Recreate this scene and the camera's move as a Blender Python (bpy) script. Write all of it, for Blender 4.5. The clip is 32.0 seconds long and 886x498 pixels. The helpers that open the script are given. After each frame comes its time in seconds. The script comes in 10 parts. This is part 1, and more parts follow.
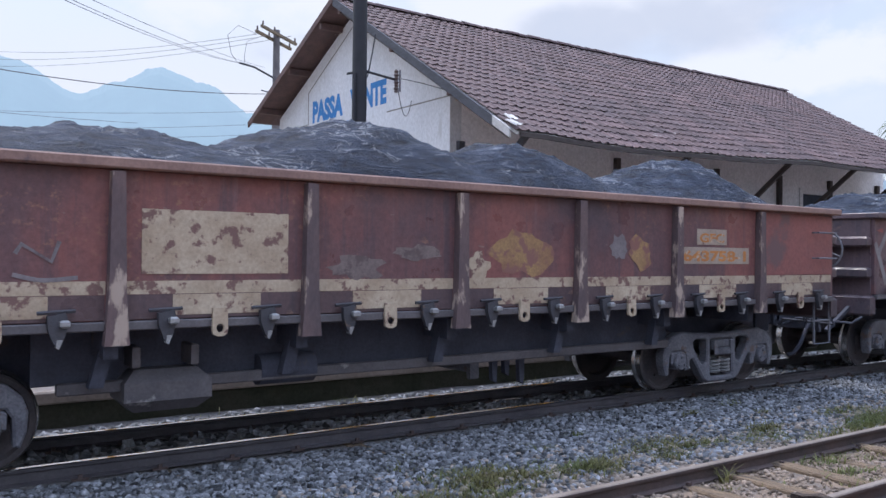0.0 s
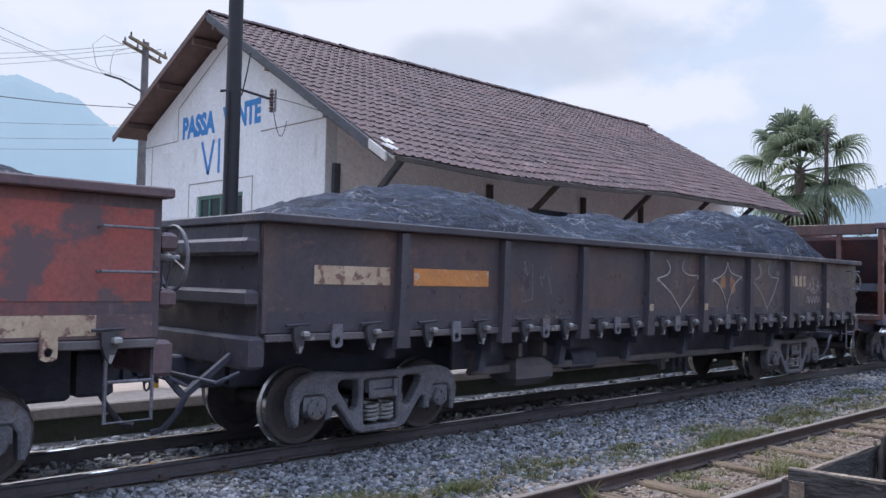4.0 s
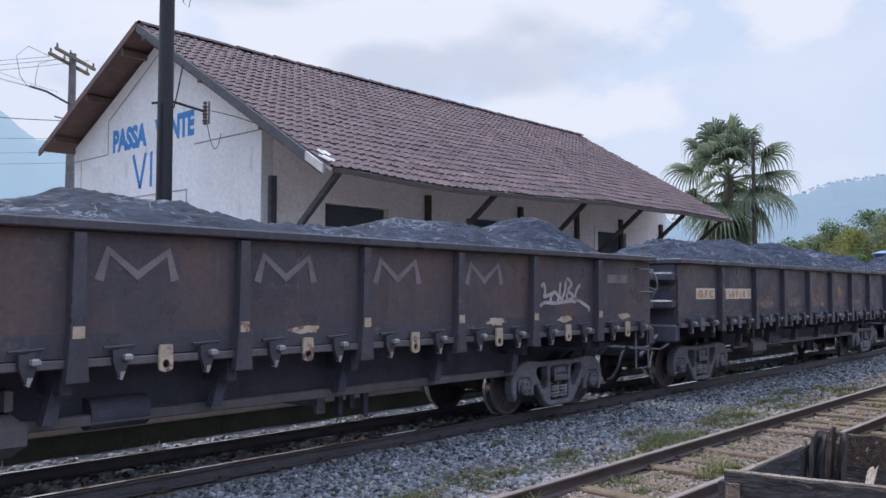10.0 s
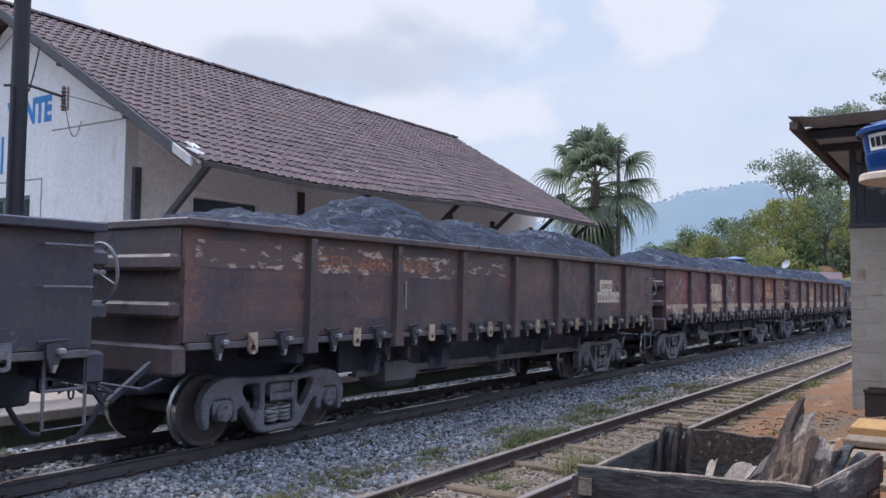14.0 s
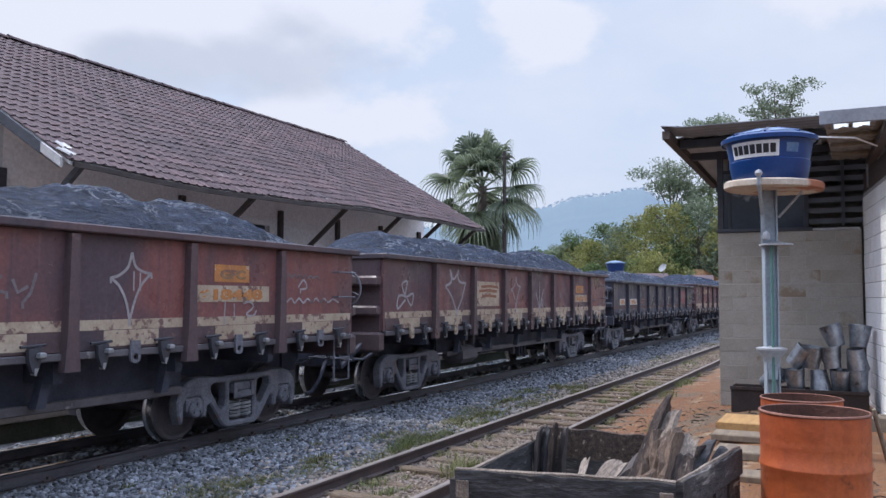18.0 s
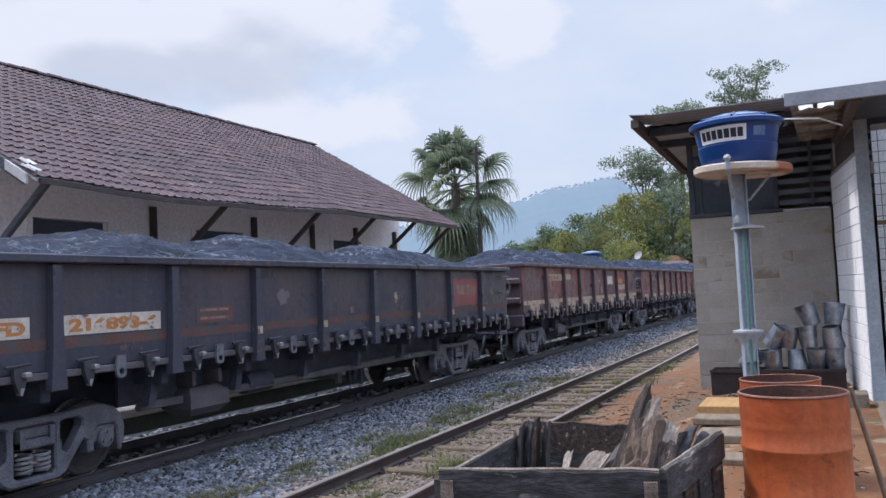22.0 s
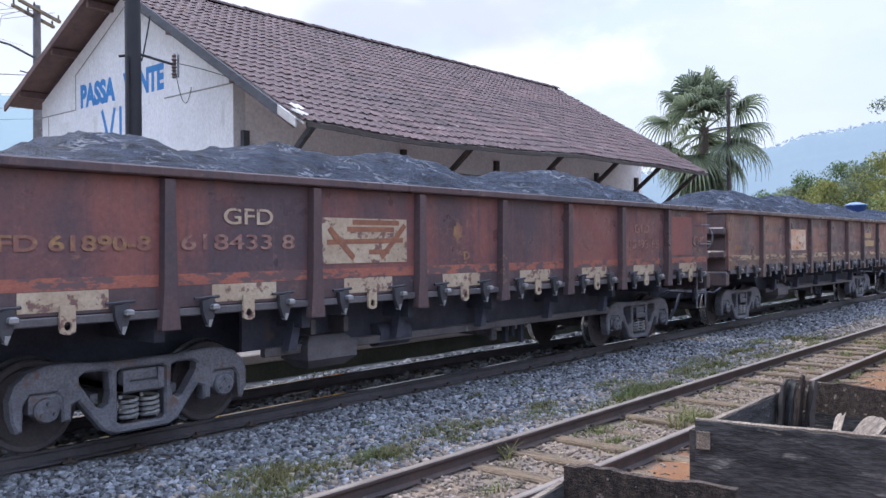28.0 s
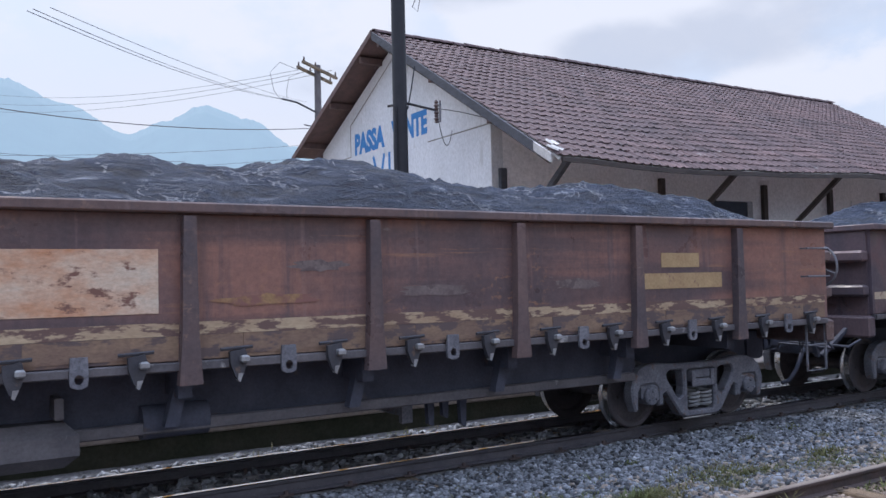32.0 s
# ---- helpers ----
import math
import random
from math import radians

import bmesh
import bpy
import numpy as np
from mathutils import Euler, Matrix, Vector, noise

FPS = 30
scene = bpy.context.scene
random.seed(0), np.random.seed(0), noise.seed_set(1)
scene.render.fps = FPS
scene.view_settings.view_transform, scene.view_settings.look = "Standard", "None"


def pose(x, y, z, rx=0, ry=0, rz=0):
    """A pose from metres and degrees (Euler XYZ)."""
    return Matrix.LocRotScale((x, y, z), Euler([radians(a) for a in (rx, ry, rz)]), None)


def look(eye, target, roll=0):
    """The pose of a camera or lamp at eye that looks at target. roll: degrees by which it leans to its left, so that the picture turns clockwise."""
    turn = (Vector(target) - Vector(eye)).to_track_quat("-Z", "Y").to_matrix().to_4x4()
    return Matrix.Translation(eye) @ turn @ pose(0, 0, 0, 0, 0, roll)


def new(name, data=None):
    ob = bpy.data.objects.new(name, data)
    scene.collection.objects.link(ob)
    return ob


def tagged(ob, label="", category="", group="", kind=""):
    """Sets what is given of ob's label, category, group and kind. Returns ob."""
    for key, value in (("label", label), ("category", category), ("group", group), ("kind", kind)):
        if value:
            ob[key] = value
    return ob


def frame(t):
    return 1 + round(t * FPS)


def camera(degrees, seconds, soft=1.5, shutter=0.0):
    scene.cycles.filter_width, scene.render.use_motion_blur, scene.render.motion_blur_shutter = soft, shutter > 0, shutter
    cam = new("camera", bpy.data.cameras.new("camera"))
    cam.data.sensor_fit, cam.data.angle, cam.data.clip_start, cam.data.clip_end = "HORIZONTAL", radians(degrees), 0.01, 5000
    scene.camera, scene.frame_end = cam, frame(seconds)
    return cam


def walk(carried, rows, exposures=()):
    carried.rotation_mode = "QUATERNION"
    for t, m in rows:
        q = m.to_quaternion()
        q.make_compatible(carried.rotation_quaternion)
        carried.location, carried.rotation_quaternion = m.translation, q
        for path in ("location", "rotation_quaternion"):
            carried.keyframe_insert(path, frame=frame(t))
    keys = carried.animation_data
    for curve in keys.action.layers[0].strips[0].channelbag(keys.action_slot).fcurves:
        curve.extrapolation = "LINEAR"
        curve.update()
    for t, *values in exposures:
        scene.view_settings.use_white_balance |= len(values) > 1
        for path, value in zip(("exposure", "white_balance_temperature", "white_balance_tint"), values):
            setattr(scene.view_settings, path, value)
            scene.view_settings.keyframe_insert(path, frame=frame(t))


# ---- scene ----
# one lens, a hand-held camera that turns on the spot and sways a little
cam = camera(55.86, 32.0, soft=1.5, shutter=0.0)
PATH = [
    (0.0, pose(-0.003, 0.036, 1.660, 90.48, -0.57, -34.97)),
    (0.5, pose(0.000, 0.043, 1.660, 90.63, -0.99, -40.20)),
    (1.0, pose(-0.000, 0.042, 1.661, 90.70, -1.40, -40.72)),
    (1.5, pose(-0.007, 0.041, 1.662, 90.89, -1.70, -41.11)),
    (2.0, pose(-0.014, 0.044, 1.662, 91.26, -1.86, -41.30)),
    (2.5, pose(-0.016, 0.041, 1.663, 91.54, -1.73, -41.42)),
    (3.0, pose(-0.027, 0.036, 1.660, 91.71, -1.56, -41.92)),
    (3.5, pose(-0.031, 0.025, 1.662, 91.97, -1.38, -42.85)),
    (5.5, pose(-0.033, 0.022, 1.664, 92.46, -0.68, -44.95)),
    (6.0, pose(-0.043, 0.016, 1.675, 92.47, -0.38, -45.22)),
    (6.5, pose(-0.043, 0.019, 1.672, 92.55, -0.37, -45.37)),
    (7.0, pose(-0.045, 0.023, 1.671, 92.72, -0.30, -45.54)),
    (7.5, pose(-0.047, 0.021, 1.675, 92.82, -0.16, -45.61)),
    (8.0, pose(-0.047, 0.022, 1.675, 92.89, -0.04, -45.55)),
    (8.5, pose(-0.041, 0.022, 1.674, 92.96, -0.04, -45.66)),
    (9.0, pose(-0.033, 0.023, 1.675, 92.99, -0.02, -45.93)),
    (9.5, pose(-0.025, 0.023, 1.671, 92.98, -0.01, -46.75)),
    (10.0, pose(-0.029, 0.026, 1.673, 92.95, -0.06, -47.76)),
    (10.5, pose(-0.032, 0.019, 1.674, 92.95, -0.15, -48.83)),
    (11.0, pose(-0.031, 0.011, 1.675, 92.88, -0.31, -49.94)),
    (11.5, pose(-0.032, 0.008, 1.676, 92.85, -0.46, -51.07)),
    (12.0, pose(-0.029, 0.003, 1.677, 92.84, -0.68, -52.23)),
    (12.5, pose(-0.026, -0.000, 1.675, 92.86, -0.76, -53.45)),
    (13.0, pose(-0.017, -0.003, 1.676, 92.87, -0.77, -54.66)),
    (13.5, pose(-0.013, -0.005, 1.675, 92.89, -0.79, -55.73)),
    (14.0, pose(-0.010, -0.012, 1.676, 92.95, -0.73, -56.36)),
    (14.5, pose(-0.004, -0.019, 1.678, 93.01, -0.68, -57.24)),
    (15.0, pose(-0.000, -0.025, 1.679, 93.04, -0.65, -58.23)),
    (15.5, pose(0.007, -0.027, 1.677, 93.12, -0.64, -59.24)),
    (17.5, pose(0.025, -0.050, 1.676, 93.37, -0.32, -62.80)),
    (18.0, pose(0.031, -0.056, 1.677, 93.33, -0.23, -63.89)),
    (18.5, pose(0.029, -0.055, 1.678, 93.32, -0.21, -65.20)),
    (19.0, pose(0.035, -0.056, 1.677, 93.29, -0.24, -66.02)),
    (19.5, pose(0.041, -0.061, 1.677, 93.28, -0.17, -66.79)),
    (20.0, pose(0.042, -0.068, 1.676, 93.28, -0.10, -67.49)),
    (20.5, pose(0.043, -0.066, 1.676, 93.22, -0.05, -67.63)),
    (21.0, pose(0.044, -0.067, 1.675, 93.11, 0.11, -66.28)),
    (21.5, pose(0.050, -0.065, 1.679, 92.93, 1.79, -65.90)),
    (22.0, pose(0.062, -0.062, 1.685, 93.16, 2.67, -65.33)),
    (22.5, pose(0.073, -0.042, 1.685, 93.19, 2.34, -64.56)),
    (23.0, pose(0.049, -0.033, 1.677, 92.88, 1.34, -61.82)),
    (23.5, pose(0.034, -0.013, 1.676, 91.91, 0.92, -59.78)),
    (24.0, pose(0.033, -0.001, 1.672, 91.51, 0.54, -57.78)),
    (24.5, pose(0.032, 0.008, 1.671, 91.13, 0.27, -56.01)),
    (25.0, pose(0.031, 0.013, 1.669, 90.86, 0.28, -54.72)),
    (25.5, pose(0.034, 0.019, 1.671, 90.67, 0.28, -53.95)),
    (27.5, pose(0.026, 0.038, 1.665, 89.86, 0.42, -49.72)),
    (28.0, pose(0.018, 0.037, 1.665, 89.86, 0.46, -49.32)),
    (28.5, pose(0.015, 0.040, 1.667, 89.89, 0.53, -48.61)),
    (29.0, pose(0.013, 0.044, 1.668, 90.35, 0.52, -47.16)),
    (29.5, pose(0.006, 0.049, 1.670, 91.13, 0.38, -44.57)),
    (30.0, pose(-0.000, 0.043, 1.680, 91.49, 0.29, -40.14)),
    (30.5, pose(-0.013, 0.045, 1.683, 91.94, 0.25, -34.67)),
    (31.0, pose(-0.020, 0.044, 1.689, 92.10, 0.32, -31.74)),
    (31.5, pose(-0.021, 0.036, 1.698, 92.24, 0.57, -31.35)),
    (32.0, pose(-0.015, 0.024, 1.710, 92.26, 1.28, -31.85)),
]
walk(cam, PATH, exposures=[(0.0, 0.36), (1.0, 0.32), (3.0, 0.30), (6.0, 0.25), (20.0, 0.22), (22.0, 0.22), (24.0, 0.44), (25.0, 0.44), (28.0, 0.58), (29.0, 0.33), (30.0, 0.28), (31.0, 0.20), (32.0, 0.27)])

# ---- world, sun ----
SUN_EL, SUN_AZ = 56.0, 6.0          # degrees; azimuth from +y towards -x
world = bpy.data.worlds.new("world")
scene.world = world
world.use_nodes = True
wn, wl = world.node_tree.nodes, world.node_tree.links
wn.clear()
sky = wn.new("ShaderNodeTexSky")
sky.sky_type, sky.sun_disc = "NISHITA", False
sky.sun_elevation, sky.sun_rotation = radians(SUN_EL), radians(-SUN_AZ)
sky.air_density, sky.dust_density, sky.ozone_density = 1.0, 4.0, 1.0
coord = wn.new("ShaderNodeTexCoord")
polar_az, polar_el, split = wn.new("ShaderNodeMath"), wn.new("ShaderNodeMath"), wn.new("ShaderNodeSeparateXYZ")
polar_az.operation, polar_el.operation = "ARCTAN2", "ARCSINE"
wl.new(coord.outputs["Generated"], split.inputs[0])
wl.new(split.outputs[0], polar_az.inputs[0])
wl.new(split.outputs[1], polar_az.inputs[1])
wl.new(split.outputs[2], polar_el.inputs[0])


def sky_math(op, a, b=0.0, c=None):
    node = wn.new("ShaderNodeMath")
    node.operation = op
    for slot, value in enumerate((a, b, c)):
        if isinstance(value, (int, float)):
            node.inputs[slot].default_value = value
        elif value is not None:
            wl.new(value, node.inputs[slot])
    return node.outputs[0]


def sky_noise(stretch, scale, detail, rough, offset):
    place, tex = wn.new("ShaderNodeMapping"), wn.new("ShaderNodeTexNoise")
    place.inputs["Scale"].default_value, place.inputs["Location"].default_value = stretch, offset
    tex.inputs["Scale"].default_value, tex.inputs["Detail"].default_value, tex.inputs["Roughness"].default_value = scale, detail, rough
    wl.new(coord.outputs["Generated"], place.inputs["Vector"])
    wl.new(place.outputs[0], tex.inputs["Vector"])
    return tex.outputs[0]


def sky_step(value, low, high, top=1.0):
    node = wn.new("ShaderNodeMapRange")
    node.interpolation_type = "SMOOTHSTEP"
    node.inputs[1].default_value, node.inputs[2].default_value, node.inputs[4].default_value = low, high, top
    wl.new(value, node.inputs[0])
    return node.outputs[0]


def cloud_mass(masses):
    """How deep a direction lies in the nearest of some flat cloud masses: (azimuth, elevation, half width, half height) in degrees."""
    best = None
    for az, el, wide, tall in masses:
        u = sky_math("MULTIPLY", sky_math("SUBTRACT", polar_az.outputs[0], radians(az)), 1 / radians(wide))
        v = sky_math("MULTIPLY", sky_math("SUBTRACT", polar_el.outputs[0], radians(el)), 1 / radians(tall))
        d = sky_math("SUBTRACT", 1.0, sky_math("SQRT", sky_math("ADD", sky_math("MULTIPLY", u, u), sky_math("MULTIPLY", v, v))))
        best = d if best is None else sky_math("MAXIMUM", best, d)
    return sky_math("MINIMUM", sky_math("MAXIMUM", best, -0.6), 0.5)


billow = sky_noise((1, 1, 1.6), 6.0, 9, 0.58, (0.61, 0.17, 0.2))
shade = sky_noise((1, 1, 1.9), 5.0, 7, 0.5, (0.12, 0.55, 0.9))
wisp = sky_noise((1, 1, 2.4), 2.6, 6, 0.55, (0.3, 0.9, 0.4))
bright_mass = cloud_mass(((20, 19, 14, 5), (40, 18.5, 11, 3.6), (52, 17, 13, 5.0), (57, 12.5, 9, 3.4), (70.2, 18.2, 4.4, 3.4), (90, 22, 9, 4), (-40, 25, 40, 15), (150, 25, 45, 14)))
grey_mass = cloud_mass(((52.5, 16.2, 7.5, 3.2), (45, 15.2, 6.5, 2.2), (36, 20, 8, 2.2), (26, 13.5, 7, 2.0)))
cover = sky_step(sky_math("MULTIPLY_ADD", billow, 2.8, sky_math("MULTIPLY", bright_mass, 0.9)), 1.25, 1.75)
core = sky_step(sky_math("MULTIPLY_ADD", shade, 2.2, sky_math("MULTIPLY", grey_mass, 1.1)), 1.05, 1.75)
veil = wn.new("ShaderNodeMix")
veil.data_type = "RGBA"
veil.inputs[0].default_value = 0.82
veil.inputs[7].default_value = (0.480, 0.520, 0.578, 1)
gain = wn.new("ShaderNodeVectorMath")
gain.operation = "SCALE"
gain.inputs["Scale"].default_value = 0.10
wl.new(sky.outputs[0], gain.inputs[0])
wl.new(gain.outputs[0], veil.inputs[6])


def sky_blend(fac, under, over):
    node = wn.new("ShaderNodeMix")
    node.data_type = "RGBA"
    wl.new(fac, node.inputs[0])
    wl.new(under, node.inputs[6])
    node.inputs[7].default_value = (*over, 1)
    return node.outputs[2]


haze = sky_blend(sky_step(wisp, 0.42, 0.70, 0.55), veil.outputs[2], (0.545, 0.550, 0.572))
# warmer haze low over the valley, away from the mountains
low_haze = sky_math("MULTIPLY", sky_math("SUBTRACT", 1.0, sky_step(polar_el.outputs[0], radians(3), radians(20))), sky_math("SUBTRACT", 1.0, sky_step(polar_az.outputs[0], radians(18), radians(48))))
haze = sky_blend(sky_math("MULTIPLY", low_haze, 0.75), haze, (0.560, 0.535, 0.535))
clouds = sky_blend(sky_math("MULTIPLY", cover, 0.92), haze, (0.570, 0.566, 0.575))
clouds = sky_blend(sky_math("MULTIPLY", core, 0.85), clouds, (0.405, 0.425, 0.468))
back = wn.new("ShaderNodeBackground")
back.inputs["Strength"].default_value = 1.28
out = wn.new("ShaderNodeOutputWorld")
# unseen upper sky, brightened with height as added fill for shaded sides
high = wn.new("ShaderNodeSeparateXYZ")
lift = wn.new("ShaderNodeMapRange")
lift.interpolation_type = "SMOOTHSTEP"
lift.inputs[1].default_value, lift.inputs[2].default_value, lift.inputs[3].default_value, lift.inputs[4].default_value = 0.31, 0.76, 1.0, 2.65
bright = wn.new("ShaderNodeVectorMath")
bright.operation = "SCALE"
wl.new(coord.outputs["Generated"], high.inputs[0])
wl.new(high.outputs[2], lift.inputs[0])
# blue tint added to the upper sky to cool the shade
tint = wn.new("ShaderNodeMix")
tint.data_type, tint.blend_type = "RGBA", "MULTIPLY"
tint.inputs[7].default_value = (0.94, 0.985, 1.09, 1)
wl.new(sky_step(high.outputs[2], 0.31, 0.7), tint.inputs[0])
wl.new(clouds, tint.inputs[6])
wl.new(tint.outputs[2], bright.inputs[0])
wl.new(lift.outputs[0], bright.inputs["Scale"])
wl.new(bright.outputs[0], back.inputs[0])
wl.new(back.outputs[0], out.inputs[0])

sun = new("sun", bpy.data.lights.new("sun", "SUN"))
sun.data.energy, sun.data.angle, sun.data.color = 2.65, radians(6.0), (1.0, 0.91, 0.78)
toward = Vector((-math.sin(radians(SUN_AZ)) * math.cos(radians(SUN_EL)), math.cos(radians(SUN_AZ)) * math.cos(radians(SUN_EL)), math.sin(radians(SUN_EL))))
sun.matrix_world = look(toward * 60, (0, 0, 0))
scene.view_settings.exposure = 0.20
scene.view_settings.use_white_balance = True
scene.view_settings.white_balance_temperature, scene.view_settings.white_balance_tint = 5850, 13


# ---- materials ----
def mat(name, c1, c2=None, rough=0.8, metal=0.0, scale=6.0, fine=60.0, bump=0.2, spots=None, spot_at=0.62, stretch=(1, 1, 1), island=0.0, spec=0.4, spot_scale=2.5, glow=None, thin=0.0, grit=0.72):
    """Two colours mixed by coarse and fine noise, spots of a third, relief, and a random shift for each object or piece."""
    m = bpy.data.materials.new(name)
    m.use_nodes = True
    n, l = m.node_tree.nodes, m.node_tree.links
    b = n["Principled BSDF"]
    c2 = c2 or tuple(v * 0.6 for v in c1)
    tc, info = n.new("ShaderNodeTexCoord"), n.new("ShaderNodeObjectInfo")
    mp = n.new("ShaderNodeMapping")
    mp.inputs["Scale"].default_value = stretch
    shift = n.new("ShaderNodeVectorMath")
    shift.operation = "MULTIPLY_ADD"
    shift.inputs[0].default_value = (37, 51, 23)
    l.new(tc.outputs["Object"], mp.inputs["Vector"])
    l.new(info.outputs["Random"], shift.inputs[1])
    l.new(mp.outputs[0], shift.inputs[2])

    def tex(sc, detail):
        t = n.new("ShaderNodeTexNoise")
        t.inputs["Scale"].default_value, t.inputs["Detail"].default_value = sc, detail
        t.inputs["Roughness"].default_value = 0.62
        l.new(shift.outputs[0], t.inputs["Vector"])
        return t.outputs["Fac"]

    def stops(src, a, z):
        r = n.new("ShaderNodeMapRange")
        r.inputs[1].default_value, r.inputs[2].default_value = a, z
        l.new(src, r.inputs[0])
        return r.outputs[0]

    def blend(fac, a, z):
        x = n.new("ShaderNodeMix")
        x.data_type = "RGBA"
        l.new(fac, x.inputs[0])
        for v, slot in ((a, 6), (z, 7)):
            if isinstance(v, tuple):
                x.inputs[slot].default_value = (*v[:3], 1)
            else:
                l.new(v, x.inputs[slot])
        return x.outputs[2]

    coarse, grain = tex(scale, 5), tex(fine, 4)
    col = blend(stops(coarse, 0.32, 0.68), c1, c2)
    dark = blend(stops(grain, 0.35, 0.75), (1.15, 1.15, 1.15) if grit < 0.6 else (1.0, 1.0, 1.0), (grit, grit, grit))
    mul = n.new("ShaderNodeMix")
    mul.data_type, mul.blend_type = "RGBA", "MULTIPLY"
    mul.inputs[0].default_value = 1
    l.new(col, mul.inputs[6])
    l.new(dark, mul.inputs[7])
    col = mul.outputs[2]
    if spots:
        col = blend(stops(tex(spot_scale, 8), spot_at - 0.03, spot_at + 0.03), col, spots)
    if island:
        geo = n.new("ShaderNodeNewGeometry")
        hs = n.new("ShaderNodeHueSaturation")
        r = n.new("ShaderNodeMapRange")
        r.inputs[3].default_value, r.inputs[4].default_value = 1 - island, 1 + island
        l.new(geo.outputs["Random Per Island"], r.inputs[0])
        l.new(r.outputs[0], hs.inputs["Value"])
        l.new(col, hs.inputs["Color"])
        col = hs.outputs[0]
    l.new(col, b.inputs["Base Color"])
    b.inputs["Roughness"].default_value, b.inputs["Metallic"].default_value = rough, metal
    b.inputs["Specular IOR Level"].default_value = spec
    if bump:
        bp = n.new("ShaderNodeBump")
        bp.inputs["Strength"].default_value, bp.inputs["Distance"].default_value = bump, 0.02
        l.new(grain, bp.inputs["Height"])
        l.new(bp.outputs[0], b.inputs["Normal"])
    if thin:
        tr, add = n.new("ShaderNodeBsdfTranslucent"), n.new("ShaderNodeMixShader")
        l.new(col, tr.inputs["Color"])
        add.inputs[0].default_value = thin
        l.new(b.outputs[0], add.inputs[1])
        l.new(tr.outputs[0], add.inputs[2])
        l.new(add.outputs[0], n["Material Output"].inputs["Surface"])
    # glow puts far haze into a material
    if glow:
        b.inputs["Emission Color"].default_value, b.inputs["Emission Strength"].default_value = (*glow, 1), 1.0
    return m


M = {}


def wagon_paint(name, base, bright, soot, rust, sooty=0.5, seed=0.0, bands=0.0):
    """Old wagon paint: patches that differ from bay to bay, soot clouds, running streaks, rust freckles and pale scuffs."""
    m = bpy.data.materials.new(name)
    m.use_nodes = True
    n, l = m.node_tree.nodes, m.node_tree.links
    b = n["Principled BSDF"]
    tc, info = n.new("ShaderNodeTexCoord"), n.new("ShaderNodeObjectInfo")
    shift = n.new("ShaderNodeVectorMath")
    shift.operation = "MULTIPLY_ADD"
    shift.inputs[0].default_value = (37, 51, 23)
    l.new(info.outputs["Random"], shift.inputs[1])
    l.new(tc.outputs["Object"], shift.inputs[2])

    def tex(stretch, sc, detail, rough=0.6, off=0.0):
        mp = n.new("ShaderNodeMapping")
        mp.inputs["Scale"].default_value, mp.inputs["Location"].default_value = stretch, (off, off * 0.7, seed)
        t = n.new("ShaderNodeTexNoise")
        t.inputs["Scale"].default_value, t.inputs["Detail"].default_value, t.inputs["Roughness"].default_value = sc, detail, rough
        l.new(shift.outputs[0], mp.inputs["Vector"])
        l.new(mp.outputs[0], t.inputs["Vector"])
        return t.outputs["Fac"]

    def stops(src, a, z, hi=1.0):
        r = n.new("ShaderNodeMapRange")
        r.inputs[1].default_value, r.inputs[2].default_value, r.inputs[4].default_value = a, z, hi
        l.new(src, r.inputs[0])
        return r.outputs[0]

    def both(op, a, z):
        x = n.new("ShaderNodeMath")
        x.operation = op
        for v, slot in ((a, 0), (z, 1)):
            if isinstance(v, float):
                x.inputs[slot].default_value = v
            else:
                l.new(v, x.inputs[slot])
        return x.outputs[0]

    def blend(fac, a, z):
        x = n.new("ShaderNodeMix")
        x.data_type = "RGBA"
        l.new(fac, x.inputs[0])
        for v, slot in ((a, 6), (z, 7)):
            if isinstance(v, tuple):
                x.inputs[slot].default_value = (*v, 1)
            else:
                l.new(v, x.inputs[slot])
        return x.outputs[2]

    bay = stops(tex((0.62, 0.0, 0.0), 1.0, 1, 0.4, 17.0), 0.3, 0.7)
    panel = both("MULTIPLY", bay, 0.26)
    col = blend(stops(both("ADD", tex((1, 1, 1), 0.75, 4), panel), 0.56, 0.70), base, bright)
    col = blend(stops(both("ADD", tex((1, 1, 0.7), 0.9, 6, 0.6, 7.0), both("MULTIPLY", bay, -0.16)), 0.50 - 0.16 * sooty, 0.62 - 0.10 * sooty, 0.55 + 0.4 * sooty), col, soot)
    col = blend(stops(tex((5, 5, 0.28), 1.5, 6, 0.65, 3.0), 0.52, 0.70, 0.75), col, soot)
    if bands:
        col = blend(stops(tex((0.16, 0.3, 2.4), 1.1, 5, 0.55, 21.0), 0.46, 0.58, bands), col, tuple(v * 0.9 for v in soot))
        col = blend(stops(tex((0.5, 0.5, 6.0), 1.6, 7, 0.7, 27.0), 0.60, 0.72, bands), col, rust)
    col = blend(stops(tex((9, 9, 0.4), 1.2, 5, 0.6, 11.0), 0.62, 0.72, 0.35), col, tuple(min(1.0, v * 1.25 + 0.05) for v in base))
    col = blend(both("MULTIPLY", stops(tex((1, 1, 1), 1.3, 3, 0.5, 5.0), 0.52, 0.66, 0.8), stops(tex((1, 1, 1.4), 11.0, 9, 0.70, 2.0), 0.54, 0.66)), col, rust)
    col = blend(stops(tex((0.8, 1, 2.5), 5.5, 8, 0.7, 9.0), 0.67, 0.72, 0.5), col, (0.26, 0.22, 0.20))
    grain = tex((1, 1, 1), 26.0, 6, 0.7)
    dark = blend(stops(grain, 0.35, 0.72), (1.0, 1.0, 1.0), (0.70, 0.71, 0.74))
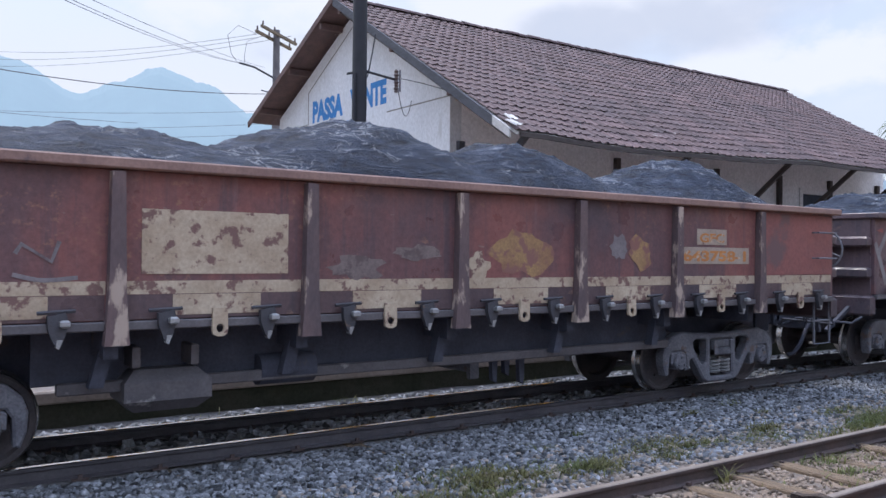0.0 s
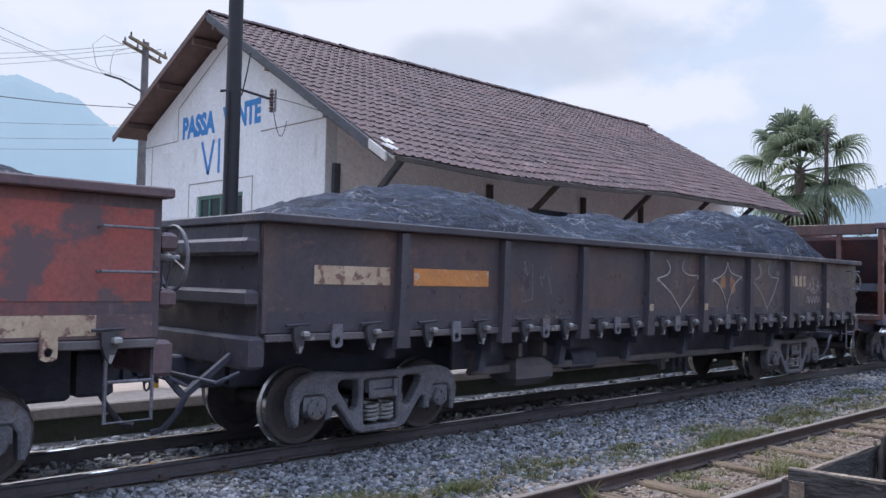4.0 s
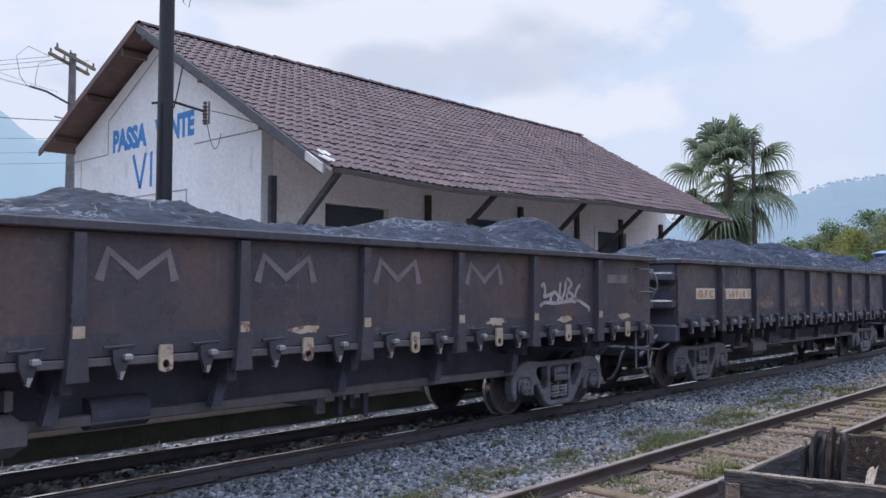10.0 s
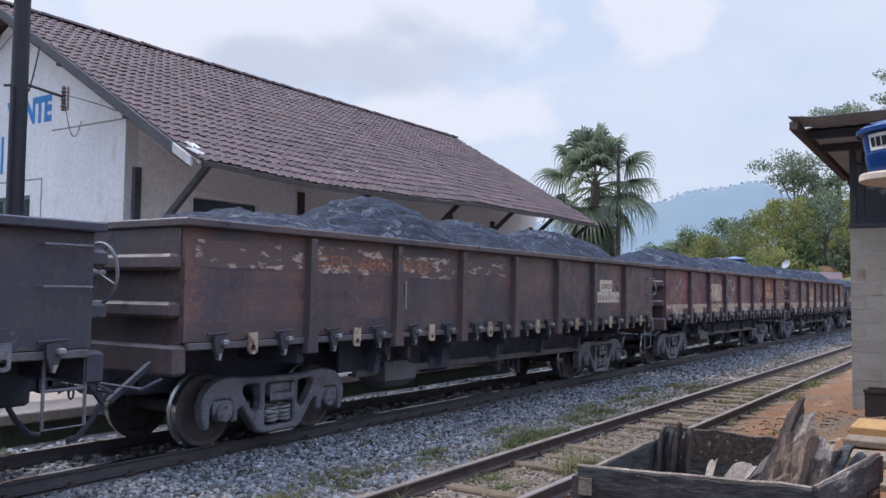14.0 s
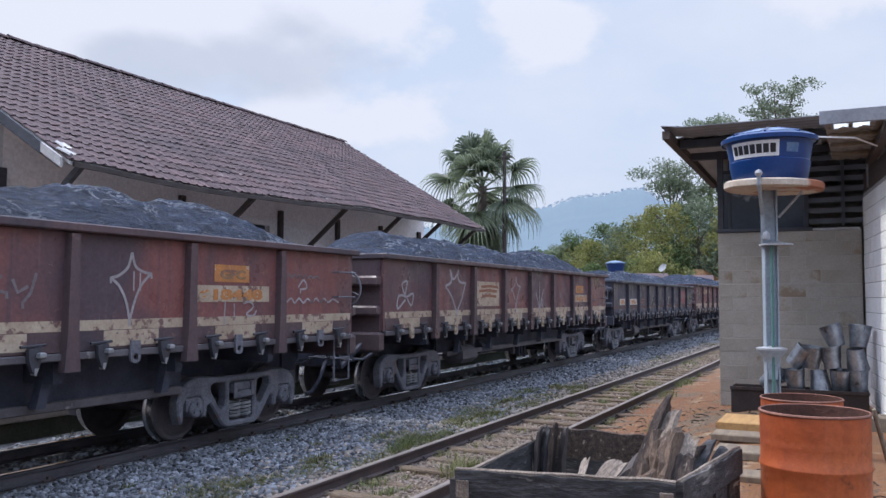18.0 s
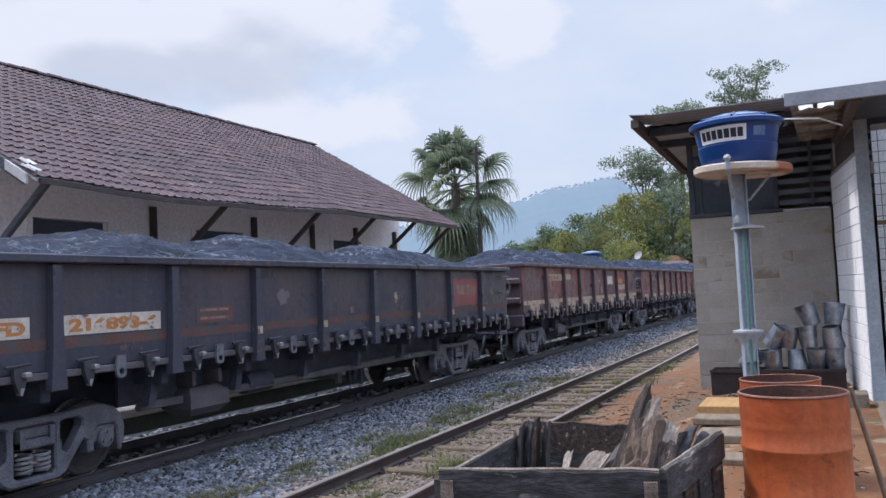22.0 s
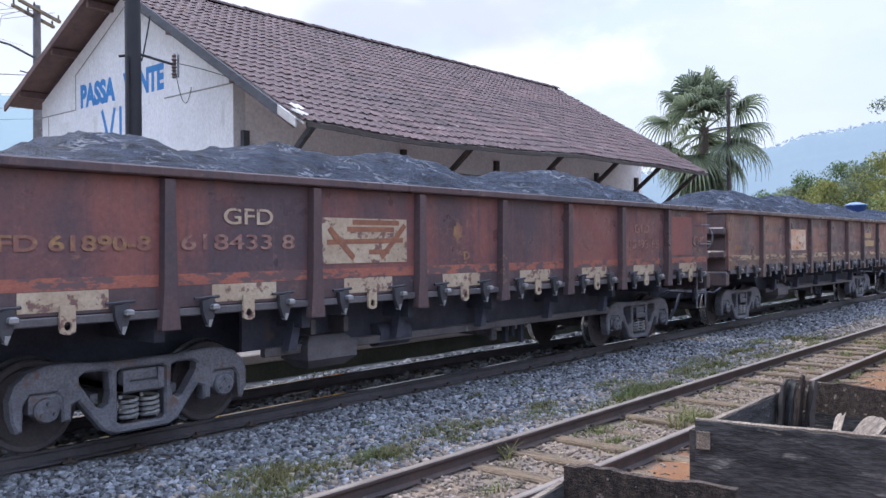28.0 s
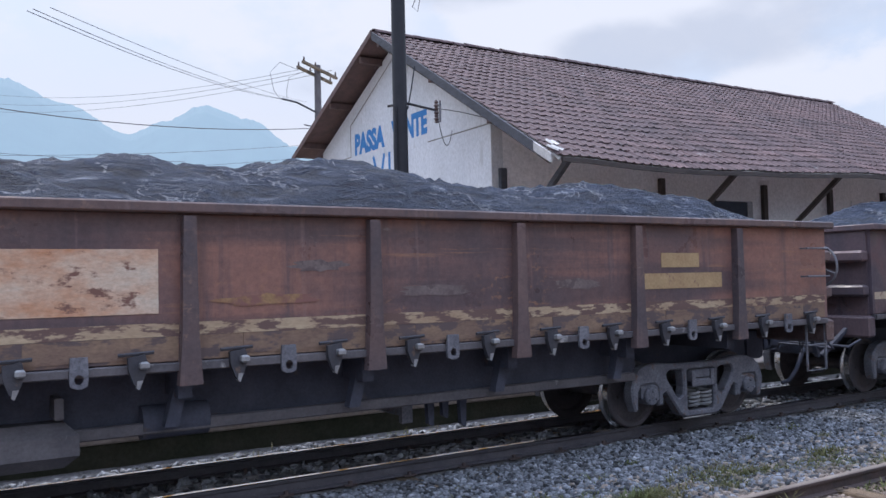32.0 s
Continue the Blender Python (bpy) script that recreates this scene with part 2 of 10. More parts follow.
    mul = n.new("ShaderNodeMix")
    mul.data_type, mul.blend_type = "RGBA", "MULTIPLY"
    mul.inputs[0].default_value = 1
    l.new(col, mul.inputs[6])
    l.new(dark, mul.inputs[7])
    l.new(mul.outputs[2], b.inputs["Base Color"])
    l.new(stops(tex((1, 1, 1), 2.2, 5, 0.6, 4.0), 0.2, 0.8, 0.95), b.inputs["Roughness"])
    b.inputs["Specular IOR Level"].default_value = 0.3
    height = both("ADD", grain, both("MULTIPLY", tex((1, 1, 1), 1.6, 3), 6.0))
    bp = n.new("ShaderNodeBump")
    bp.inputs["Strength"].default_value, bp.inputs["Distance"].default_value = 0.18, 0.02
    l.new(height, bp.inputs["Height"])
    l.new(bp.outputs[0], b.inputs["Normal"])
    return m


M["red"] = wagon_paint("worn_red_paint", (0.150, 0.081, 0.084), (0.222, 0.094, 0.086), (0.086, 0.067, 0.080), (0.32, 0.175, 0.115), 0.74, 1.0)
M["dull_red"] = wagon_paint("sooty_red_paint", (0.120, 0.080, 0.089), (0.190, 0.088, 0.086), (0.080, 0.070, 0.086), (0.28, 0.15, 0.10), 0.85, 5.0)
M["brown"] = wagon_paint("rusted_brown_paint", (0.185, 0.112, 0.104), (0.265, 0.140, 0.112), (0.100, 0.078, 0.086), (0.36, 0.19, 0.11), 0.45, 9.0, 0.75)
M["dark"] = wagon_paint("sooty_blue_grey_paint", (0.070, 0.069, 0.088), (0.090, 0.077, 0.086), (0.053, 0.056, 0.078), (0.18, 0.115, 0.095), 0.5, 13.0)
M["darkbrown"] = wagon_paint("sooty_dark_brown_paint", (0.080, 0.070, 0.078), (0.106, 0.078, 0.077), (0.058, 0.057, 0.076), (0.22, 0.125, 0.09), 0.7, 15.0)
M["hopper"] = wagon_paint("faded_orange_red_paint", (0.205, 0.098, 0.088), (0.275, 0.112, 0.092), (0.130, 0.088, 0.088), (0.31, 0.17, 0.11), 0.55, 17.0)
# darker hopper paint: grimy ribs, and shade painted on the end parts
M["hopperrib"] = wagon_paint("grimy_hopper_rib", (0.120, 0.070, 0.064), (0.150, 0.078, 0.066), (0.074, 0.058, 0.064), (0.22, 0.12, 0.08), 0.6, 19.0)
M["sootbrown"] = wagon_paint("sooty_brown_paint", (0.128, 0.090, 0.090), (0.180, 0.108, 0.094), (0.074, 0.068, 0.084), (0.27, 0.15, 0.10), 0.8, 41.0, 0.45)
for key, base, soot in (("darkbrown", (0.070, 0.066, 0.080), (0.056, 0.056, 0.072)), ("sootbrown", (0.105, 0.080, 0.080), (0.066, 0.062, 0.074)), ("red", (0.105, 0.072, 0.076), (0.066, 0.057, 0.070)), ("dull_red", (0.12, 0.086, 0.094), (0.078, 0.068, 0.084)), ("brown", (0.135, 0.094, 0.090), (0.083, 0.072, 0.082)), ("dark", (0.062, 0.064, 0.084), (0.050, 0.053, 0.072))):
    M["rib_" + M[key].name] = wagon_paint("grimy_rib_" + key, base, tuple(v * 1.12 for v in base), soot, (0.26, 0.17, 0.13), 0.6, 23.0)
M["sill"] = mat("grimy_sill_steel", (0.15, 0.14, 0.15), (0.085, 0.08, 0.09), 0.6, 0.1, scale=3, fine=40, bump=0.15, spots=(0.30, 0.29, 0.29), spot_at=0.66, spot_scale=3)
M["steel"] = mat("grimy_cast_steel", (0.185, 0.188, 0.215), (0.105, 0.107, 0.128), 0.62, 0.0, scale=5, fine=50, bump=0.25, spots=(0.13, 0.095, 0.085), spot_at=0.62, spot_scale=6, grit=0.5)
# the cast steel again, darkened for the shadow under the hopper
M["shadesteel"] = mat("soot_dark_cast_steel", (0.105, 0.108, 0.128), (0.062, 0.064, 0.080), 0.65, 0.0, scale=5, fine=50, bump=0.25, spots=(0.09, 0.07, 0.065), spot_at=0.62, spot_scale=6, grit=0.5)
M["bare"] = mat("bare_grey_steel", (0.36, 0.37, 0.38), (0.25, 0.25, 0.26), 0.5, 0.4, scale=9, fine=60, bump=0.1)
M["under"] = mat("sooty_black_grime", (0.085, 0.092, 0.126), (0.053, 0.058, 0.082), 0.85, scale=4, fine=40, bump=0.2, spots=(0.10, 0.086, 0.084), spot_at=0.66)
M["wheel"] = mat("brown_wheel_steel", (0.105, 0.090, 0.094), (0.072, 0.066, 0.074), 0.7, 0.0, scale=5, fine=40, bump=0.15)
M["tread"] = mat("polished_tread", (0.55, 0.55, 0.56), (0.4, 0.4, 0.41), 0.25, 0.9, scale=8, fine=60, bump=0.02)
M["cream"] = mat("worn_cream_paint", (0.50, 0.42, 0.32), (0.36, 0.28, 0.20), 0.7, scale=3, fine=40, bump=0.1, spots=(0.16, 0.095, 0.085), spot_at=0.575, spot_scale=9)
M["faintstripe"] = mat("faded_red_stripe", (0.16, 0.075, 0.06), (0.09, 0.06, 0.055), 0.7, scale=5, fine=40, bump=0, spots=(0.08, 0.07, 0.07), spot_at=0.52, spot_scale=6)
M["peeling"] = mat("peeling_white_and_orange_paint", (0.52, 0.46, 0.38), (0.46, 0.17, 0.06), 0.7, scale=3.2, fine=30, bump=0.1, spots=(0.12, 0.075, 0.065), spot_at=0.59, spot_scale=6)
M["redstripe"] = mat("worn_red_orange_stripe", (0.38, 0.14, 0.095), (0.27, 0.10, 0.08), 0.7, scale=4, fine=40, bump=0, stretch=(0.7, 1, 1.6), spots=(0.12, 0.078, 0.082), spot_at=0.53, spot_scale=7)
M["latchdark"] = mat("grimy_latch_iron", (0.070, 0.070, 0.082), (0.042, 0.043, 0.054), 0.6, 0.1, scale=6, fine=50, bump=0.2, spots=(0.12, 0.085, 0.07), spot_at=0.66, spot_scale=8)
M["flaky"] = mat("flaked_cream_remains", (0.135, 0.092, 0.088), (0.100, 0.078, 0.082), 0.8, scale=2, fine=40, bump=0.1, stretch=(0.6, 1, 1.5), spots=(0.38, 0.31, 0.26), spot_at=0.575, spot_scale=8)
M["palemustard"] = mat("pale_mustard_panel", (0.44, 0.32, 0.17), (0.33, 0.22, 0.12), 0.7, scale=4, fine=40, bump=0.05, spots=(0.20, 0.12, 0.09), spot_at=0.64, spot_scale=7)
M["tanrim"] = mat("sun_worn_tan_rim", (0.30, 0.195, 0.165), (0.20, 0.125, 0.112), 0.7, scale=2, fine=40, bump=0.1, spots=(0.13, 0.09, 0.09), spot_at=0.64, spot_scale=4)
M["wornrib"] = mat("rib_with_pale_worn_paint", (0.145, 0.098, 0.098), (0.090, 0.070, 0.078), 0.7, scale=3, fine=40, bump=0.15, stretch=(1, 1, 0.4), spots=(0.36, 0.29, 0.245), spot_at=0.565, spot_scale=5)
M["dimcream"] = mat("greyed_cream_paint", (0.40, 0.335, 0.275), (0.30, 0.245, 0.205), 0.7, scale=3, fine=40, bump=0.05, spots=(0.20, 0.13, 0.11), spot_at=0.66, spot_scale=9)
M["redwash"] = mat("cleaner_red_paint", (0.275, 0.098, 0.088), (0.20, 0.086, 0.084), 0.6, scale=1.6, fine=30, bump=0.05, spots=(0.135, 0.080, 0.084), spot_at=0.60, spot_scale=1.6)
M["brokencream"] = mat("broken_cream_stripe", (0.50, 0.40, 0.27), (0.33, 0.23, 0.15), 0.75, scale=3, fine=40, bump=0.1, stretch=(0.6, 1, 2.2), spots=(0.13, 0.082, 0.072), spot_at=0.50, spot_scale=7)
M["tanboard"] = mat("rust_stained_tan_paint", (0.27, 0.185, 0.125), (0.16, 0.105, 0.085), 0.75, scale=2.5, fine=40, bump=0.1, stretch=(0.7, 1, 1.5), spots=(0.10, 0.075, 0.075), spot_at=0.52, spot_scale=4)
M["peelwhite"] = mat("peeling_white_panel", (0.62, 0.53, 0.43), (0.50, 0.235, 0.115), 0.7, scale=2.6, fine=40, bump=0.15, stretch=(0.7, 1, 1.4), spots=(0.17, 0.09, 0.07), spot_at=0.60, spot_scale=7)
M["white"] = mat("chipped_white_paint", (0.62, 0.58, 0.5), (0.5, 0.46, 0.4), 0.7, scale=5, fine=40, bump=0.1, spots=(0.16, 0.09, 0.07), spot_at=0.62, spot_scale=8)
M["orange"] = mat("orange_lettering", (0.55, 0.24, 0.07), (0.40, 0.18, 0.07), 0.7, scale=6, fine=40, bump=0, spots=(0.42, 0.34, 0.26), spot_at=0.60, spot_scale=9)
M["repaint"] = mat("fresh_red_paint", (0.38, 0.095, 0.075), (0.30, 0.085, 0.07), 0.6, scale=2, fine=30, bump=0.05, spots=(0.18, 0.09, 0.085), spot_at=0.64, spot_scale=3)
M["brownink"] = mat("faded_brown_lettering", (0.30, 0.135, 0.075), (0.22, 0.10, 0.07), 0.7, scale=8, fine=40, bump=0)
M["palepink"] = mat("faded_pink_lettering", (0.32, 0.20, 0.165), (0.24, 0.135, 0.115), 0.7, scale=5, fine=40, bump=0, spots=(0.165, 0.086, 0.083), spot_at=0.545, spot_scale=8)
M["greyspray"] = mat("thin_grey_spray_paint", (0.21, 0.19, 0.20), (0.145, 0.125, 0.135), 0.7, scale=3, fine=40, bump=0, spots=(0.11, 0.085, 0.09), spot_at=0.62, spot_scale=4)
M["spraypale"] = mat("weathered_pale_spray", (0.30, 0.285, 0.29), (0.20, 0.18, 0.185), 0.7, scale=3, fine=40, bump=0, spots=(0.13, 0.10, 0.10), spot_at=0.64, spot_scale=4)
M["chalk"] = mat("white_spray_paint", (0.42, 0.40, 0.41), (0.27, 0.245, 0.25), 0.7, scale=3, fine=40, bump=0, spots=(0.13, 0.10, 0.10), spot_at=0.62, spot_scale=4)
M["mustard"] = mat("faded_mustard_spray_paint", (0.34, 0.22, 0.10), (0.24, 0.13, 0.08), 0.7, scale=5, fine=40, bump=0, spots=(0.20, 0.10, 0.085), spot_at=0.52, spot_scale=6)
M["redpatch"] = mat("faded_red_paint", (0.31, 0.088, 0.078), (0.20, 0.080, 0.078), 0.6, scale=2, fine=30, bump=0.05, spots=(0.105, 0.075, 0.085), spot_at=0.535, spot_scale=2.2)
M["faint"] = mat("faded_spray_paint", (0.20, 0.16, 0.155), (0.13, 0.10, 0.10), 0.7, scale=4, fine=40, bump=0, spots=(0.10, 0.075, 0.075), spot_at=0.56, spot_scale=6)


def ore_material():
    """Crushed ore: dark blue-grey fines with folds, darker lumps and pale streaks, in part painted highlights."""
    m = bpy.data.materials.new("blue_grey_crushed_ore")
    m.use_nodes = True
    n, l = m.node_tree.nodes, m.node_tree.links
    b, tc = n["Principled BSDF"], n.new("ShaderNodeTexCoord")

    def tex(stretch, sc, detail, rough):
        mp, t = n.new("ShaderNodeMapping"), n.new("ShaderNodeTexNoise")
        mp.inputs["Scale"].default_value = stretch
        t.inputs["Scale"].default_value, t.inputs["Detail"].default_value, t.inputs["Roughness"].default_value = sc, detail, rough
        t.inputs["Distortion"].default_value = 0.8
        l.new(tc.outputs["Object"], mp.inputs["Vector"])
        l.new(mp.outputs[0], t.inputs["Vector"])
        return t.outputs["Fac"]

    ramp = n.new("ShaderNodeValToRGB")
    e = ramp.color_ramp.elements
    e[0].position, e[0].color = 0.36, (0.010, 0.015, 0.030, 1)
    e[1].position, e[1].color = 0.72, (0.27, 0.31, 0.39, 1)
    for at_, c in ((0.50, (0.024, 0.038, 0.076, 1)), (0.60, (0.044, 0.064, 0.115, 1))):
        x = e.new(at_)
        x.color = c
    vein, part_ = tex((1.0, 1.0, 1.6), 3.2, 5, 0.6), tex((1, 1, 1), 1.6, 3, 0.5)
    off, near, some, amount = n.new("ShaderNodeMath"), n.new("ShaderNodeMath"), n.new("ShaderNodeMapRange"), n.new("ShaderNodeMath")
    off.operation, near.operation, amount.operation = "SUBTRACT", "ABSOLUTE", "MULTIPLY"
    off.inputs[1].default_value = 0.5
    thin = n.new("ShaderNodeMapRange")
    thin.inputs[1].default_value, thin.inputs[2].default_value, thin.inputs[3].default_value, thin.inputs[4].default_value = 0.0, 0.026, 0.56, 0.0
    some.inputs[1].default_value, some.inputs[2].default_value = 0.50, 0.60
    l.new(vein, off.inputs[0])
    l.new(off.outputs[0], near.inputs[0])
    l.new(near.outputs[0], thin.inputs[0])
    l.new(part_, some.inputs[0])
    l.new(thin.outputs[0], amount.inputs[0])
    l.new(some.outputs[0], amount.inputs[1])
    pale_streaks = n.new("ShaderNodeMix")
    pale_streaks.data_type = "RGBA"
    pale_streaks.inputs[7].default_value = (0.48, 0.52, 0.60, 1)
    streak, lump = tex((0.7, 0.9, 3.2), 3.6, 11, 0.70), tex((1, 1, 1.5), 16.0, 8, 0.75)
    l.new(streak, ramp.inputs[0])
    l.new(amount.outputs[0], pale_streaks.inputs[0])
    l.new(ramp.outputs[0], pale_streaks.inputs[6])
    l.new(pale_streaks.outputs[2], b.inputs["Base Color"])
    b.inputs["Roughness"].default_value, b.inputs["Specular IOR Level"].default_value = 0.75, 0.3
    add = n.new("ShaderNodeMath")
    add.operation = "MULTIPLY_ADD"
    add.inputs[1].default_value = 3.0
    l.new(streak, add.inputs[0])
    l.new(lump, add.inputs[2])
    bp = n.new("ShaderNodeBump")
    bp.inputs["Strength"].default_value, bp.inputs["Distance"].default_value = 1.0, 0.10
    l.new(add.outputs[0], bp.inputs["Height"])
    l.new(bp.outputs[0], b.inputs["Normal"])
    return m


M["ore"] = ore_material()
M["rail"] = mat("rusty_rail_side", (0.095, 0.066, 0.060), (0.060, 0.048, 0.048), 0.75, 0.1, scale=5, fine=50, bump=0.2)
M["raildark"] = mat("sooty_rail_side", (0.095, 0.088, 0.097), (0.060, 0.056, 0.066), 0.55, 0.1, scale=5, fine=50, bump=0.2)
M["railtop"] = mat("polished_rail_head", (0.95, 0.95, 0.96), (0.88, 0.88, 0.89), 0.12, 1.0, scale=3, fine=60, bump=0.0)
M["railold"] = mat("dull_rail_head", (0.26, 0.22, 0.19), (0.17, 0.135, 0.115), 0.55, 0.3, scale=3, fine=60, bump=0.05)
M["sleeper"] = mat("weathered_sleeper_timber", (0.215, 0.155, 0.100), (0.115, 0.083, 0.058), 0.9, scale=4, fine=26, bump=0.8, stretch=(7, 1, 6), spots=(0.085, 0.065, 0.048), spot_at=0.58, spot_scale=2, grit=0.4)
# stone colour darkened and blued for the train's shadow on it
M["stone"] = mat("grey_ballast_stone", (0.238, 0.248, 0.268), (0.064, 0.070, 0.083), 0.85, scale=7, fine=70, bump=0.3, island=0.85, grit=0.5)
M["wallwhite"] = mat("stained_white_render", (0.66, 0.675, 0.70), (0.58, 0.595, 0.62), 0.9, scale=0.9, fine=30, bump=0.03, stretch=(1, 1, 0.45), spots=(0.47, 0.475, 0.48), spot_at=0.635, spot_scale=1.9)
M["wallcream"] = mat("cream_render", (0.89, 0.875, 0.89), (0.83, 0.815, 0.82), 0.9, scale=0.8, fine=14, bump=0.03, spots=(0.74, 0.71, 0.70), spot_at=0.70, spot_scale=1.2)
M["limed_and_bounce"] = mat("limewashed_roof_boards", (0.55, 0.54, 0.53), (0.42, 0.41, 0.40), 0.9, scale=2, fine=20, bump=0.2)
M["blue"] = mat("blue_sign_paint", (0.035, 0.16, 0.42), (0.05, 0.22, 0.5), 0.7, scale=6, fine=30, bump=0)
M["tile"] = mat("sooty_clay_tile", (0.134, 0.090, 0.091), (0.085, 0.064, 0.070), 0.9, scale=1.1, fine=18, bump=0.2, island=0.26, spots=(0.24, 0.22, 0.22), spot_at=0.69, spot_scale=4.5)
M["board"] = mat("grey_painted_board", (0.085, 0.09, 0.108), (0.048, 0.052, 0.064), 0.85, scale=4, fine=30, bump=0.2, stretch=(1, 1, 4))
M["beam"] = mat("brown_stained_timber", (0.135, 0.085, 0.078), (0.085, 0.060, 0.058), 0.85, scale=4, fine=30, bump=0.3)
M["darkwood"] = mat("dark_timber_post", (0.085, 0.07, 0.065), (0.05, 0.042, 0.04), 0.85, scale=4, fine=30, bump=0.3)
M["doorway_shade"] = mat("dark_interior", (0.085, 0.10, 0.13), (0.06, 0.072, 0.095), 0.9, bump=0)
M["block"] = mat("bare_concrete_block", (0.350, 0.325, 0.290), (0.260, 0.237, 0.205), 0.95, scale=1.3, fine=40, bump=0.25, spots=(0.20, 0.155, 0.115), spot_at=0.62, spot_scale=1.2, island=0.30, grit=0.78)
M["mortar"] = mat("grey_mortar", (0.30, 0.29, 0.27), (0.23, 0.22, 0.205), 0.95, fine=50, bump=0.4)
M["wblock"] = mat("whitewashed_block", (0.90, 0.905, 0.92), (0.84, 0.85, 0.865), 0.9, scale=3, fine=40, bump=0.25, spots=(0.66, 0.62, 0.56), spot_at=0.74)
M["zinc"] = mat("galvanised_sheet", (0.44, 0.45, 0.47), (0.34, 0.35, 0.37), 0.5, 0.15, scale=4, fine=40, bump=0.08, spots=(0.27, 0.23, 0.2), spot_at=0.7)
M["paintsteel"] = mat("grey_blue_painted_steel", (0.36, 0.42, 0.47), (0.28, 0.33, 0.38), 0.55, scale=4, fine=30, bump=0.08, spots=(0.28, 0.18, 0.12), spot_at=0.72)
M["tank"] = mat("blue_polyethylene", (0.006, 0.040, 0.165), (0.008, 0.05, 0.20), 0.32, scale=2, fine=40, bump=0.03, spec=0.5)
M["tanklid"] = mat("pale_weathered_blue_lid", (0.07, 0.15, 0.30), (0.22, 0.29, 0.40), 0.42, scale=3, fine=40, bump=0.03)
M["labelwhite"] = mat("white_label", (0.75, 0.76, 0.78), (0.7, 0.7, 0.72), 0.5, scale=4, bump=0)
M["labelink"] = mat("black_label_ink", (0.02, 0.02, 0.025), (0.015, 0.015, 0.02), 0.5, bump=0)
M["drum"] = wagon_paint("rusty_orange_drum_paint", (0.36, 0.080, 0.026), (0.44, 0.115, 0.034), (0.21, 0.054, 0.028), (0.11, 0.040, 0.024), 0.35, 31.0)
M["brownboard"] = mat("brown_split_board", (0.20, 0.135, 0.092), (0.070, 0.048, 0.036), 0.9, scale=5, fine=24, bump=0.8, stretch=(1, 5, 5), spots=(0.36, 0.29, 0.22), spot_at=0.66, spot_scale=4, grit=0.35)
M["drumrim"] = mat("worn_rust_rim", (0.30, 0.13, 0.085), (0.15, 0.07, 0.05), 0.6, 0.2, scale=6, fine=40, bump=0.2)
M["troughsteel"] = mat("blackened_trough_steel", (0.045, 0.030, 0.026), (0.024, 0.018, 0.018), 0.8, scale=5, fine=40, bump=0.3, spots=(0.10, 0.05, 0.035), spot_at=0.68)
M["drumin"] = mat("rust_scaled_inside", (0.11, 0.045, 0.03), (0.06, 0.03, 0.022), 0.9, scale=5, fine=40, bump=0.4)
M["crate"] = mat("weathered_black_plank", (0.088, 0.084, 0.085), (0.019, 0.018, 0.020), 0.9, scale=2.6, fine=16, bump=0.7, stretch=(1, 1, 4), spots=(0.19, 0.175, 0.16), spot_at=0.63, spot_scale=4.0, grit=0.30)
M["rotten"] = mat("rotten_brown_timber", (0.115, 0.080, 0.062), (0.020, 0.015, 0.014), 0.95, scale=8, fine=24, bump=1.0, stretch=(1, 5, 5), spots=(0.34, 0.28, 0.22), spot_at=0.64, spot_scale=4, grit=0.25)
M["plank"] = mat("yellow_sawn_plank", (0.50, 0.30, 0.11), (0.36, 0.21, 0.09), 0.85, scale=3, fine=30, bump=0.3, stretch=(1, 6, 6))
M["oldplank"] = mat("grey_old_plank", (0.27, 0.215, 0.15), (0.17, 0.13, 0.095), 0.9, scale=3, fine=30, bump=0.4, stretch=(1, 6, 6))
M["paleplank"] = mat("pale_broken_timber", (0.34, 0.275, 0.215), (0.13, 0.10, 0.08), 0.9, scale=3, fine=26, bump=0.7, stretch=(1, 5, 5), grit=0.35)
M["bucket"] = mat("galvanised_bucket", (0.46, 0.50, 0.56), (0.16, 0.18, 0.21), 0.32, 0.85, scale=6, fine=30, bump=0.3, spots=(0.09, 0.07, 0.06), spot_at=0.66, spot_scale=6)
M["concrete"] = mat("stained_concrete", (0.255, 0.208, 0.158), (0.145, 0.118, 0.090), 0.95, scale=1.5, fine=40, bump=0.4, spots=(0.095, 0.080, 0.062), spot_at=0.60)
M["paving"] = mat("worn_pinkish_paving", (0.36, 0.31, 0.27), (0.27, 0.23, 0.20), 0.95, scale=0.8, fine=20, bump=0.4, spots=(0.19, 0.16, 0.13), spot_at=0.64, spot_scale=1.2)
M["darktile"] = mat("dark_weathered_tile", (0.066, 0.058, 0.058), (0.042, 0.038, 0.040), 0.9, scale=1.1, fine=18, bump=0.3)
M["panel"] = mat("translucent_white_panel", (0.92, 0.93, 0.95), (0.85, 0.86, 0.89), 0.6, scale=1.5, fine=30, bump=0.05, spots=(0.66, 0.58, 0.50), spot_at=0.72, thin=1.0)
M["skylight"] = mat("translucent_fibre_sheet", (0.90, 0.91, 0.90), (0.80, 0.81, 0.78), 0.5, scale=1.5, fine=30, bump=0.05, spots=(0.6, 0.56, 0.48), spot_at=0.70, thin=0.9)
M["rust"] = mat("rusty_wire", (0.24, 0.14, 0.09), (0.16, 0.1, 0.07), 0.8, scale=6, fine=40, bump=0.1)
M["yellow"] = mat("yellow_pipe_paint", (0.60, 0.33, 0.04), (0.48, 0.25, 0.04), 0.55, scale=3, fine=30, bump=0.06, spots=(0.25, 0.17, 0.1), spot_at=0.7)
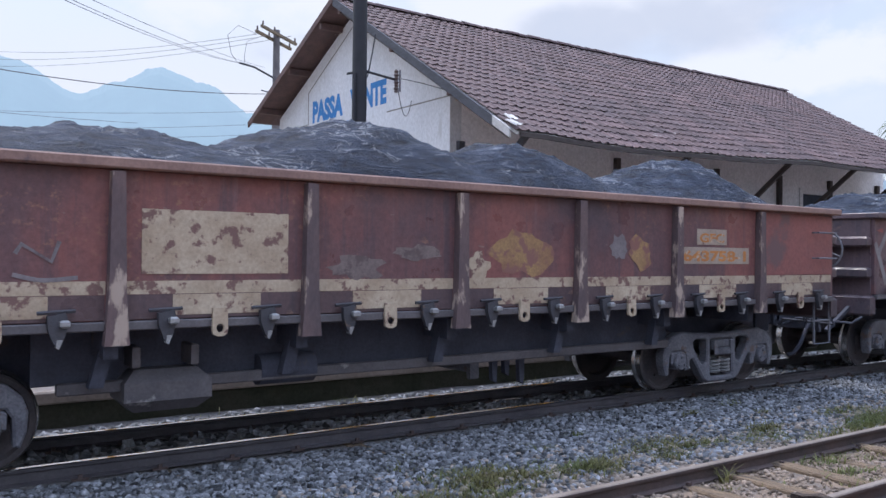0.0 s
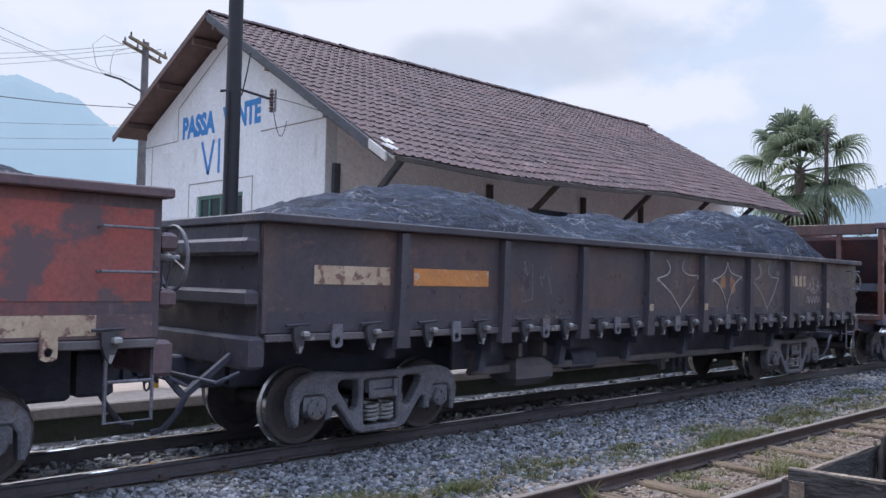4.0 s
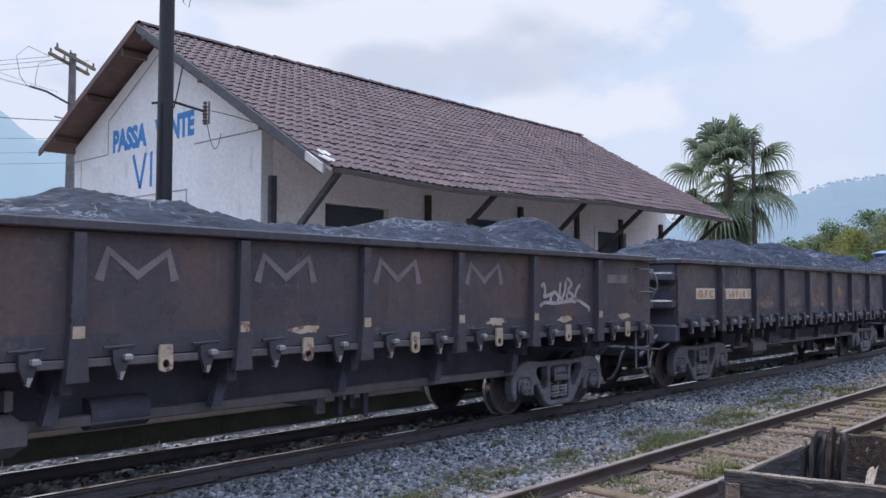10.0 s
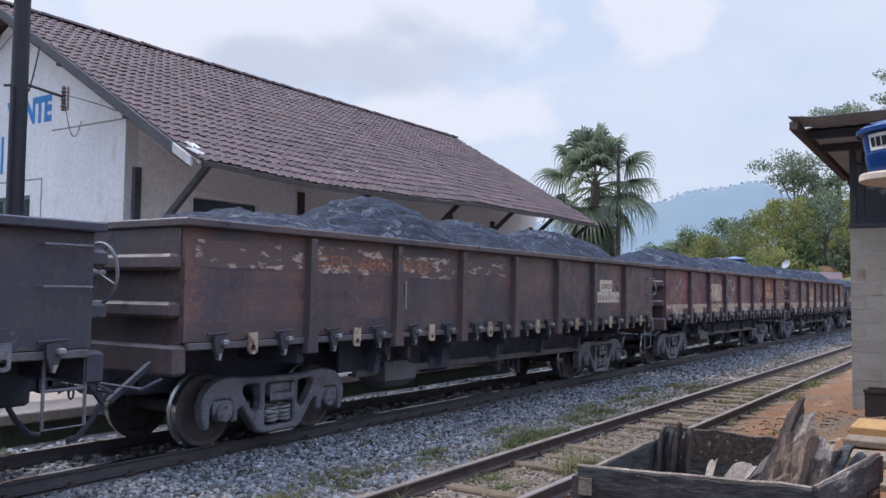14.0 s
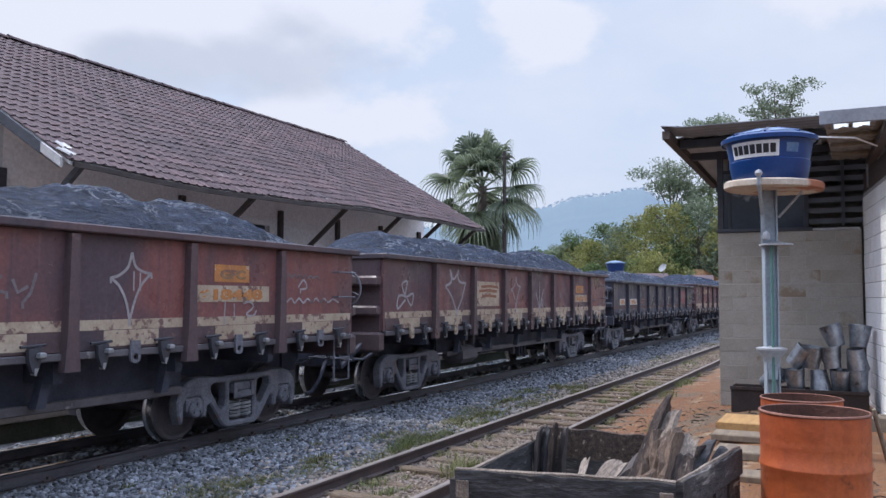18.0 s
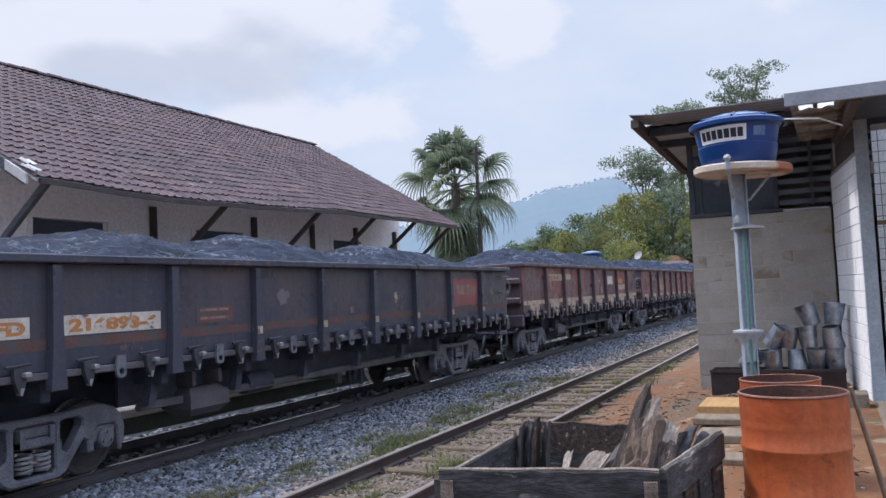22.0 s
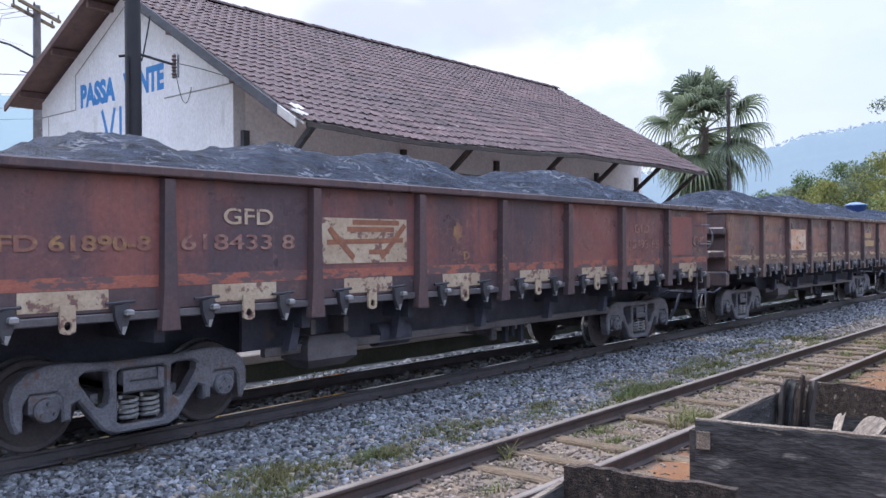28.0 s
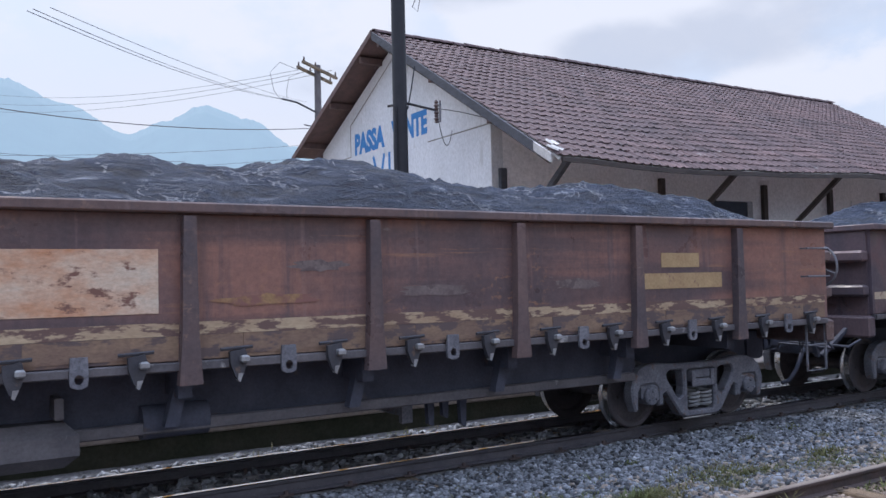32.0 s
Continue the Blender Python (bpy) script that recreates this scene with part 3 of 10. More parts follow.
M["cement_tile"] = mat("pale_fibre_cement", (0.390, 0.338, 0.213), (0.296, 0.259, 0.168), 0.9, scale=1.2, fine=24, bump=0.25, spots=(0.26, 0.25, 0.22), spot_at=0.64)
M["greywall"] = mat("grey_render", (0.30, 0.32, 0.34), (0.24, 0.25, 0.27), 0.9, scale=1, fine=20, bump=0.15)
M["shedframe"] = mat("dark_shed_steel", (0.055, 0.060, 0.078), (0.032, 0.034, 0.044), 0.7, scale=4, fine=30, bump=0.15, spots=(0.10, 0.07, 0.055), spot_at=0.70)
M["shedslat"] = mat("dull_slat_metal", (0.13, 0.14, 0.165), (0.08, 0.085, 0.10), 0.6, scale=3, fine=30, bump=0.1)
M["vergewood"] = mat("weathered_brown_beam", (0.125, 0.095, 0.085), (0.07, 0.055, 0.05), 0.85, scale=4, fine=24, bump=0.3, stretch=(1, 6, 6))
M["linerpale"] = mat("pale_soffit_board", (0.50, 0.51, 0.54), (0.40, 0.41, 0.44), 0.8, scale=2, fine=30, bump=0.1, spots=(0.3, 0.27, 0.24), spot_at=0.72)
M["fibre"] = mat("stained_fibre_cement", (0.34, 0.315, 0.29), (0.21, 0.19, 0.175), 0.9, scale=2.2, fine=30, bump=0.25, spots=(0.12, 0.10, 0.09), spot_at=0.56, spot_scale=2.2)
M["fasciagrey"] = mat("grey_fascia_metal", (0.30, 0.31, 0.34), (0.22, 0.23, 0.255), 0.55, scale=2, fine=30, bump=0.08, spots=(0.16, 0.14, 0.13), spot_at=0.68)
M["shedmortar"] = mat("pale_smeared_mortar", (0.40, 0.375, 0.34), (0.32, 0.30, 0.27), 0.95, fine=50, bump=0.3)
M["wmortar"] = mat("weathered_mortar_groove", (0.42, 0.42, 0.43), (0.30, 0.30, 0.31), 0.95, fine=50, bump=0.4)
M["platformwood"] = mat("pale_platform_wood", (0.62, 0.55, 0.46), (0.48, 0.40, 0.32), 0.8, scale=5, fine=30, bump=0.3, spots=(0.33, 0.13, 0.07), spot_at=0.53, spot_scale=1.6)
M["darkpane"] = mat("dirty_dark_glass", (0.040, 0.045, 0.060), (0.022, 0.025, 0.035), 0.10, scale=1.2, fine=12, bump=0.02, spots=(0.16, 0.16, 0.17), spot_at=0.66, spot_scale=1.2, spec=0.25)
M["leaf"] = mat("green_leaf", (0.145, 0.20, 0.075), (0.075, 0.115, 0.05), 0.6, scale=0.6, fine=9, bump=0, island=0.5, thin=0.5)
M["leafolive"] = mat("olive_leaf", (0.30, 0.295, 0.095), (0.16, 0.185, 0.065), 0.6, scale=0.3, fine=9, bump=0, island=0.35, thin=0.5)
M["leafgrey"] = mat("grey_green_leaf", (0.235, 0.28, 0.19), (0.14, 0.18, 0.115), 0.6, scale=0.5, fine=9, bump=0, island=0.4, thin=0.5)
M["palmleaf"] = mat("palm_leaf", (0.265, 0.31, 0.195), (0.135, 0.17, 0.11), 0.4, scale=0.8, fine=9, bump=0, island=0.4, thin=0.5)
M["bark"] = mat("grey_bark", (0.17, 0.14, 0.12), (0.09, 0.075, 0.065), 0.95, scale=4, fine=20, bump=0.6, stretch=(3, 3, 0.6))
M["grass"] = mat("yard_grass", (0.105, 0.135, 0.042), (0.19, 0.165, 0.070), 0.7, scale=1.2, fine=12, bump=0, island=0.4, thin=0.4)
M["wire"] = mat("black_cable", (0.013, 0.015, 0.022), (0.02, 0.022, 0.03), 0.6, bump=0)
M["aluwire"] = mat("grey_overhead_wire", (0.16, 0.16, 0.17), (0.12, 0.12, 0.13), 0.6, bump=0)
M["moss"] = mat("mossy_dark_stone", (0.075, 0.075, 0.055), (0.04, 0.05, 0.03), 0.95, scale=2.5, fine=20, bump=0.8)
M["ceramic"] = mat("brown_insulator", (0.09, 0.06, 0.055), (0.06, 0.04, 0.04), 0.3, bump=0)
M["glass"] = mat("dark_window_glass", (0.03, 0.05, 0.055), (0.02, 0.03, 0.035), 0.12, bump=0, spec=0.6)
M["greenframe"] = mat("green_window_frame", (0.10, 0.22, 0.19), (0.08, 0.17, 0.15), 0.6, bump=0)
M["carwhite"] = mat("white_car_paint", (0.72, 0.73, 0.75), (0.68, 0.69, 0.71), 0.25, bump=0, spec=0.6)
M["tyre"] = mat("black_tyre", (0.02, 0.02, 0.02), (0.03, 0.03, 0.03), 0.85, bump=0.1)


# ---- mesh helpers ----
class Shape:
    """Collects boxes, tubes and sheets, and turns them into one mesh."""

    def __init__(self):
        self.v, self.f, self.tag = [], [], []

    def add(self, verts, faces, tag=0):
        k = len(self.v)
        self.v += [tuple(p) for p in verts]
        self.f += [tuple(k + i for i in q) for q in faces]
        self.tag += [tag] * len(faces)
        return self

    def box(self, x0, x1, y0, y1, z0, z1, m=None, tag=0):
        v = [Vector((x, y, z)) for z in (z0, z1) for y in (y0, y1) for x in (x0, x1)]
        if m is not None:
            v = [m @ p for p in v]
        return self.add(v, [(0, 2, 3, 1), (4, 5, 7, 6), (0, 1, 5, 4), (2, 6, 7, 3), (0, 4, 6, 2), (1, 3, 7, 5)], tag)

    def cbox(self, x0, x1, y0, y1, z0, z1, c=0.01, m=None, tag=0):
        """A box with its upright and top edges broken."""
        def ring(z, d):
            return [(x0 + d, y0 + d + c * 0), (x1 - d, y0 + d), (x1 - d, y1 - d), (x0 + d, y1 - d)], z
        rings = [ring(z0, c), ring(z0 + c, 0), ring(z1 - c, 0), ring(z1, c)]
        v = [Vector((x, y, z)) for pts, z in rings for x, y in pts]
        if m is not None:
            v = [m @ p for p in v]
        q = [(3, 2, 1, 0), (12, 13, 14, 15)]
        for r in range(3):
            for k in range(4):
                a, b = r * 4 + k, r * 4 + (k + 1) % 4
                q.append((a, b, b + 4, a + 4))
        return self.add(v, q, tag)

    def tube(self, pts, r, n=8, cap=True, tag=0):
        """A round bar along points; r is one radius or one for each point."""
        pts = [Vector(p) for p in pts]
        rs = r if isinstance(r, (list, tuple)) else [r] * len(pts)
        v, side = [], None
        for i, p in enumerate(pts):
            d = (pts[min(i + 1, len(pts) - 1)] - pts[max(i - 1, 0)]).normalized()
            if side is None or abs(side.dot(d)) > 0.95:
                side = d.orthogonal().normalized()
            side = (side - d * side.dot(d)).normalized()
            up = d.cross(side)
            v += [p + (side * math.cos(2 * math.pi * k / n) + up * math.sin(2 * math.pi * k / n)) * rs[i] for k in range(n)]
        q = [(i * n + k, i * n + (k + 1) % n, (i + 1) * n + (k + 1) % n, (i + 1) * n + k) for i in range(len(pts) - 1) for k in range(n)]
        if cap:
            q += [tuple(range(n))[::-1], tuple((len(pts) - 1) * n + k for k in range(n))]
        return self.add(v, q, tag)

    def lathe(self, profile, n=24, axis="z", centre=(0, 0, 0), cap=(False, False), tag=0):
        """Turns a profile of (radius, height) round an axis."""
        c, v = Vector(centre), []
        for r, h in profile:
            for k in range(n):
                a = 2 * math.pi * k / n
                p = (r * math.cos(a), r * math.sin(a), h) if axis == "z" else (r * math.cos(a), h, r * math.sin(a))
                v.append(c + Vector(p))
        q = [(i * n + k, i * n + (k + 1) % n, (i + 1) * n + (k + 1) % n, (i + 1) * n + k) for i in range(len(profile) - 1) for k in range(n)]
        if cap[0]:
            q.append(tuple(range(n))[::-1])
        if cap[1]:
            q.append(tuple((len(profile) - 1) * n + k for k in range(n)))
        return self.add(v, q, tag)

    def prism(self, outline, y0, y1, tag=0):
        """An outline in x and z, given thickness along y."""
        n = len(outline)
        v = [(x, y0, z) for x, z in outline] + [(x, y1, z) for x, z in outline]
        q = [tuple(range(n))[::-1], tuple(range(n, 2 * n))] + [(k, (k + 1) % n, n + (k + 1) % n, n + k) for k in range(n)]
        return self.add(v, q, tag)

    def bar(self, a, b, w, t, y0=None):
        """A flat bar in the x-z plane from a to b, w wide, between two values of y."""
        (x0, z0), (x1, z1) = a, b
        d = math.hypot(x1 - x0, z1 - z0)
        nx, nz = -(z1 - z0) / d * w / 2, (x1 - x0) / d * w / 2
        return self.prism([(x0 + nx, z0 + nz), (x0 - nx, z0 - nz), (x1 - nx, z1 - nz), (x1 + nx, z1 + nz)], *t)

    def mesh(self, name, mats=(), smooth=False):
        me = bpy.data.meshes.new(name)
        me.from_pydata(self.v, [], self.f)
        for m in mats:
            me.materials.append(m)
        if any(self.tag):
            me.polygons.foreach_set("material_index", self.tag)
        bm = bmesh.new()
        bm.from_mesh(me)
        bmesh.ops.recalc_face_normals(bm, faces=bm.faces)
        bm.to_mesh(me)
        bm.free()
        if smooth:
            me.shade_smooth()
            me.set_sharp_from_angle(angle=radians(38))
        return me


def ob_of(name, mesh, material=None, parent=None, m=None, label=""):
    """An object on a mesh that others may share; the material sits on the object."""
    ob = new(name, mesh)
    if material is not None:
        if not mesh.materials:
            mesh.materials.append(material)
        ob.material_slots[0].link = "OBJECT"
        ob.material_slots[0].material = material
    ob.parent = parent
    if m is not None:
        ob.matrix_basis = m
    if label:
        ob["label"] = label
    return ob


def thing(name, label, category, group="", m=None):
    e = new(name)
    e.empty_display_size = 0.2
    if m is not None:
        e.matrix_basis = m
    return tagged(e, label, category, group)


def at(x, y, z, rz=0.0):
    return pose(x, y, z, 0, 0, rz)


def letters(text, size, bold=0.0, squeeze=1.0):
    """A flat mesh of writing in the built-in font, in its own x-y plane."""
    cu = bpy.data.curves.new("writing", "FONT")
    cu.body, cu.size, cu.offset, cu.extrude = text, size, bold, 0.001
    tmp = bpy.data.objects.new("writing", cu)
    me = bpy.data.meshes.new_from_object(tmp)
    bpy.data.objects.remove(tmp)
    for v in me.vertices:
        v.co.x *= squeeze
    me.materials.clear()
    return me


def ribbon(points, w, y=0.0):
    """Flat strokes in the x-z plane that face -y: a list of polylines, each one continuous strip with mitred corners."""
    sh = Shape()
    for step, line in enumerate(points):
        v, n = [], len(line)
        for k, (px, pz) in enumerate(line):
            d = Vector((0.0, 0.0))
            for a, e in ((k - 1, k), (k, k + 1)):
                if a >= 0 and e < n:
                    d += Vector((line[e][0] - line[a][0], line[e][1] - line[a][1])).normalized()
            if d.length < 0.25:
                d = Vector((line[k][0] - line[k - 1][0], line[k][1] - line[k - 1][1]))
            d.normalize()
            ox, oz = -d.y * w / 2, d.x * w / 2
            front = y - 0.0006 - 0.00005 * k - 0.0002 * step
            v += [(px + ox, front, pz + oz), (px - ox, front, pz - oz), (px - ox, y, pz - oz), (px + ox, y, pz + oz)]
        f = [(4 * k + a, 4 * k + (a + 1) % 4, 4 * k + 4 + (a + 1) % 4, 4 * k + 4 + a) for k in range(n - 1) for a in range(4)]
        sh.add(v, f + [(3, 2, 1, 0), (4 * n - 4, 4 * n - 3, 4 * n - 2, 4 * n - 1)])
    return sh


# ---- ground ----
def ground_z(x, y):
    """Height of the ground: a low ballast bank under the main line, earth up to the siding's rails, a yard that rises a little."""
    def ramp_to(a, b, za, zb):
        t = min(1.0, max(0.0, (y - a) / (b - a)))
        t = t * t * (3 - 2 * t)
        return za + (zb - za) * t
    if y < 3.2:
        hi = 0.11 + 0.12 * min(1, max(0, (x - 1.0) / 3.0))
        z = ramp_to(0.7, 3.05, hi, -0.115) if abs(x) < 90 else 0
    elif y < 4.5:
        z = -0.145
    elif y < 6.3:
        z = ramp_to(4.5, 6.3, -0.08, -0.085)
    elif y < 8.6:
        z = -0.085
    else:
        z = ramp_to(8.6, 9.3, -0.085, -0.2) if y < 9.4 else -0.2
    return z + 0.022 * noise.noise((x * 0.7, y * 0.7, 0)) + 0.012 * noise.noise((x * 3, y * 3, 5))


def build_ground():
    xs = [-4000, -1200, -400, -120, -50, -25, -12] + [-6 + 0.3 * k for k in range(140)] + [37 + 1.5 * k for k in range(30)] + [90, 130, 200, 400, 1200, 4000]
    ys = [-4000, -1200, -400, -120, -40, -15, -8, -5] + [-3 + 0.2 * k for k in range(65)] + [10.5, 12, 16, 25, 40, 80, 160, 400, 1200, 4000]
    v = [(x, y, ground_z(x, y)) for y in ys for x in xs]
    n = len(xs)
    f = [(j * n + i, j * n + i + 1, (j + 1) * n + i + 1, (j + 1) * n + i) for j in range(len(ys) - 1) for i in range(n - 1)]
    me = bpy.data.meshes.new("ground")
    me.from_pydata(v, [], f)
    me.shade_smooth()
    m = bpy.data.materials.new("earth_and_gravel")
    m.use_nodes = True
    nd, lk = m.node_tree.nodes, m.node_tree.links
    b = nd["Principled BSDF"]
    b.inputs["Roughness"].default_value = 0.95
    tc, sep = nd.new("ShaderNodeTexCoord"), nd.new("ShaderNodeSeparateXYZ")
    lk.new(tc.outputs["Object"], sep.inputs[0])

    def nz(scale, detail=6):
        t = nd.new("ShaderNodeTexNoise")
        t.inputs["Scale"].default_value, t.inputs["Detail"].default_value = scale, detail
        lk.new(tc.outputs["Object"], t.inputs["Vector"])
        return t.outputs["Fac"]

    def rng(src, a, z):
        r = nd.new("ShaderNodeMapRange")
        r.interpolation_type = "SMOOTHSTEP"
        r.inputs[1].default_value, r.inputs[2].default_value = a, z
        lk.new(src, r.inputs[0])
        return r.outputs[0]

    def mx(fac, a, z):
        x = nd.new("ShaderNodeMix")
        x.data_type = "RGBA"
        lk.new(fac, x.inputs[0])
        for c, s in ((a, 6), (z, 7)):
            if isinstance(c, tuple):
                x.inputs[s].default_value = (*c, 1)
            else:
                lk.new(c, x.inputs[s])
        return x.outputs[2]

    wob = nd.new("ShaderNodeMath")
    wob.operation = "MULTIPLY_ADD"
    wob.inputs[1].default_value = 1.1
    lk.new(nz(1.3), wob.inputs[0])
    lk.new(sep.outputs[1], wob.inputs[2])
    earth = mx(rng(nz(1.6), 0.35, 0.65), (0.158, 0.061, 0.018), (0.180, 0.086, 0.032))
    earth = mx(rng(nz(24), 0.45, 0.7), earth, (0.135, 0.07, 0.04))
    earth = mx(rng(nz(0.9, 9), 0.55, 0.63), earth, (0.115, 0.078, 0.046))
    earth = mx(rng(nz(3.2, 9), 0.60, 0.68), earth, (0.27, 0.20, 0.12))
    earth = mx(rng(nz(9, 9), 0.60, 0.66), earth, (0.075, 0.05, 0.035))
    grey = mx(rng(nz(30), 0.4, 0.65), (0.15, 0.145, 0.145), (0.085, 0.08, 0.08))
    mid = mx(rng(nz(5), 0.4, 0.62), (0.17, 0.125, 0.09), (0.12, 0.10, 0.088))
    col = mx(rng(wob.outputs[0], 3.55, 4.0), earth, mid)
    col = mx(rng(wob.outputs[0], 5.0, 5.5), col, grey)
    far = mx(rng(nz(0.05), 0.4, 0.6), (0.10, 0.11, 0.045), (0.16, 0.13, 0.07))
    col = mx(rng(sep.outputs[1], 9.4, 14), col, far)
    lk.new(col, b.inputs["Base Color"])
    bp = nd.new("ShaderNodeBump")
    bp.inputs["Strength"].default_value, bp.inputs["Distance"].default_value = 0.7, 0.03
    lk.new(nz(38, 8), bp.inputs["Height"])
    lk.new(bp.outputs[0], b.inputs["Normal"])
    me.materials.append(m)
    tagged(new("ground", me), "orange earth yard with grey ballast strip beside the railway", "ground", kind="structure")


build_ground()


# ---- railway tracks ----
MAIN_Y, MAIN_Z = 7.43, 0.06
SIDE_Y, SIDE_Z = 3.83, 0.0


def rail_mesh(length, top):
    """A flat-bottomed rail along x, with its head's upper face apart."""
    prof = [(-0.055, -0.13), (0.055, -0.13), (0.055, -0.118), (0.012, -0.105), (0.010, -0.04), (0.031, -0.03), (0.032, -0.008), (0.024, 0.0), (-0.024, 0.0), (-0.032, -0.008), (-0.031, -0.03), (-0.010, -0.04), (-0.012, -0.105), (-0.055, -0.118)]
    n, sh = len(prof), Shape()
    v = [(x, y, z) for x in (0.0, length) for y, z in prof]
    for k in range(n):
        sh.add([v[k], v[(k + 1) % n], v[n + (k + 1) % n], v[n + k]], [(0, 1, 2, 3)], 1 if k in (6, 7, 8) else 0)
    return sh.mesh("rail", [M["raildark"] if top is M["railtop"] else M["rail"], top])


def build_track(name, yc, z, x0, x1, top, label, sleeper_from, sleeper_to, depth, step):
    track = thing(name, label, "railway track", m=at(0, yc, z))
    track["kind"] = "structure"
    rail = rail_mesh(x1 - x0, top)
    for side in (-0.532, 0.532):
        ob_of("rail", rail, parent=track, m=at(x0, side, 0), label="steel rail with " + ("polished head" if top is M["railtop"] else "dull brown head"))
    kinds = []
    for k in range(5):
        sh = Shape().cbox(-0.07 - 0.006 * k, 0.075 + 0.005 * ((k * 2) % 5), -0.95 - 0.03 * k, 0.98 - 0.02 * k, -0.16, 0, 0.014)
        kinds.append(sh.mesh("sleeper"))
    x = sleeper_from
    k = 0
    while x < sleeper_to:
        r = random.random()
        ob_of("sleeper", kinds[k % 5], M["sleeper"], track, pose(x, (r - 0.5) * 0.1, depth - 0.035 * random.random(), 0, (r - 0.5) * 3, (random.random() - 0.5) * 4))
        x += step * (0.9 + 0.2 * random.random())
        k += 1
    chair = Shape().box(-0.06, 0.06, -0.09, 0.09, -0.135, -0.118).box(-0.015, 0.015, 0.055, 0.085, -0.118, -0.09).box(-0.015, 0.015, -0.085, -0.055, -0.118, -0.09).mesh("tie_plate")
    x = sleeper_from
    while x < min(sleeper_to, 14):
        for side in (-0.532, 0.532):
            ob_of("tie_plate", chair, M["rail"], track, at(x, side, 0))
        x += step
    return track


build_track("main_track", MAIN_Y, MAIN_Z, -40, 160, M["railtop"], "metre-gauge main line with polished rails on grey ballast", -4, 60, -0.135, 0.6)
build_track("siding_track", SIDE_Y, SIDE_Z, -30, 160, M["railold"], "disused siding with rusty rails and weathered sleepers", 1, 55, -0.100, 0.62)


# ---- station freight house ----
RIDGE_Y, RIDGE_Z, EAVE_Y, EAVE_Z = 18.49, 8.02, 11.5, 4.13
BACK_Y, BACK_Z = 23.90, 5.66
ROOF_X0 = 9.55
WALL_X0, WALL_X1, WALL_Y0, WALL_Y1 = 10.2, 27.9, 14.42, 23.45


def roof_end(u):
    """The far edge of the roof: a little further at the ridge (u = 1) than at the eave."""
    return 27.0 + 1.8 * u


def roof_sag(x, u):
    """How far the old roof hangs down, most along the eave between its struts."""
    return (-0.20 * math.exp(-((x - 13.5) / 4.0) ** 2) - 0.08 * math.exp(-((x - 9.55) / 2.5) ** 2) - 0.035 * abs(math.sin((x - 10.3) * 0.72))) * (1 - u) ** 1.3 - 0.03 * math.sin(x * 0.9 + 2 * u) * u * (1 - u)


def roof_point(x, u, lift=0.0):
    return Vector((x, EAVE_Y + (RIDGE_Y - EAVE_Y) * u, EAVE_Z + (RIDGE_Z - EAVE_Z) * u + roof_sag(x, u) + lift))


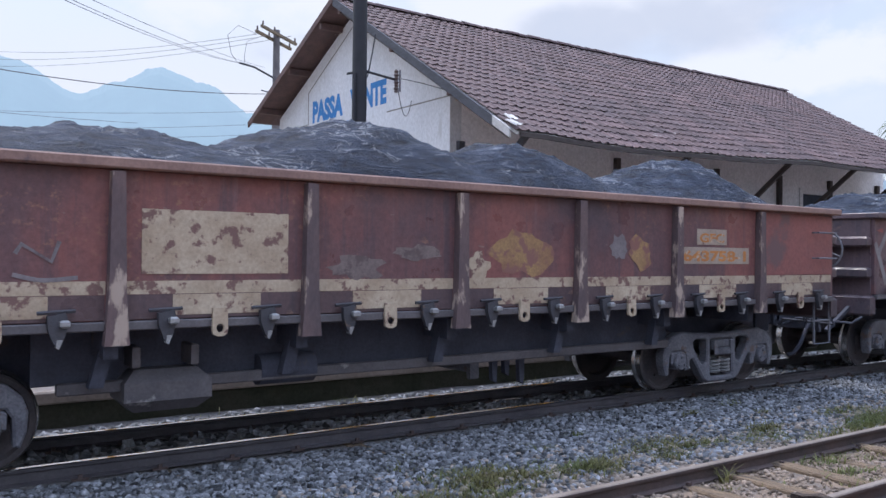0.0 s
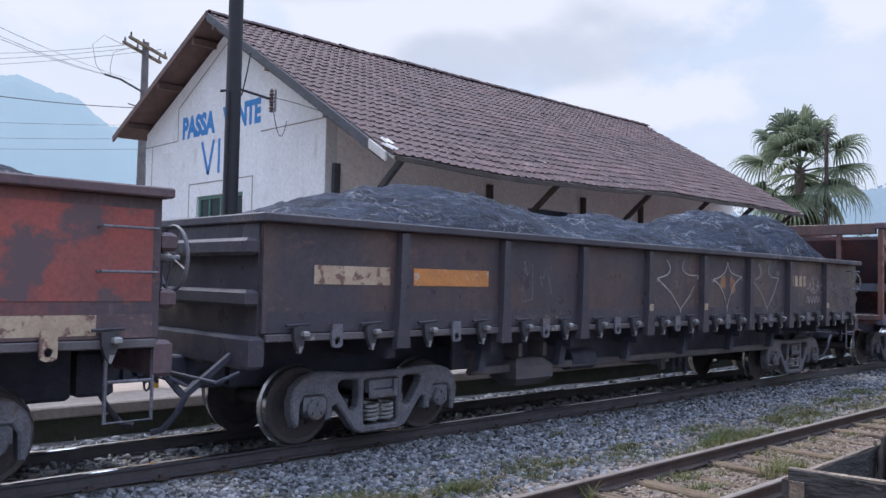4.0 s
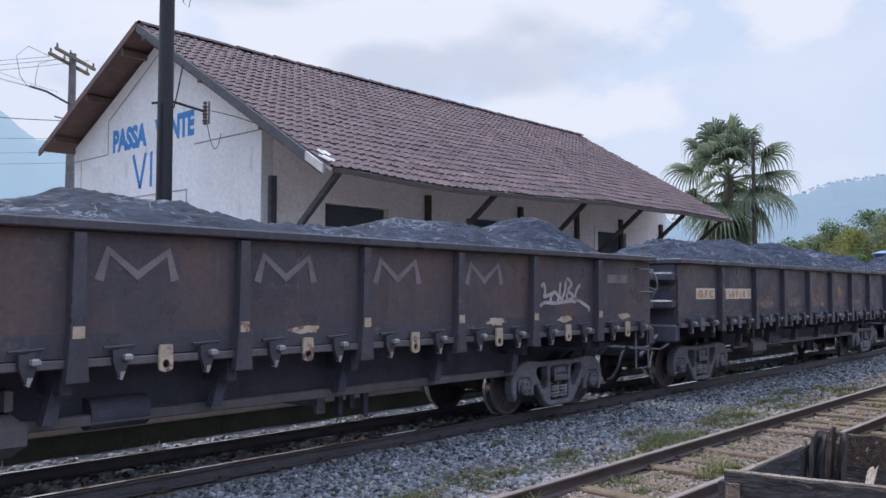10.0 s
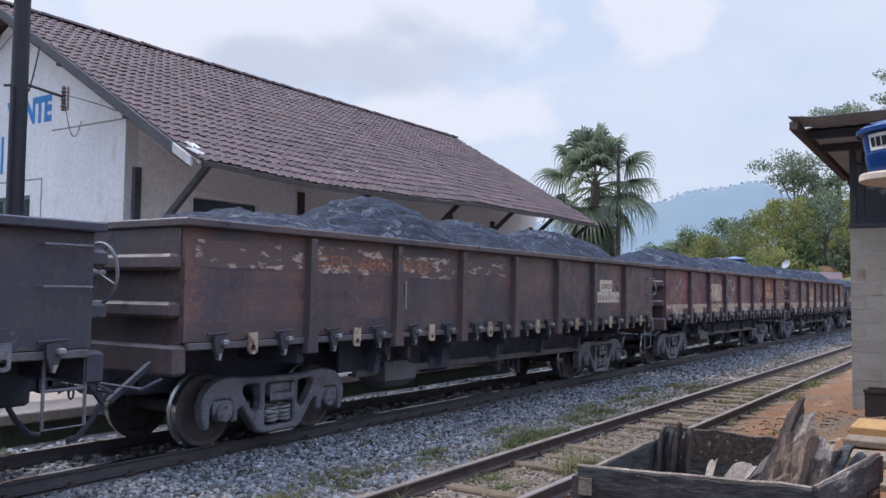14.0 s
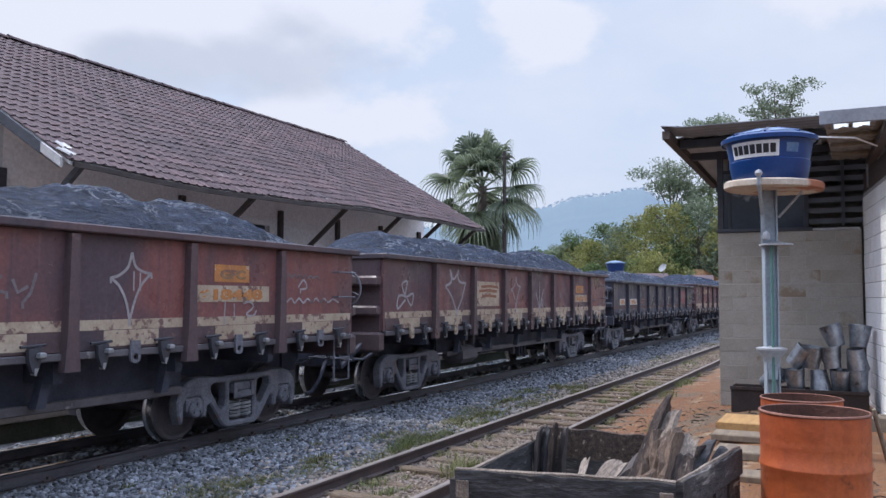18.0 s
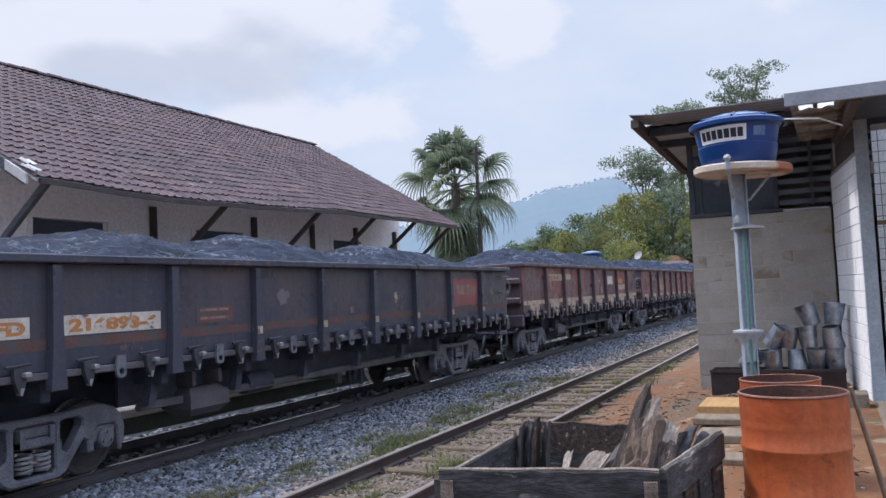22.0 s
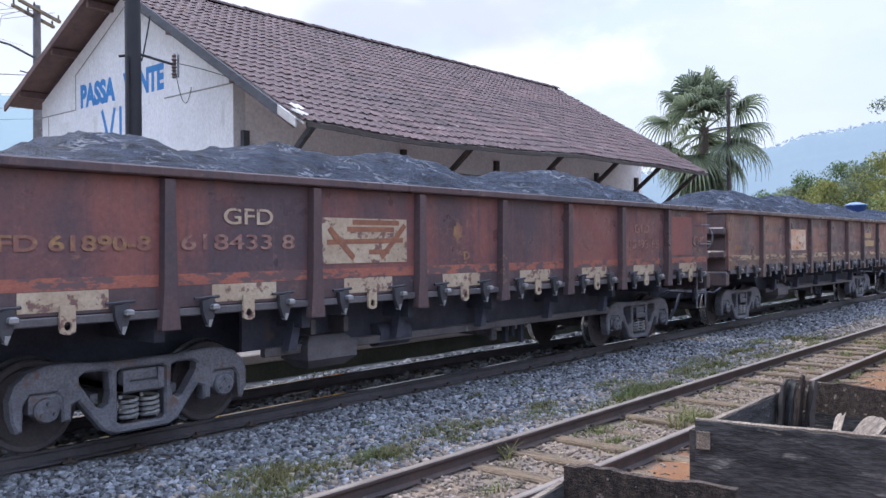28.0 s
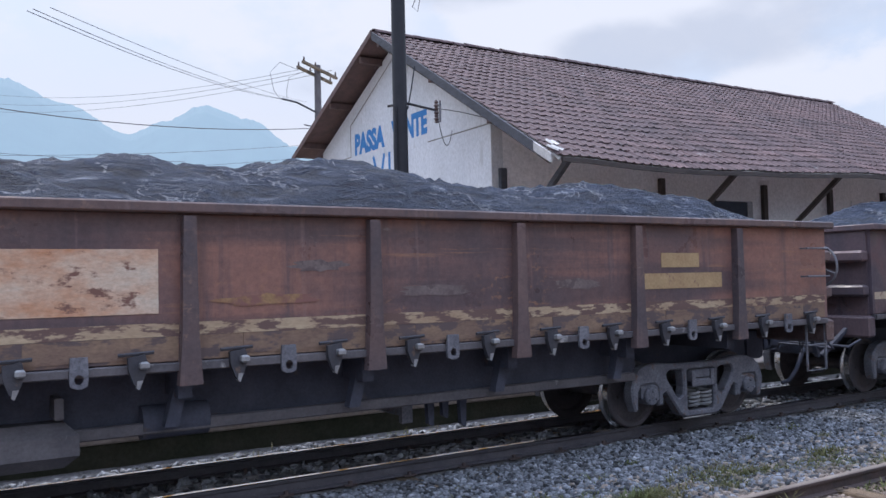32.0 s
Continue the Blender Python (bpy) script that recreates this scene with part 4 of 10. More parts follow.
def build_house():
    house = thing("freight_house", "old white railway freight house with a sagging clay tile roof", "building")
    # walls, with openings cut through
    z0, ztop = -0.2, 5.15
    th = 0.3

    def wall(name, spans, holes, material, along, fixed, thick, top, base=z0, label=""):
        """Panels of wall round rectangular holes (a0, a1, z0, z1)."""
        got = None
        a = spans[0]
        for h0, h1, hz0, hz1 in sorted(holes) + [(spans[1], spans[1], 0, 0)]:
            pieces = [(a, h0, base, top)] + ([(h0, h1, base, hz0), (h0, h1, hz1, top)] if h1 > h0 else [])
            for p0, p1, q0, q1 in pieces:
                if p1 - p0 > 1e-4 and q1 - q0 > 1e-4:
                    box = (p0, p1, fixed, fixed + thick) if along == "x" else (fixed, fixed + thick, p0, p1)
                    got = ob_of(name, Shape().box(*box, q0, q1).mesh(name), material, house, label=label)
            a = h1
        return got

    doors = [(11.9, 13.85, 1.0, 3.65), (16.7, 18.6, 1.0, 3.65), (23.2, 25.0, 1.0, 3.65)]
    wall("side_wall", (WALL_X0 + th, WALL_X1 - th), doors, M["wallcream"], "x", WALL_Y0, th, ztop, label="cream rendered wall under the wide eave")
    wall("back_wall", (WALL_X0 + th, WALL_X1 - th), [], M["wallwhite"], "x", WALL_Y1 - th, th, ztop - 0.15)
    for x in (WALL_X0, WALL_X1 - th):
        wall("gable_wall", (WALL_Y0 + th, WALL_Y1 - th), [(17.75, 20.05, 2.3, 3.70)] if x == WALL_X0 else [], M["wallwhite"], "y", x, th, 5.0, label="white rendered gable wall with faint grey stains")
        ov = [(WALL_Y0 + th, 5.0), (WALL_Y1 - th, 5.0), (WALL_Y1 - th, 5.66), (RIDGE_Y, RIDGE_Z - 0.16), (WALL_Y0 + th, 5.55)]
        v = [(xx, y, z) for xx in (x, x + th) for y, z in ov]
        ob_of("gable_peak", Shape().add(v, [(0, 1, 2, 3, 4), (9, 8, 7, 6, 5)] + [(k, (k + 1) % 5, 5 + (k + 1) % 5, 5 + k) for k in range(5)]).mesh("gable_peak"), M["wallwhite"], house)
        ob_of("corner_pier", Shape().box(x, x + th, WALL_Y0 - 0.004, WALL_Y0 + th, z0, 5.5).mesh("corner_pier"), M["wallwhite"] if x == WALL_X0 else M["wallcream"], house)
    # incised lines on the gable
    seam = Shape()
    seam.box(WALL_X0 - 0.008, WALL_X0, WALL_Y0 + 0.02, 17.0, 5.04, 5.07).box(WALL_X0 - 0.008, WALL_X0, 21.2, WALL_Y1, 5.25, 5.28).box(WALL_X0 - 0.008, WALL_X0, 21.2, 21.23, 5.28, 6.15)
    seam.box(WALL_X0 - 0.008, WALL_X0, 22.75, 22.78, 1.0, 5.25).box(WALL_X0 - 0.008, WALL_X0, 17.3, 20.5, 4.02, 4.05).box(WALL_X0 - 0.008, WALL_X0, 17.3, 17.33, 2.2, 4.02).box(WALL_X0 - 0.008, WALL_X0, 20.47, 20.5, 2.2, 4.02)
    v = [(WALL_X0 - 0.008, 21.2, 6.12), (WALL_X0 - 0.008, 21.23, 6.16), (WALL_X0 - 0.008, 18.6, 7.52), (WALL_X0 - 0.008, 18.6, 7.48)]
    seam.add(v, [(0, 1, 2, 3)])
    ob_of("plaster_seam", seam.mesh("plaster_seam"), M["mortar"], house, label="thin grey seams and moulding round the window")
    # gable window
    win = ob_of("window", Shape().box(WALL_X0 + 0.1, WALL_X0 + 0.13, 17.83, 19.97, 2.38, 3.62).mesh("pane"), M["glass"], house, label="green-framed window in the gable")
    fr = Shape()
    for y0, y1, za, zb in ((17.75, 20.05, 3.62, 3.70), (17.75, 20.05, 2.3, 2.38), (17.75, 17.83, 2.38, 3.62), (19.97, 20.05, 2.38, 3.62), (18.87, 18.93, 2.38, 3.62), (18.3, 18.34, 2.38, 3.62), (19.46, 19.5, 2.38, 3.62)):
        fr.box(WALL_X0 + 0.06, WALL_X0 + 0.16, y0, y1, za, zb)
    ob_of("window_frame", fr.mesh("window_frame"), M["greenframe"], win)
    # cargo doors: a panel coloured as the shade inside, and a frame
    for k, (a, b, za, zb) in enumerate(doors):
        d = ob_of("cargo_door", Shape().cbox(a, b, WALL_Y0 + 0.14, WALL_Y0 + 0.2, za, zb if k else zb - 0.02, 0.004).mesh("door_leaf"), M["doorway_shade"], house, label="freight doorway filled with a panel coloured as shade")
        s = Shape().box(a - 0.16, a, WALL_Y0 - 0.03, WALL_Y0 + 0.02, za, zb + 0.16).box(b, b + 0.16, WALL_Y0 - 0.03, WALL_Y0 + 0.02, za, zb + 0.16).box(a, b, WALL_Y0 - 0.03, WALL_Y0 + 0.02, zb, zb + 0.16)
        ob_of("door_surround", s.mesh("door_surround"), M["wallcream"], d)
    # roof: boarding, tiles, ridge, verge boards, struts
    nx, nu = 40, 10
    v, q = [], []
    for j in range(nu + 1):
        u = j / nu
        for i in range(nx + 1):
            v.append(roof_point(ROOF_X0 + 0.05 + (roof_end(u) - ROOF_X0 - 0.1) * i / nx, u, -0.05))
    k0 = len(v)
    v += [p - Vector((0, 0, 0.06)) for p in v]
    for j in range(nu):
        for i in range(nx):
            a = j * (nx + 1) + i
            q += [(a, a + 1, a + nx + 2, a + nx + 1), (k0 + a, k0 + a + nx + 1, k0 + a + nx + 2, k0 + a + 1)]
    for i in range(nx):
        q.append((i, k0 + i, k0 + i + 1, i + 1))
    for j in range(nu):
        for e in (0, nx):
            a = j * (nx + 1) + e
            q.append((a, a + nx + 1, k0 + a + nx + 1, k0 + a))
    # unseen deck underside kept pale to bounce light onto the wall below
    ob_of("roof_deck", Shape().add(v, q).mesh("roof_deck"), M["limed_and_bounce"], house)
    back = [Vector((x, y, z)) for x in (ROOF_X0 + 0.05, 28.7) for y, z in ((RIDGE_Y, RIDGE_Z + 0.05), (BACK_Y, BACK_Z), (BACK_Y, BACK_Z - 0.06), (RIDGE_Y, RIDGE_Z - 0.01))]
    ob_of("back_roof", Shape().add(back, [(0, 1, 5, 4), (3, 7, 6, 2), (1, 2, 6, 5), (0, 3, 2, 1), (4, 5, 6, 7)]).mesh("back_roof"), M["tile"], house, label="rear roof slope of clay tiles")
    # verge boards on the gable: the front one follows the sagging tiles, its lower end limewashed
    def verge(points, deep, name, material, label, x=ROOF_X0):
        v = [(xx, p.y, p.z + dz) for p in points for xx, dz in ((x - 0.05, -0.05 - deep), (x - 0.05, -0.05), (x, -0.05), (x, -0.05 - deep))]
        n = len(points)
        f = [(4 * k + a, 4 * k + (a + 1) % 4, 4 * k + 4 + (a + 1) % 4, 4 * k + 4 + a) for k in range(n - 1) for a in range(4)]
        ob_of(name, Shape().add(v, f + [(0, 1, 2, 3), (4 * n - 1, 4 * n - 2, 4 * n - 3, 4 * n - 4)]).mesh(name), material, house, label=label)

    verge([roof_point(ROOF_X0, 0.085 + 0.915 * k / 12, 0.04 * (0.085 + 0.915 * k / 12)) for k in range(13)], 0.20, "verge_board", M["board"], "weathered grey verge board")
    verge([roof_point(ROOF_X0, 0.015 + 0.07 * k / 3) for k in range(4)], 0.17, "verge_end", M["limed_and_bounce"], "limewashed lower end of the verge board")
    verge([roof_point(ROOF_X0 + 0.10, 0.05 + 0.93 * k / 8, -0.16) for k in range(9)], 0.12, "verge_rafter", M["darkwood"], "dark rafter behind the verge board", ROOF_X0 + 0.16)
    ridge_top = Vector((ROOF_X0, RIDGE_Y + 0.03, RIDGE_Z + 0.10))
    verge([ridge_top.lerp(Vector((ROOF_X0, BACK_Y, BACK_Z)), k / 4) for k in range(5)], 0.16, "verge_board", M["beam"], "brown verge board")
    # purlins under the verge
    for u in (0.30, 0.62, 0.97):
        p = roof_point(ROOF_X0, u, -0.24)
        ob_of("purlin", Shape().box(0, 0.75, -0.06, 0.06, -0.08, 0.08).mesh("purlin"), M["beam"], house, at(ROOF_X0 + 0.02, p.y, p.z))
    for u in (0.15, 0.5, 0.85):
        ob_of("purlin", Shape().box(0, 0.75, -0.06, 0.06, -0.08, 0.08).mesh("purlin"), M["beam"], house, at(ROOF_X0 + 0.02, BACK_Y + (RIDGE_Y - BACK_Y) * u, BACK_Z + (RIDGE_Z - BACK_Z) * u - 0.17))
    soffit = [Vector((x, y, z)) for x in (ROOF_X0 + 0.02, WALL_X0) for y, z in ((BACK_Y - 0.05, BACK_Z - 0.075), (RIDGE_Y, RIDGE_Z - 0.025))]
    ob_of("soffit", Shape().add(soffit, [(0, 1, 3, 2)]).mesh("soffit"), M["beam"], house, label="reddish brown boards under the verge")
    # eave beam and struts
    ob_of("eave_board", Shape().add([roof_point(ROOF_X0 + 0.1 + 17.2 * i / 30, -0.006, dz) + Vector((0, dy, 0)) for i in range(31) for dy, dz in ((-0.01, -0.035), (-0.01, -0.12), (0.03, -0.12), (0.03, -0.035))], [(4 * i + k, 4 * i + (k + 1) % 4, 4 * i + 4 + (k + 1) % 4, 4 * i + 4 + k) for i in range(30) for k in range(4)]).mesh("eave_board"), M["darkwood"], house)
    for x in (10.45, 15.2, 19.05, 21.95, 24.6, 27.4):
        top = roof_point(min(x, 26.6), 0.06, -0.18)
        strut = ob_of("strut", Shape().tube([(x, WALL_Y0 - 0.05, 2.25), (x - 0.2, top.y, top.z)], 0.075, 4).mesh("strut"), M["darkwood"] if x > 12 else M["board"], house, label="diagonal timber strut under the eave")
        ob_of("wall_post", Shape().box(x - 0.075, x + 0.075, WALL_Y0 - 0.11, WALL_Y0 - 0.003, 2.0, 4.1).mesh("wall_post"), M["darkwood"] if x > 12 else M["board"], strut)
    # the name on the gable
    for text, y0, y1 in (("PASSA", 20.95, 19.19), ("VI", 18.82, 18.24), ("NTE", 18.08, 17.02)):
        me = letters(text, 0.75, 0.042, 1.0)
        a, b = min(v.co.x for v in me.vertices), max(v.co.x for v in me.vertices)
        for v in me.vertices:
            v.co.x = (v.co.x - a) * (y0 - y1) / (b - a)
        ob_of("station_name", me, M["blue"], house, Matrix.Translation((WALL_X0 - 0.004, y0, 5.31)) @ pose(0, 0, 0, 90, 0, -90), "station name PASSA VINTE in blue letters")
    mark = Shape()
    for pts in ([(0, 0.86), (0.36, 0), (0.62, 0.86)], [(0.9, 0.86), (0.9, 0)]):
        for (a, za), (b, zb) in zip(pts, pts[1:]):
            mark.bar((a, za), (b, zb), 0.11, (-0.002, 0.002))
    ob_of("blue_mark", mark.mesh("blue_mark"), M["blue"], house, Matrix.Translation((WALL_X0 - 0.004, 19.85, 4.24)) @ pose(0, 0, 0, 0, 0, -90), "blue painted strokes below the name")
    return house


HOUSE = build_house()


# ---- the train ----
TRAIN = [(0, 0.00), (1, 5.31), (2, 10.60), (3, 15.89), (4, 21.19), (5, 26.50), (6, 31.82), (7, 37.16), (8, 42.51), (9, 47.87), (10, 53.22), (11, 58.56), (12, 63.88), (13, 69.18), (14, 74.45), (15, 79.68), (16, 84.87), (17, 90.03), (18, 95.16), (19, 100.25), (20, 105.31), (21, 110.35), (22, 115.35), (23, 120.33), (24, 125.28), (25, 130.19), (26, 135.06), (27, 139.87), (28, 144.62), (29, 149.30), (30, 153.92), (31, 158.49), (32, 163.04)]

RIM_Z, HALF_W = 2.24, 1.34
MESH = {}


def shared(key, make):
    if key not in MESH:
        MESH[key] = make()
    return MESH[key]


def plate_with_holes(name, outline, holes, y0, y1, material, bevel=0.012):
    """A cast plate in x and z with openings through it and rounded edges."""
    bm = bmesh.new()
    edges = []
    for loop in [outline] + holes:
        vs = [bm.verts.new((x, y0, z)) for x, z in loop]
        edges += [bm.edges.new((vs[k], vs[(k + 1) % len(vs)])) for k in range(len(vs))]
    bmesh.ops.triangle_fill(bm, use_beauty=True, use_dissolve=False, edges=edges)
    ex = bmesh.ops.extrude_face_region(bm, geom=list(bm.faces))
    bmesh.ops.translate(bm, verts=[v for v in ex["geom"] if isinstance(v, bmesh.types.BMVert)], vec=(0, y1 - y0, 0))
    bmesh.ops.recalc_face_normals(bm, faces=bm.faces)
    sharp = [e for e in bm.edges if len(e.link_faces) == 2 and e.calc_face_angle() > 0.9 and abs(e.verts[0].co.y - e.verts[1].co.y) < 1e-5]
    bmesh.ops.bevel(bm, geom=sharp, offset=bevel, segments=1, affect="EDGES")
    me = bpy.data.meshes.new(name)
    bm.to_mesh(me)
    bm.free()
    me.materials.append(material)
    return me


def side_frame_mesh():
    """A cast bogie side frame: arched top, two windows, spring opening and pedestal jaws."""
    half = [(0.0, 0.715), (0.36, 0.72), (0.60, 0.745), (0.78, 0.745), (0.93, 0.70), (1.03, 0.61), (1.07, 0.50), (1.06, 0.36), (1.02, 0.25), (0.975, 0.26), (0.965, 0.46), (0.92, 0.53), (0.72, 0.53), (0.68, 0.48), (0.675, 0.29), (0.60, 0.29), (0.595, 0.41), (0.545, 0.43), (0.34, 0.165), (0.25, 0.12)]
    out = half + [(-x, z) for x, z in half[:0:-1]]
    win = [(0.285, 0.635), (0.33, 0.655), (0.49, 0.655), (0.535, 0.625), (0.53, 0.565), (0.39, 0.365), (0.345, 0.345), (0.295, 0.375), (0.275, 0.46)]
    mid = [(-0.19, 0.19), (0.19, 0.19), (0.215, 0.22), (0.215, 0.625), (0.19, 0.645), (-0.19, 0.645), (-0.215, 0.625), (-0.215, 0.22)]
    return plate_with_holes("side_frame", out, [win, [(-x, z) for x, z in win[::-1]], mid], -0.07, 0.07, M["steel"], 0.018)


def spring_mesh():
    sh = Shape()
    pts = [(0.07 * math.cos(a), 0.07 * math.sin(a), 0.215 + 0.19 * a / (2 * math.pi * 4.5)) for a in [2 * math.pi * 4.5 * k / 50 for k in range(51)]]
    sh.tube(pts, 0.017, 5)
    return sh.mesh("spring", [M["bare"]], True)


def wheelset_mesh():
    """Axle and two flanged wheels, about the axle's centre."""
    sh = Shape()
    for s in (-1, 1):
        prof = [(0.08, 0.62), (0.12, 0.625), (0.14, 0.585), (0.295, 0.565), (0.318, 0.60), (0.353, 0.60), (0.368, 0.585)]
        sh.lathe([(r, s * y) for r, y in prof], 36, "y", tag=0)
        sh.lathe([(0.368, s * 0.585), (0.371, s * 0.505), (0.397, s * 0.49), (0.397, s * 0.475)], 36, "y", tag=1)
        sh.lathe([(0.397, s * 0.475), (0.318, s * 0.475), (0.295, s * 0.53), (0.14, s * 0.54), (0.085, s * 0.47)], 36, "y", tag=0)
        for k in range(3):
            a = 2.1 * k
            sh.tube([(0.2 * math.cos(a), s * 0.575, 0.2 * math.sin(a)), (0.2 * math.cos(a), s * 0.6, 0.2 * math.sin(a))], 0.02, 6)
    sh.tube([(0, -0.78, 0), (0, 0.78, 0)], 0.075, 10)
    return sh.mesh("wheelset", [M["wheel"], M["tread"]], True)


def axle_box_mesh():
    sh = Shape().cbox(-0.13, 0.13, -0.07, 0.09, -0.04, 0.13, 0.03)
    sh.lathe([(0.098, 0.05), (0.098, -0.10), (0.085, -0.115), (0.03, -0.118)], 16, "y", cap=(False, True))
    for k in range(3):
        a = math.pi / 2 + 2 * math.pi * k / 3
        sh.tube([(0.055 * math.cos(a), -0.112, 0.055 * math.sin(a)), (0.055 * math.cos(a), -0.135, 0.055 * math.sin(a))], 0.016, 6)
    return sh.mesh("axle_box", [M["steel"]])


def bolster_mesh():
    sh = Shape().cbox(-0.185, 0.185, -0.90, 0.90, 0.41, 0.50, 0.02).cbox(-0.15, 0.15, -0.88, 0.88, 0.50, 0.60, 0.02).cbox(-0.185, -0.13, -0.905, 0.905, 0.42, 0.60, 0.01).cbox(0.13, 0.185, -0.905, 0.905, 0.42, 0.60, 0.01)
    sh.lathe([(0.2, 0.60), (0.2, 0.64)], 16, cap=(False, True)).box(-0.72, 0.72, -0.05, 0.05, 0.3, 0.36)
    for s in (-1, 1):
        sh.box(s * 0.36 - 0.03, s * 0.36 + 0.03, -0.75, 0.75, 0.34, 0.42)
    return sh.mesh("bogie", [M["steel"]])


SPIN = []


def add_bogie(wagon, x, cast="steel"):
    b = ob_of("bogie", shared("bolster", bolster_mesh), M[cast], wagon, at(x, 0, 0), "three-piece freight bogie of grimy cast steel")
    for s in (-1, 1):
        ob_of("side_frame", shared("side_frame", side_frame_mesh), M[cast], b, at(0, s * 0.80, -0.035))
        for dx in (-0.095, 0.095):
            ob_of("spring", shared("spring", spring_mesh), M["bare"], b, at(dx, s * 0.82, -0.03))
        for dx in (-0.80, 0.80):
            ob_of("axle_box", shared("axle_box", axle_box_mesh), M[cast], b, pose(dx, s * 0.79, 0.368, 0, 0, 0 if s < 0 else 180))
    for dx in (-0.80, 0.80):
        w = ob_of("wheelset", shared("wheelset", wheelset_mesh), None, b, at(dx, 0, 0.368))
        SPIN.append((w, dx))
    return b


def coupler_mesh():
    sh = Shape().cbox(-0.42, 0.10, -0.09, 0.09, 0.66, 0.86, 0.02).cbox(-0.06, 0.25, -0.25, 0.25, 0.56, 0.95, 0.03)
    sh.cbox(-0.60, -0.40, -0.14, 0.12, 0.66, 0.90, 0.04).cbox(-0.68, -0.55, -0.14, -0.02, 0.64, 0.92, 0.03)
    return sh.mesh("coupler", [M["under"]])


def hose_mesh():
    pts = [(0.05, -0.3, 0.72), (-0.12, -0.32, 0.60), (-0.25, -0.3, 0.36), (-0.36, -0.26, 0.22), (-0.45, -0.22, 0.20)]
    return Shape().tube(pts, 0.028, 8).mesh("brake_hose", [M["under"]], True)


def brake_wheel_mesh():
    sh = Shape()
    ring = [(0, 0.26 * math.cos(2 * math.pi * k / 24), 0.26 * math.sin(2 * math.pi * k / 24)) for k in range(25)]
    sh.tube(ring, 0.016, 6, False)
    for k in range(4):
        a = math.pi / 2 * k + 0.4
        sh.tube([(0, 0, 0), (0, 0.26 * math.cos(a), 0.26 * math.sin(a))], 0.012, 5)
    sh.tube([(-0.12, 0, 0), (0.05, 0, 0)], 0.03, 8)
    return sh.mesh("brake_wheel", [M["under"]], True)


def chain_mesh():
    """Ten hanging links, turned by turns."""
    sh = Shape()
    for k in range(10):
        pts = [(0.10 + 0.025 * math.cos(a) * (k % 2), -0.78 + 0.025 * math.cos(a) * (1 - k % 2), 1.38 - 0.075 * k + 0.05 * math.sin(a)) for a in [math.pi * j / 4 for j in range(9)]]
        sh.tube(pts, 0.010, 5, False)
    return sh.mesh("chain")


def step_mesh():
    sh = Shape().tube([(0, 0, 1.12), (0, 0, 0.50), (0.36, 0, 0.50), (0.36, 0, 1.12)], 0.016, 6)
    sh.tube([(0, 0, 0.80), (0.36, 0, 0.80)], 0.014, 6)
    return sh.mesh("step", [M["steel"]], True)


def latch_mesh():
    """A hooked door lock with its bare steel block."""
    sh = Shape().prism([(-0.06, 1.17), (0.055, 1.19), (0.075, 1.12), (0.05, 1.03), (0.015, 0.945), (-0.02, 0.985), (-0.055, 1.08)], -0.075, -0.03)
    sh.cbox(0.010, 0.075, -0.125, -0.075, 1.09, 1.142, 0.012, tag=1)
    sh.tube([(-0.12, -0.045, 1.19), (0.12, -0.045, 1.20)], 0.014, 6)
    sh.prism([(-0.005, 0.957), (0.014, 0.946), (0.040, 1.01), (0.0, 1.01)], -0.079, -0.026, tag=1)
    return sh.mesh("door_latch", [M["latchdark"], M["bare"]])


def tab_mesh():
    """A hanging hinge plate with a hole near its lower end."""
    sh, n = Shape(), 12
    outer, inner = [], []
    for k in range(n):
        a = 2 * math.pi * k / n + math.pi / n
        c, s = math.cos(a), math.sin(a)
        inner.append((0.03 * c, 1.045 + 0.034 * s))
        outer.append((0.060 * max(-1, min(1, c * 1.3)), 1.045 + (0.065 * s if s < 0 else 0.15 * min(1, s * 1.6))))
    for y in (-0.06, -0.035):
        k0 = len(sh.v)
        sh.add([(x, y, z) for x, z in outer + inner], [(k, (k + 1) % n, n + (k + 1) % n, n + k) for k in range(n)])
    return sh.add([(x, y, z) for y in (-0.06, -0.035) for x, z in outer], [(k, (k + 1) % n, n + (k + 1) % n, n + k) for k in range(n)]).mesh("hinge_tab", [M["cream"]])


def rib_mesh(rim):
    sh = Shape()
    sh.prism([(-0.045, rim - 0.08), (0.045, rim - 0.08), (0.06, 1.3), (0.085, 0.95), (-0.085, 0.95), (-0.06, 1.3)], -0.085, 0.0)
    return sh.mesh("rib", [M["red"]])


RIBS = {8: (0, 1.66, 3.21, 4.70, 6.20, 7.69, 9.17, 10.70, 12.37), 9: (0, 1.54, 3.01, 4.41, 5.84, 7.26, 8.67, 10.07, 11.55, 13.09)}


class Bays:
    """Places along a wagon counted in bays: 2.5 * bays is the middle of the third."""

    def __init__(self, count):
        self.at = RIBS[count]

    def __rmul__(self, u):
        k = min(max(int(u), 0), len(self.at) - 2)
        return self.at[k] + (u - k) * (self.at[k + 1] - self.at[k])


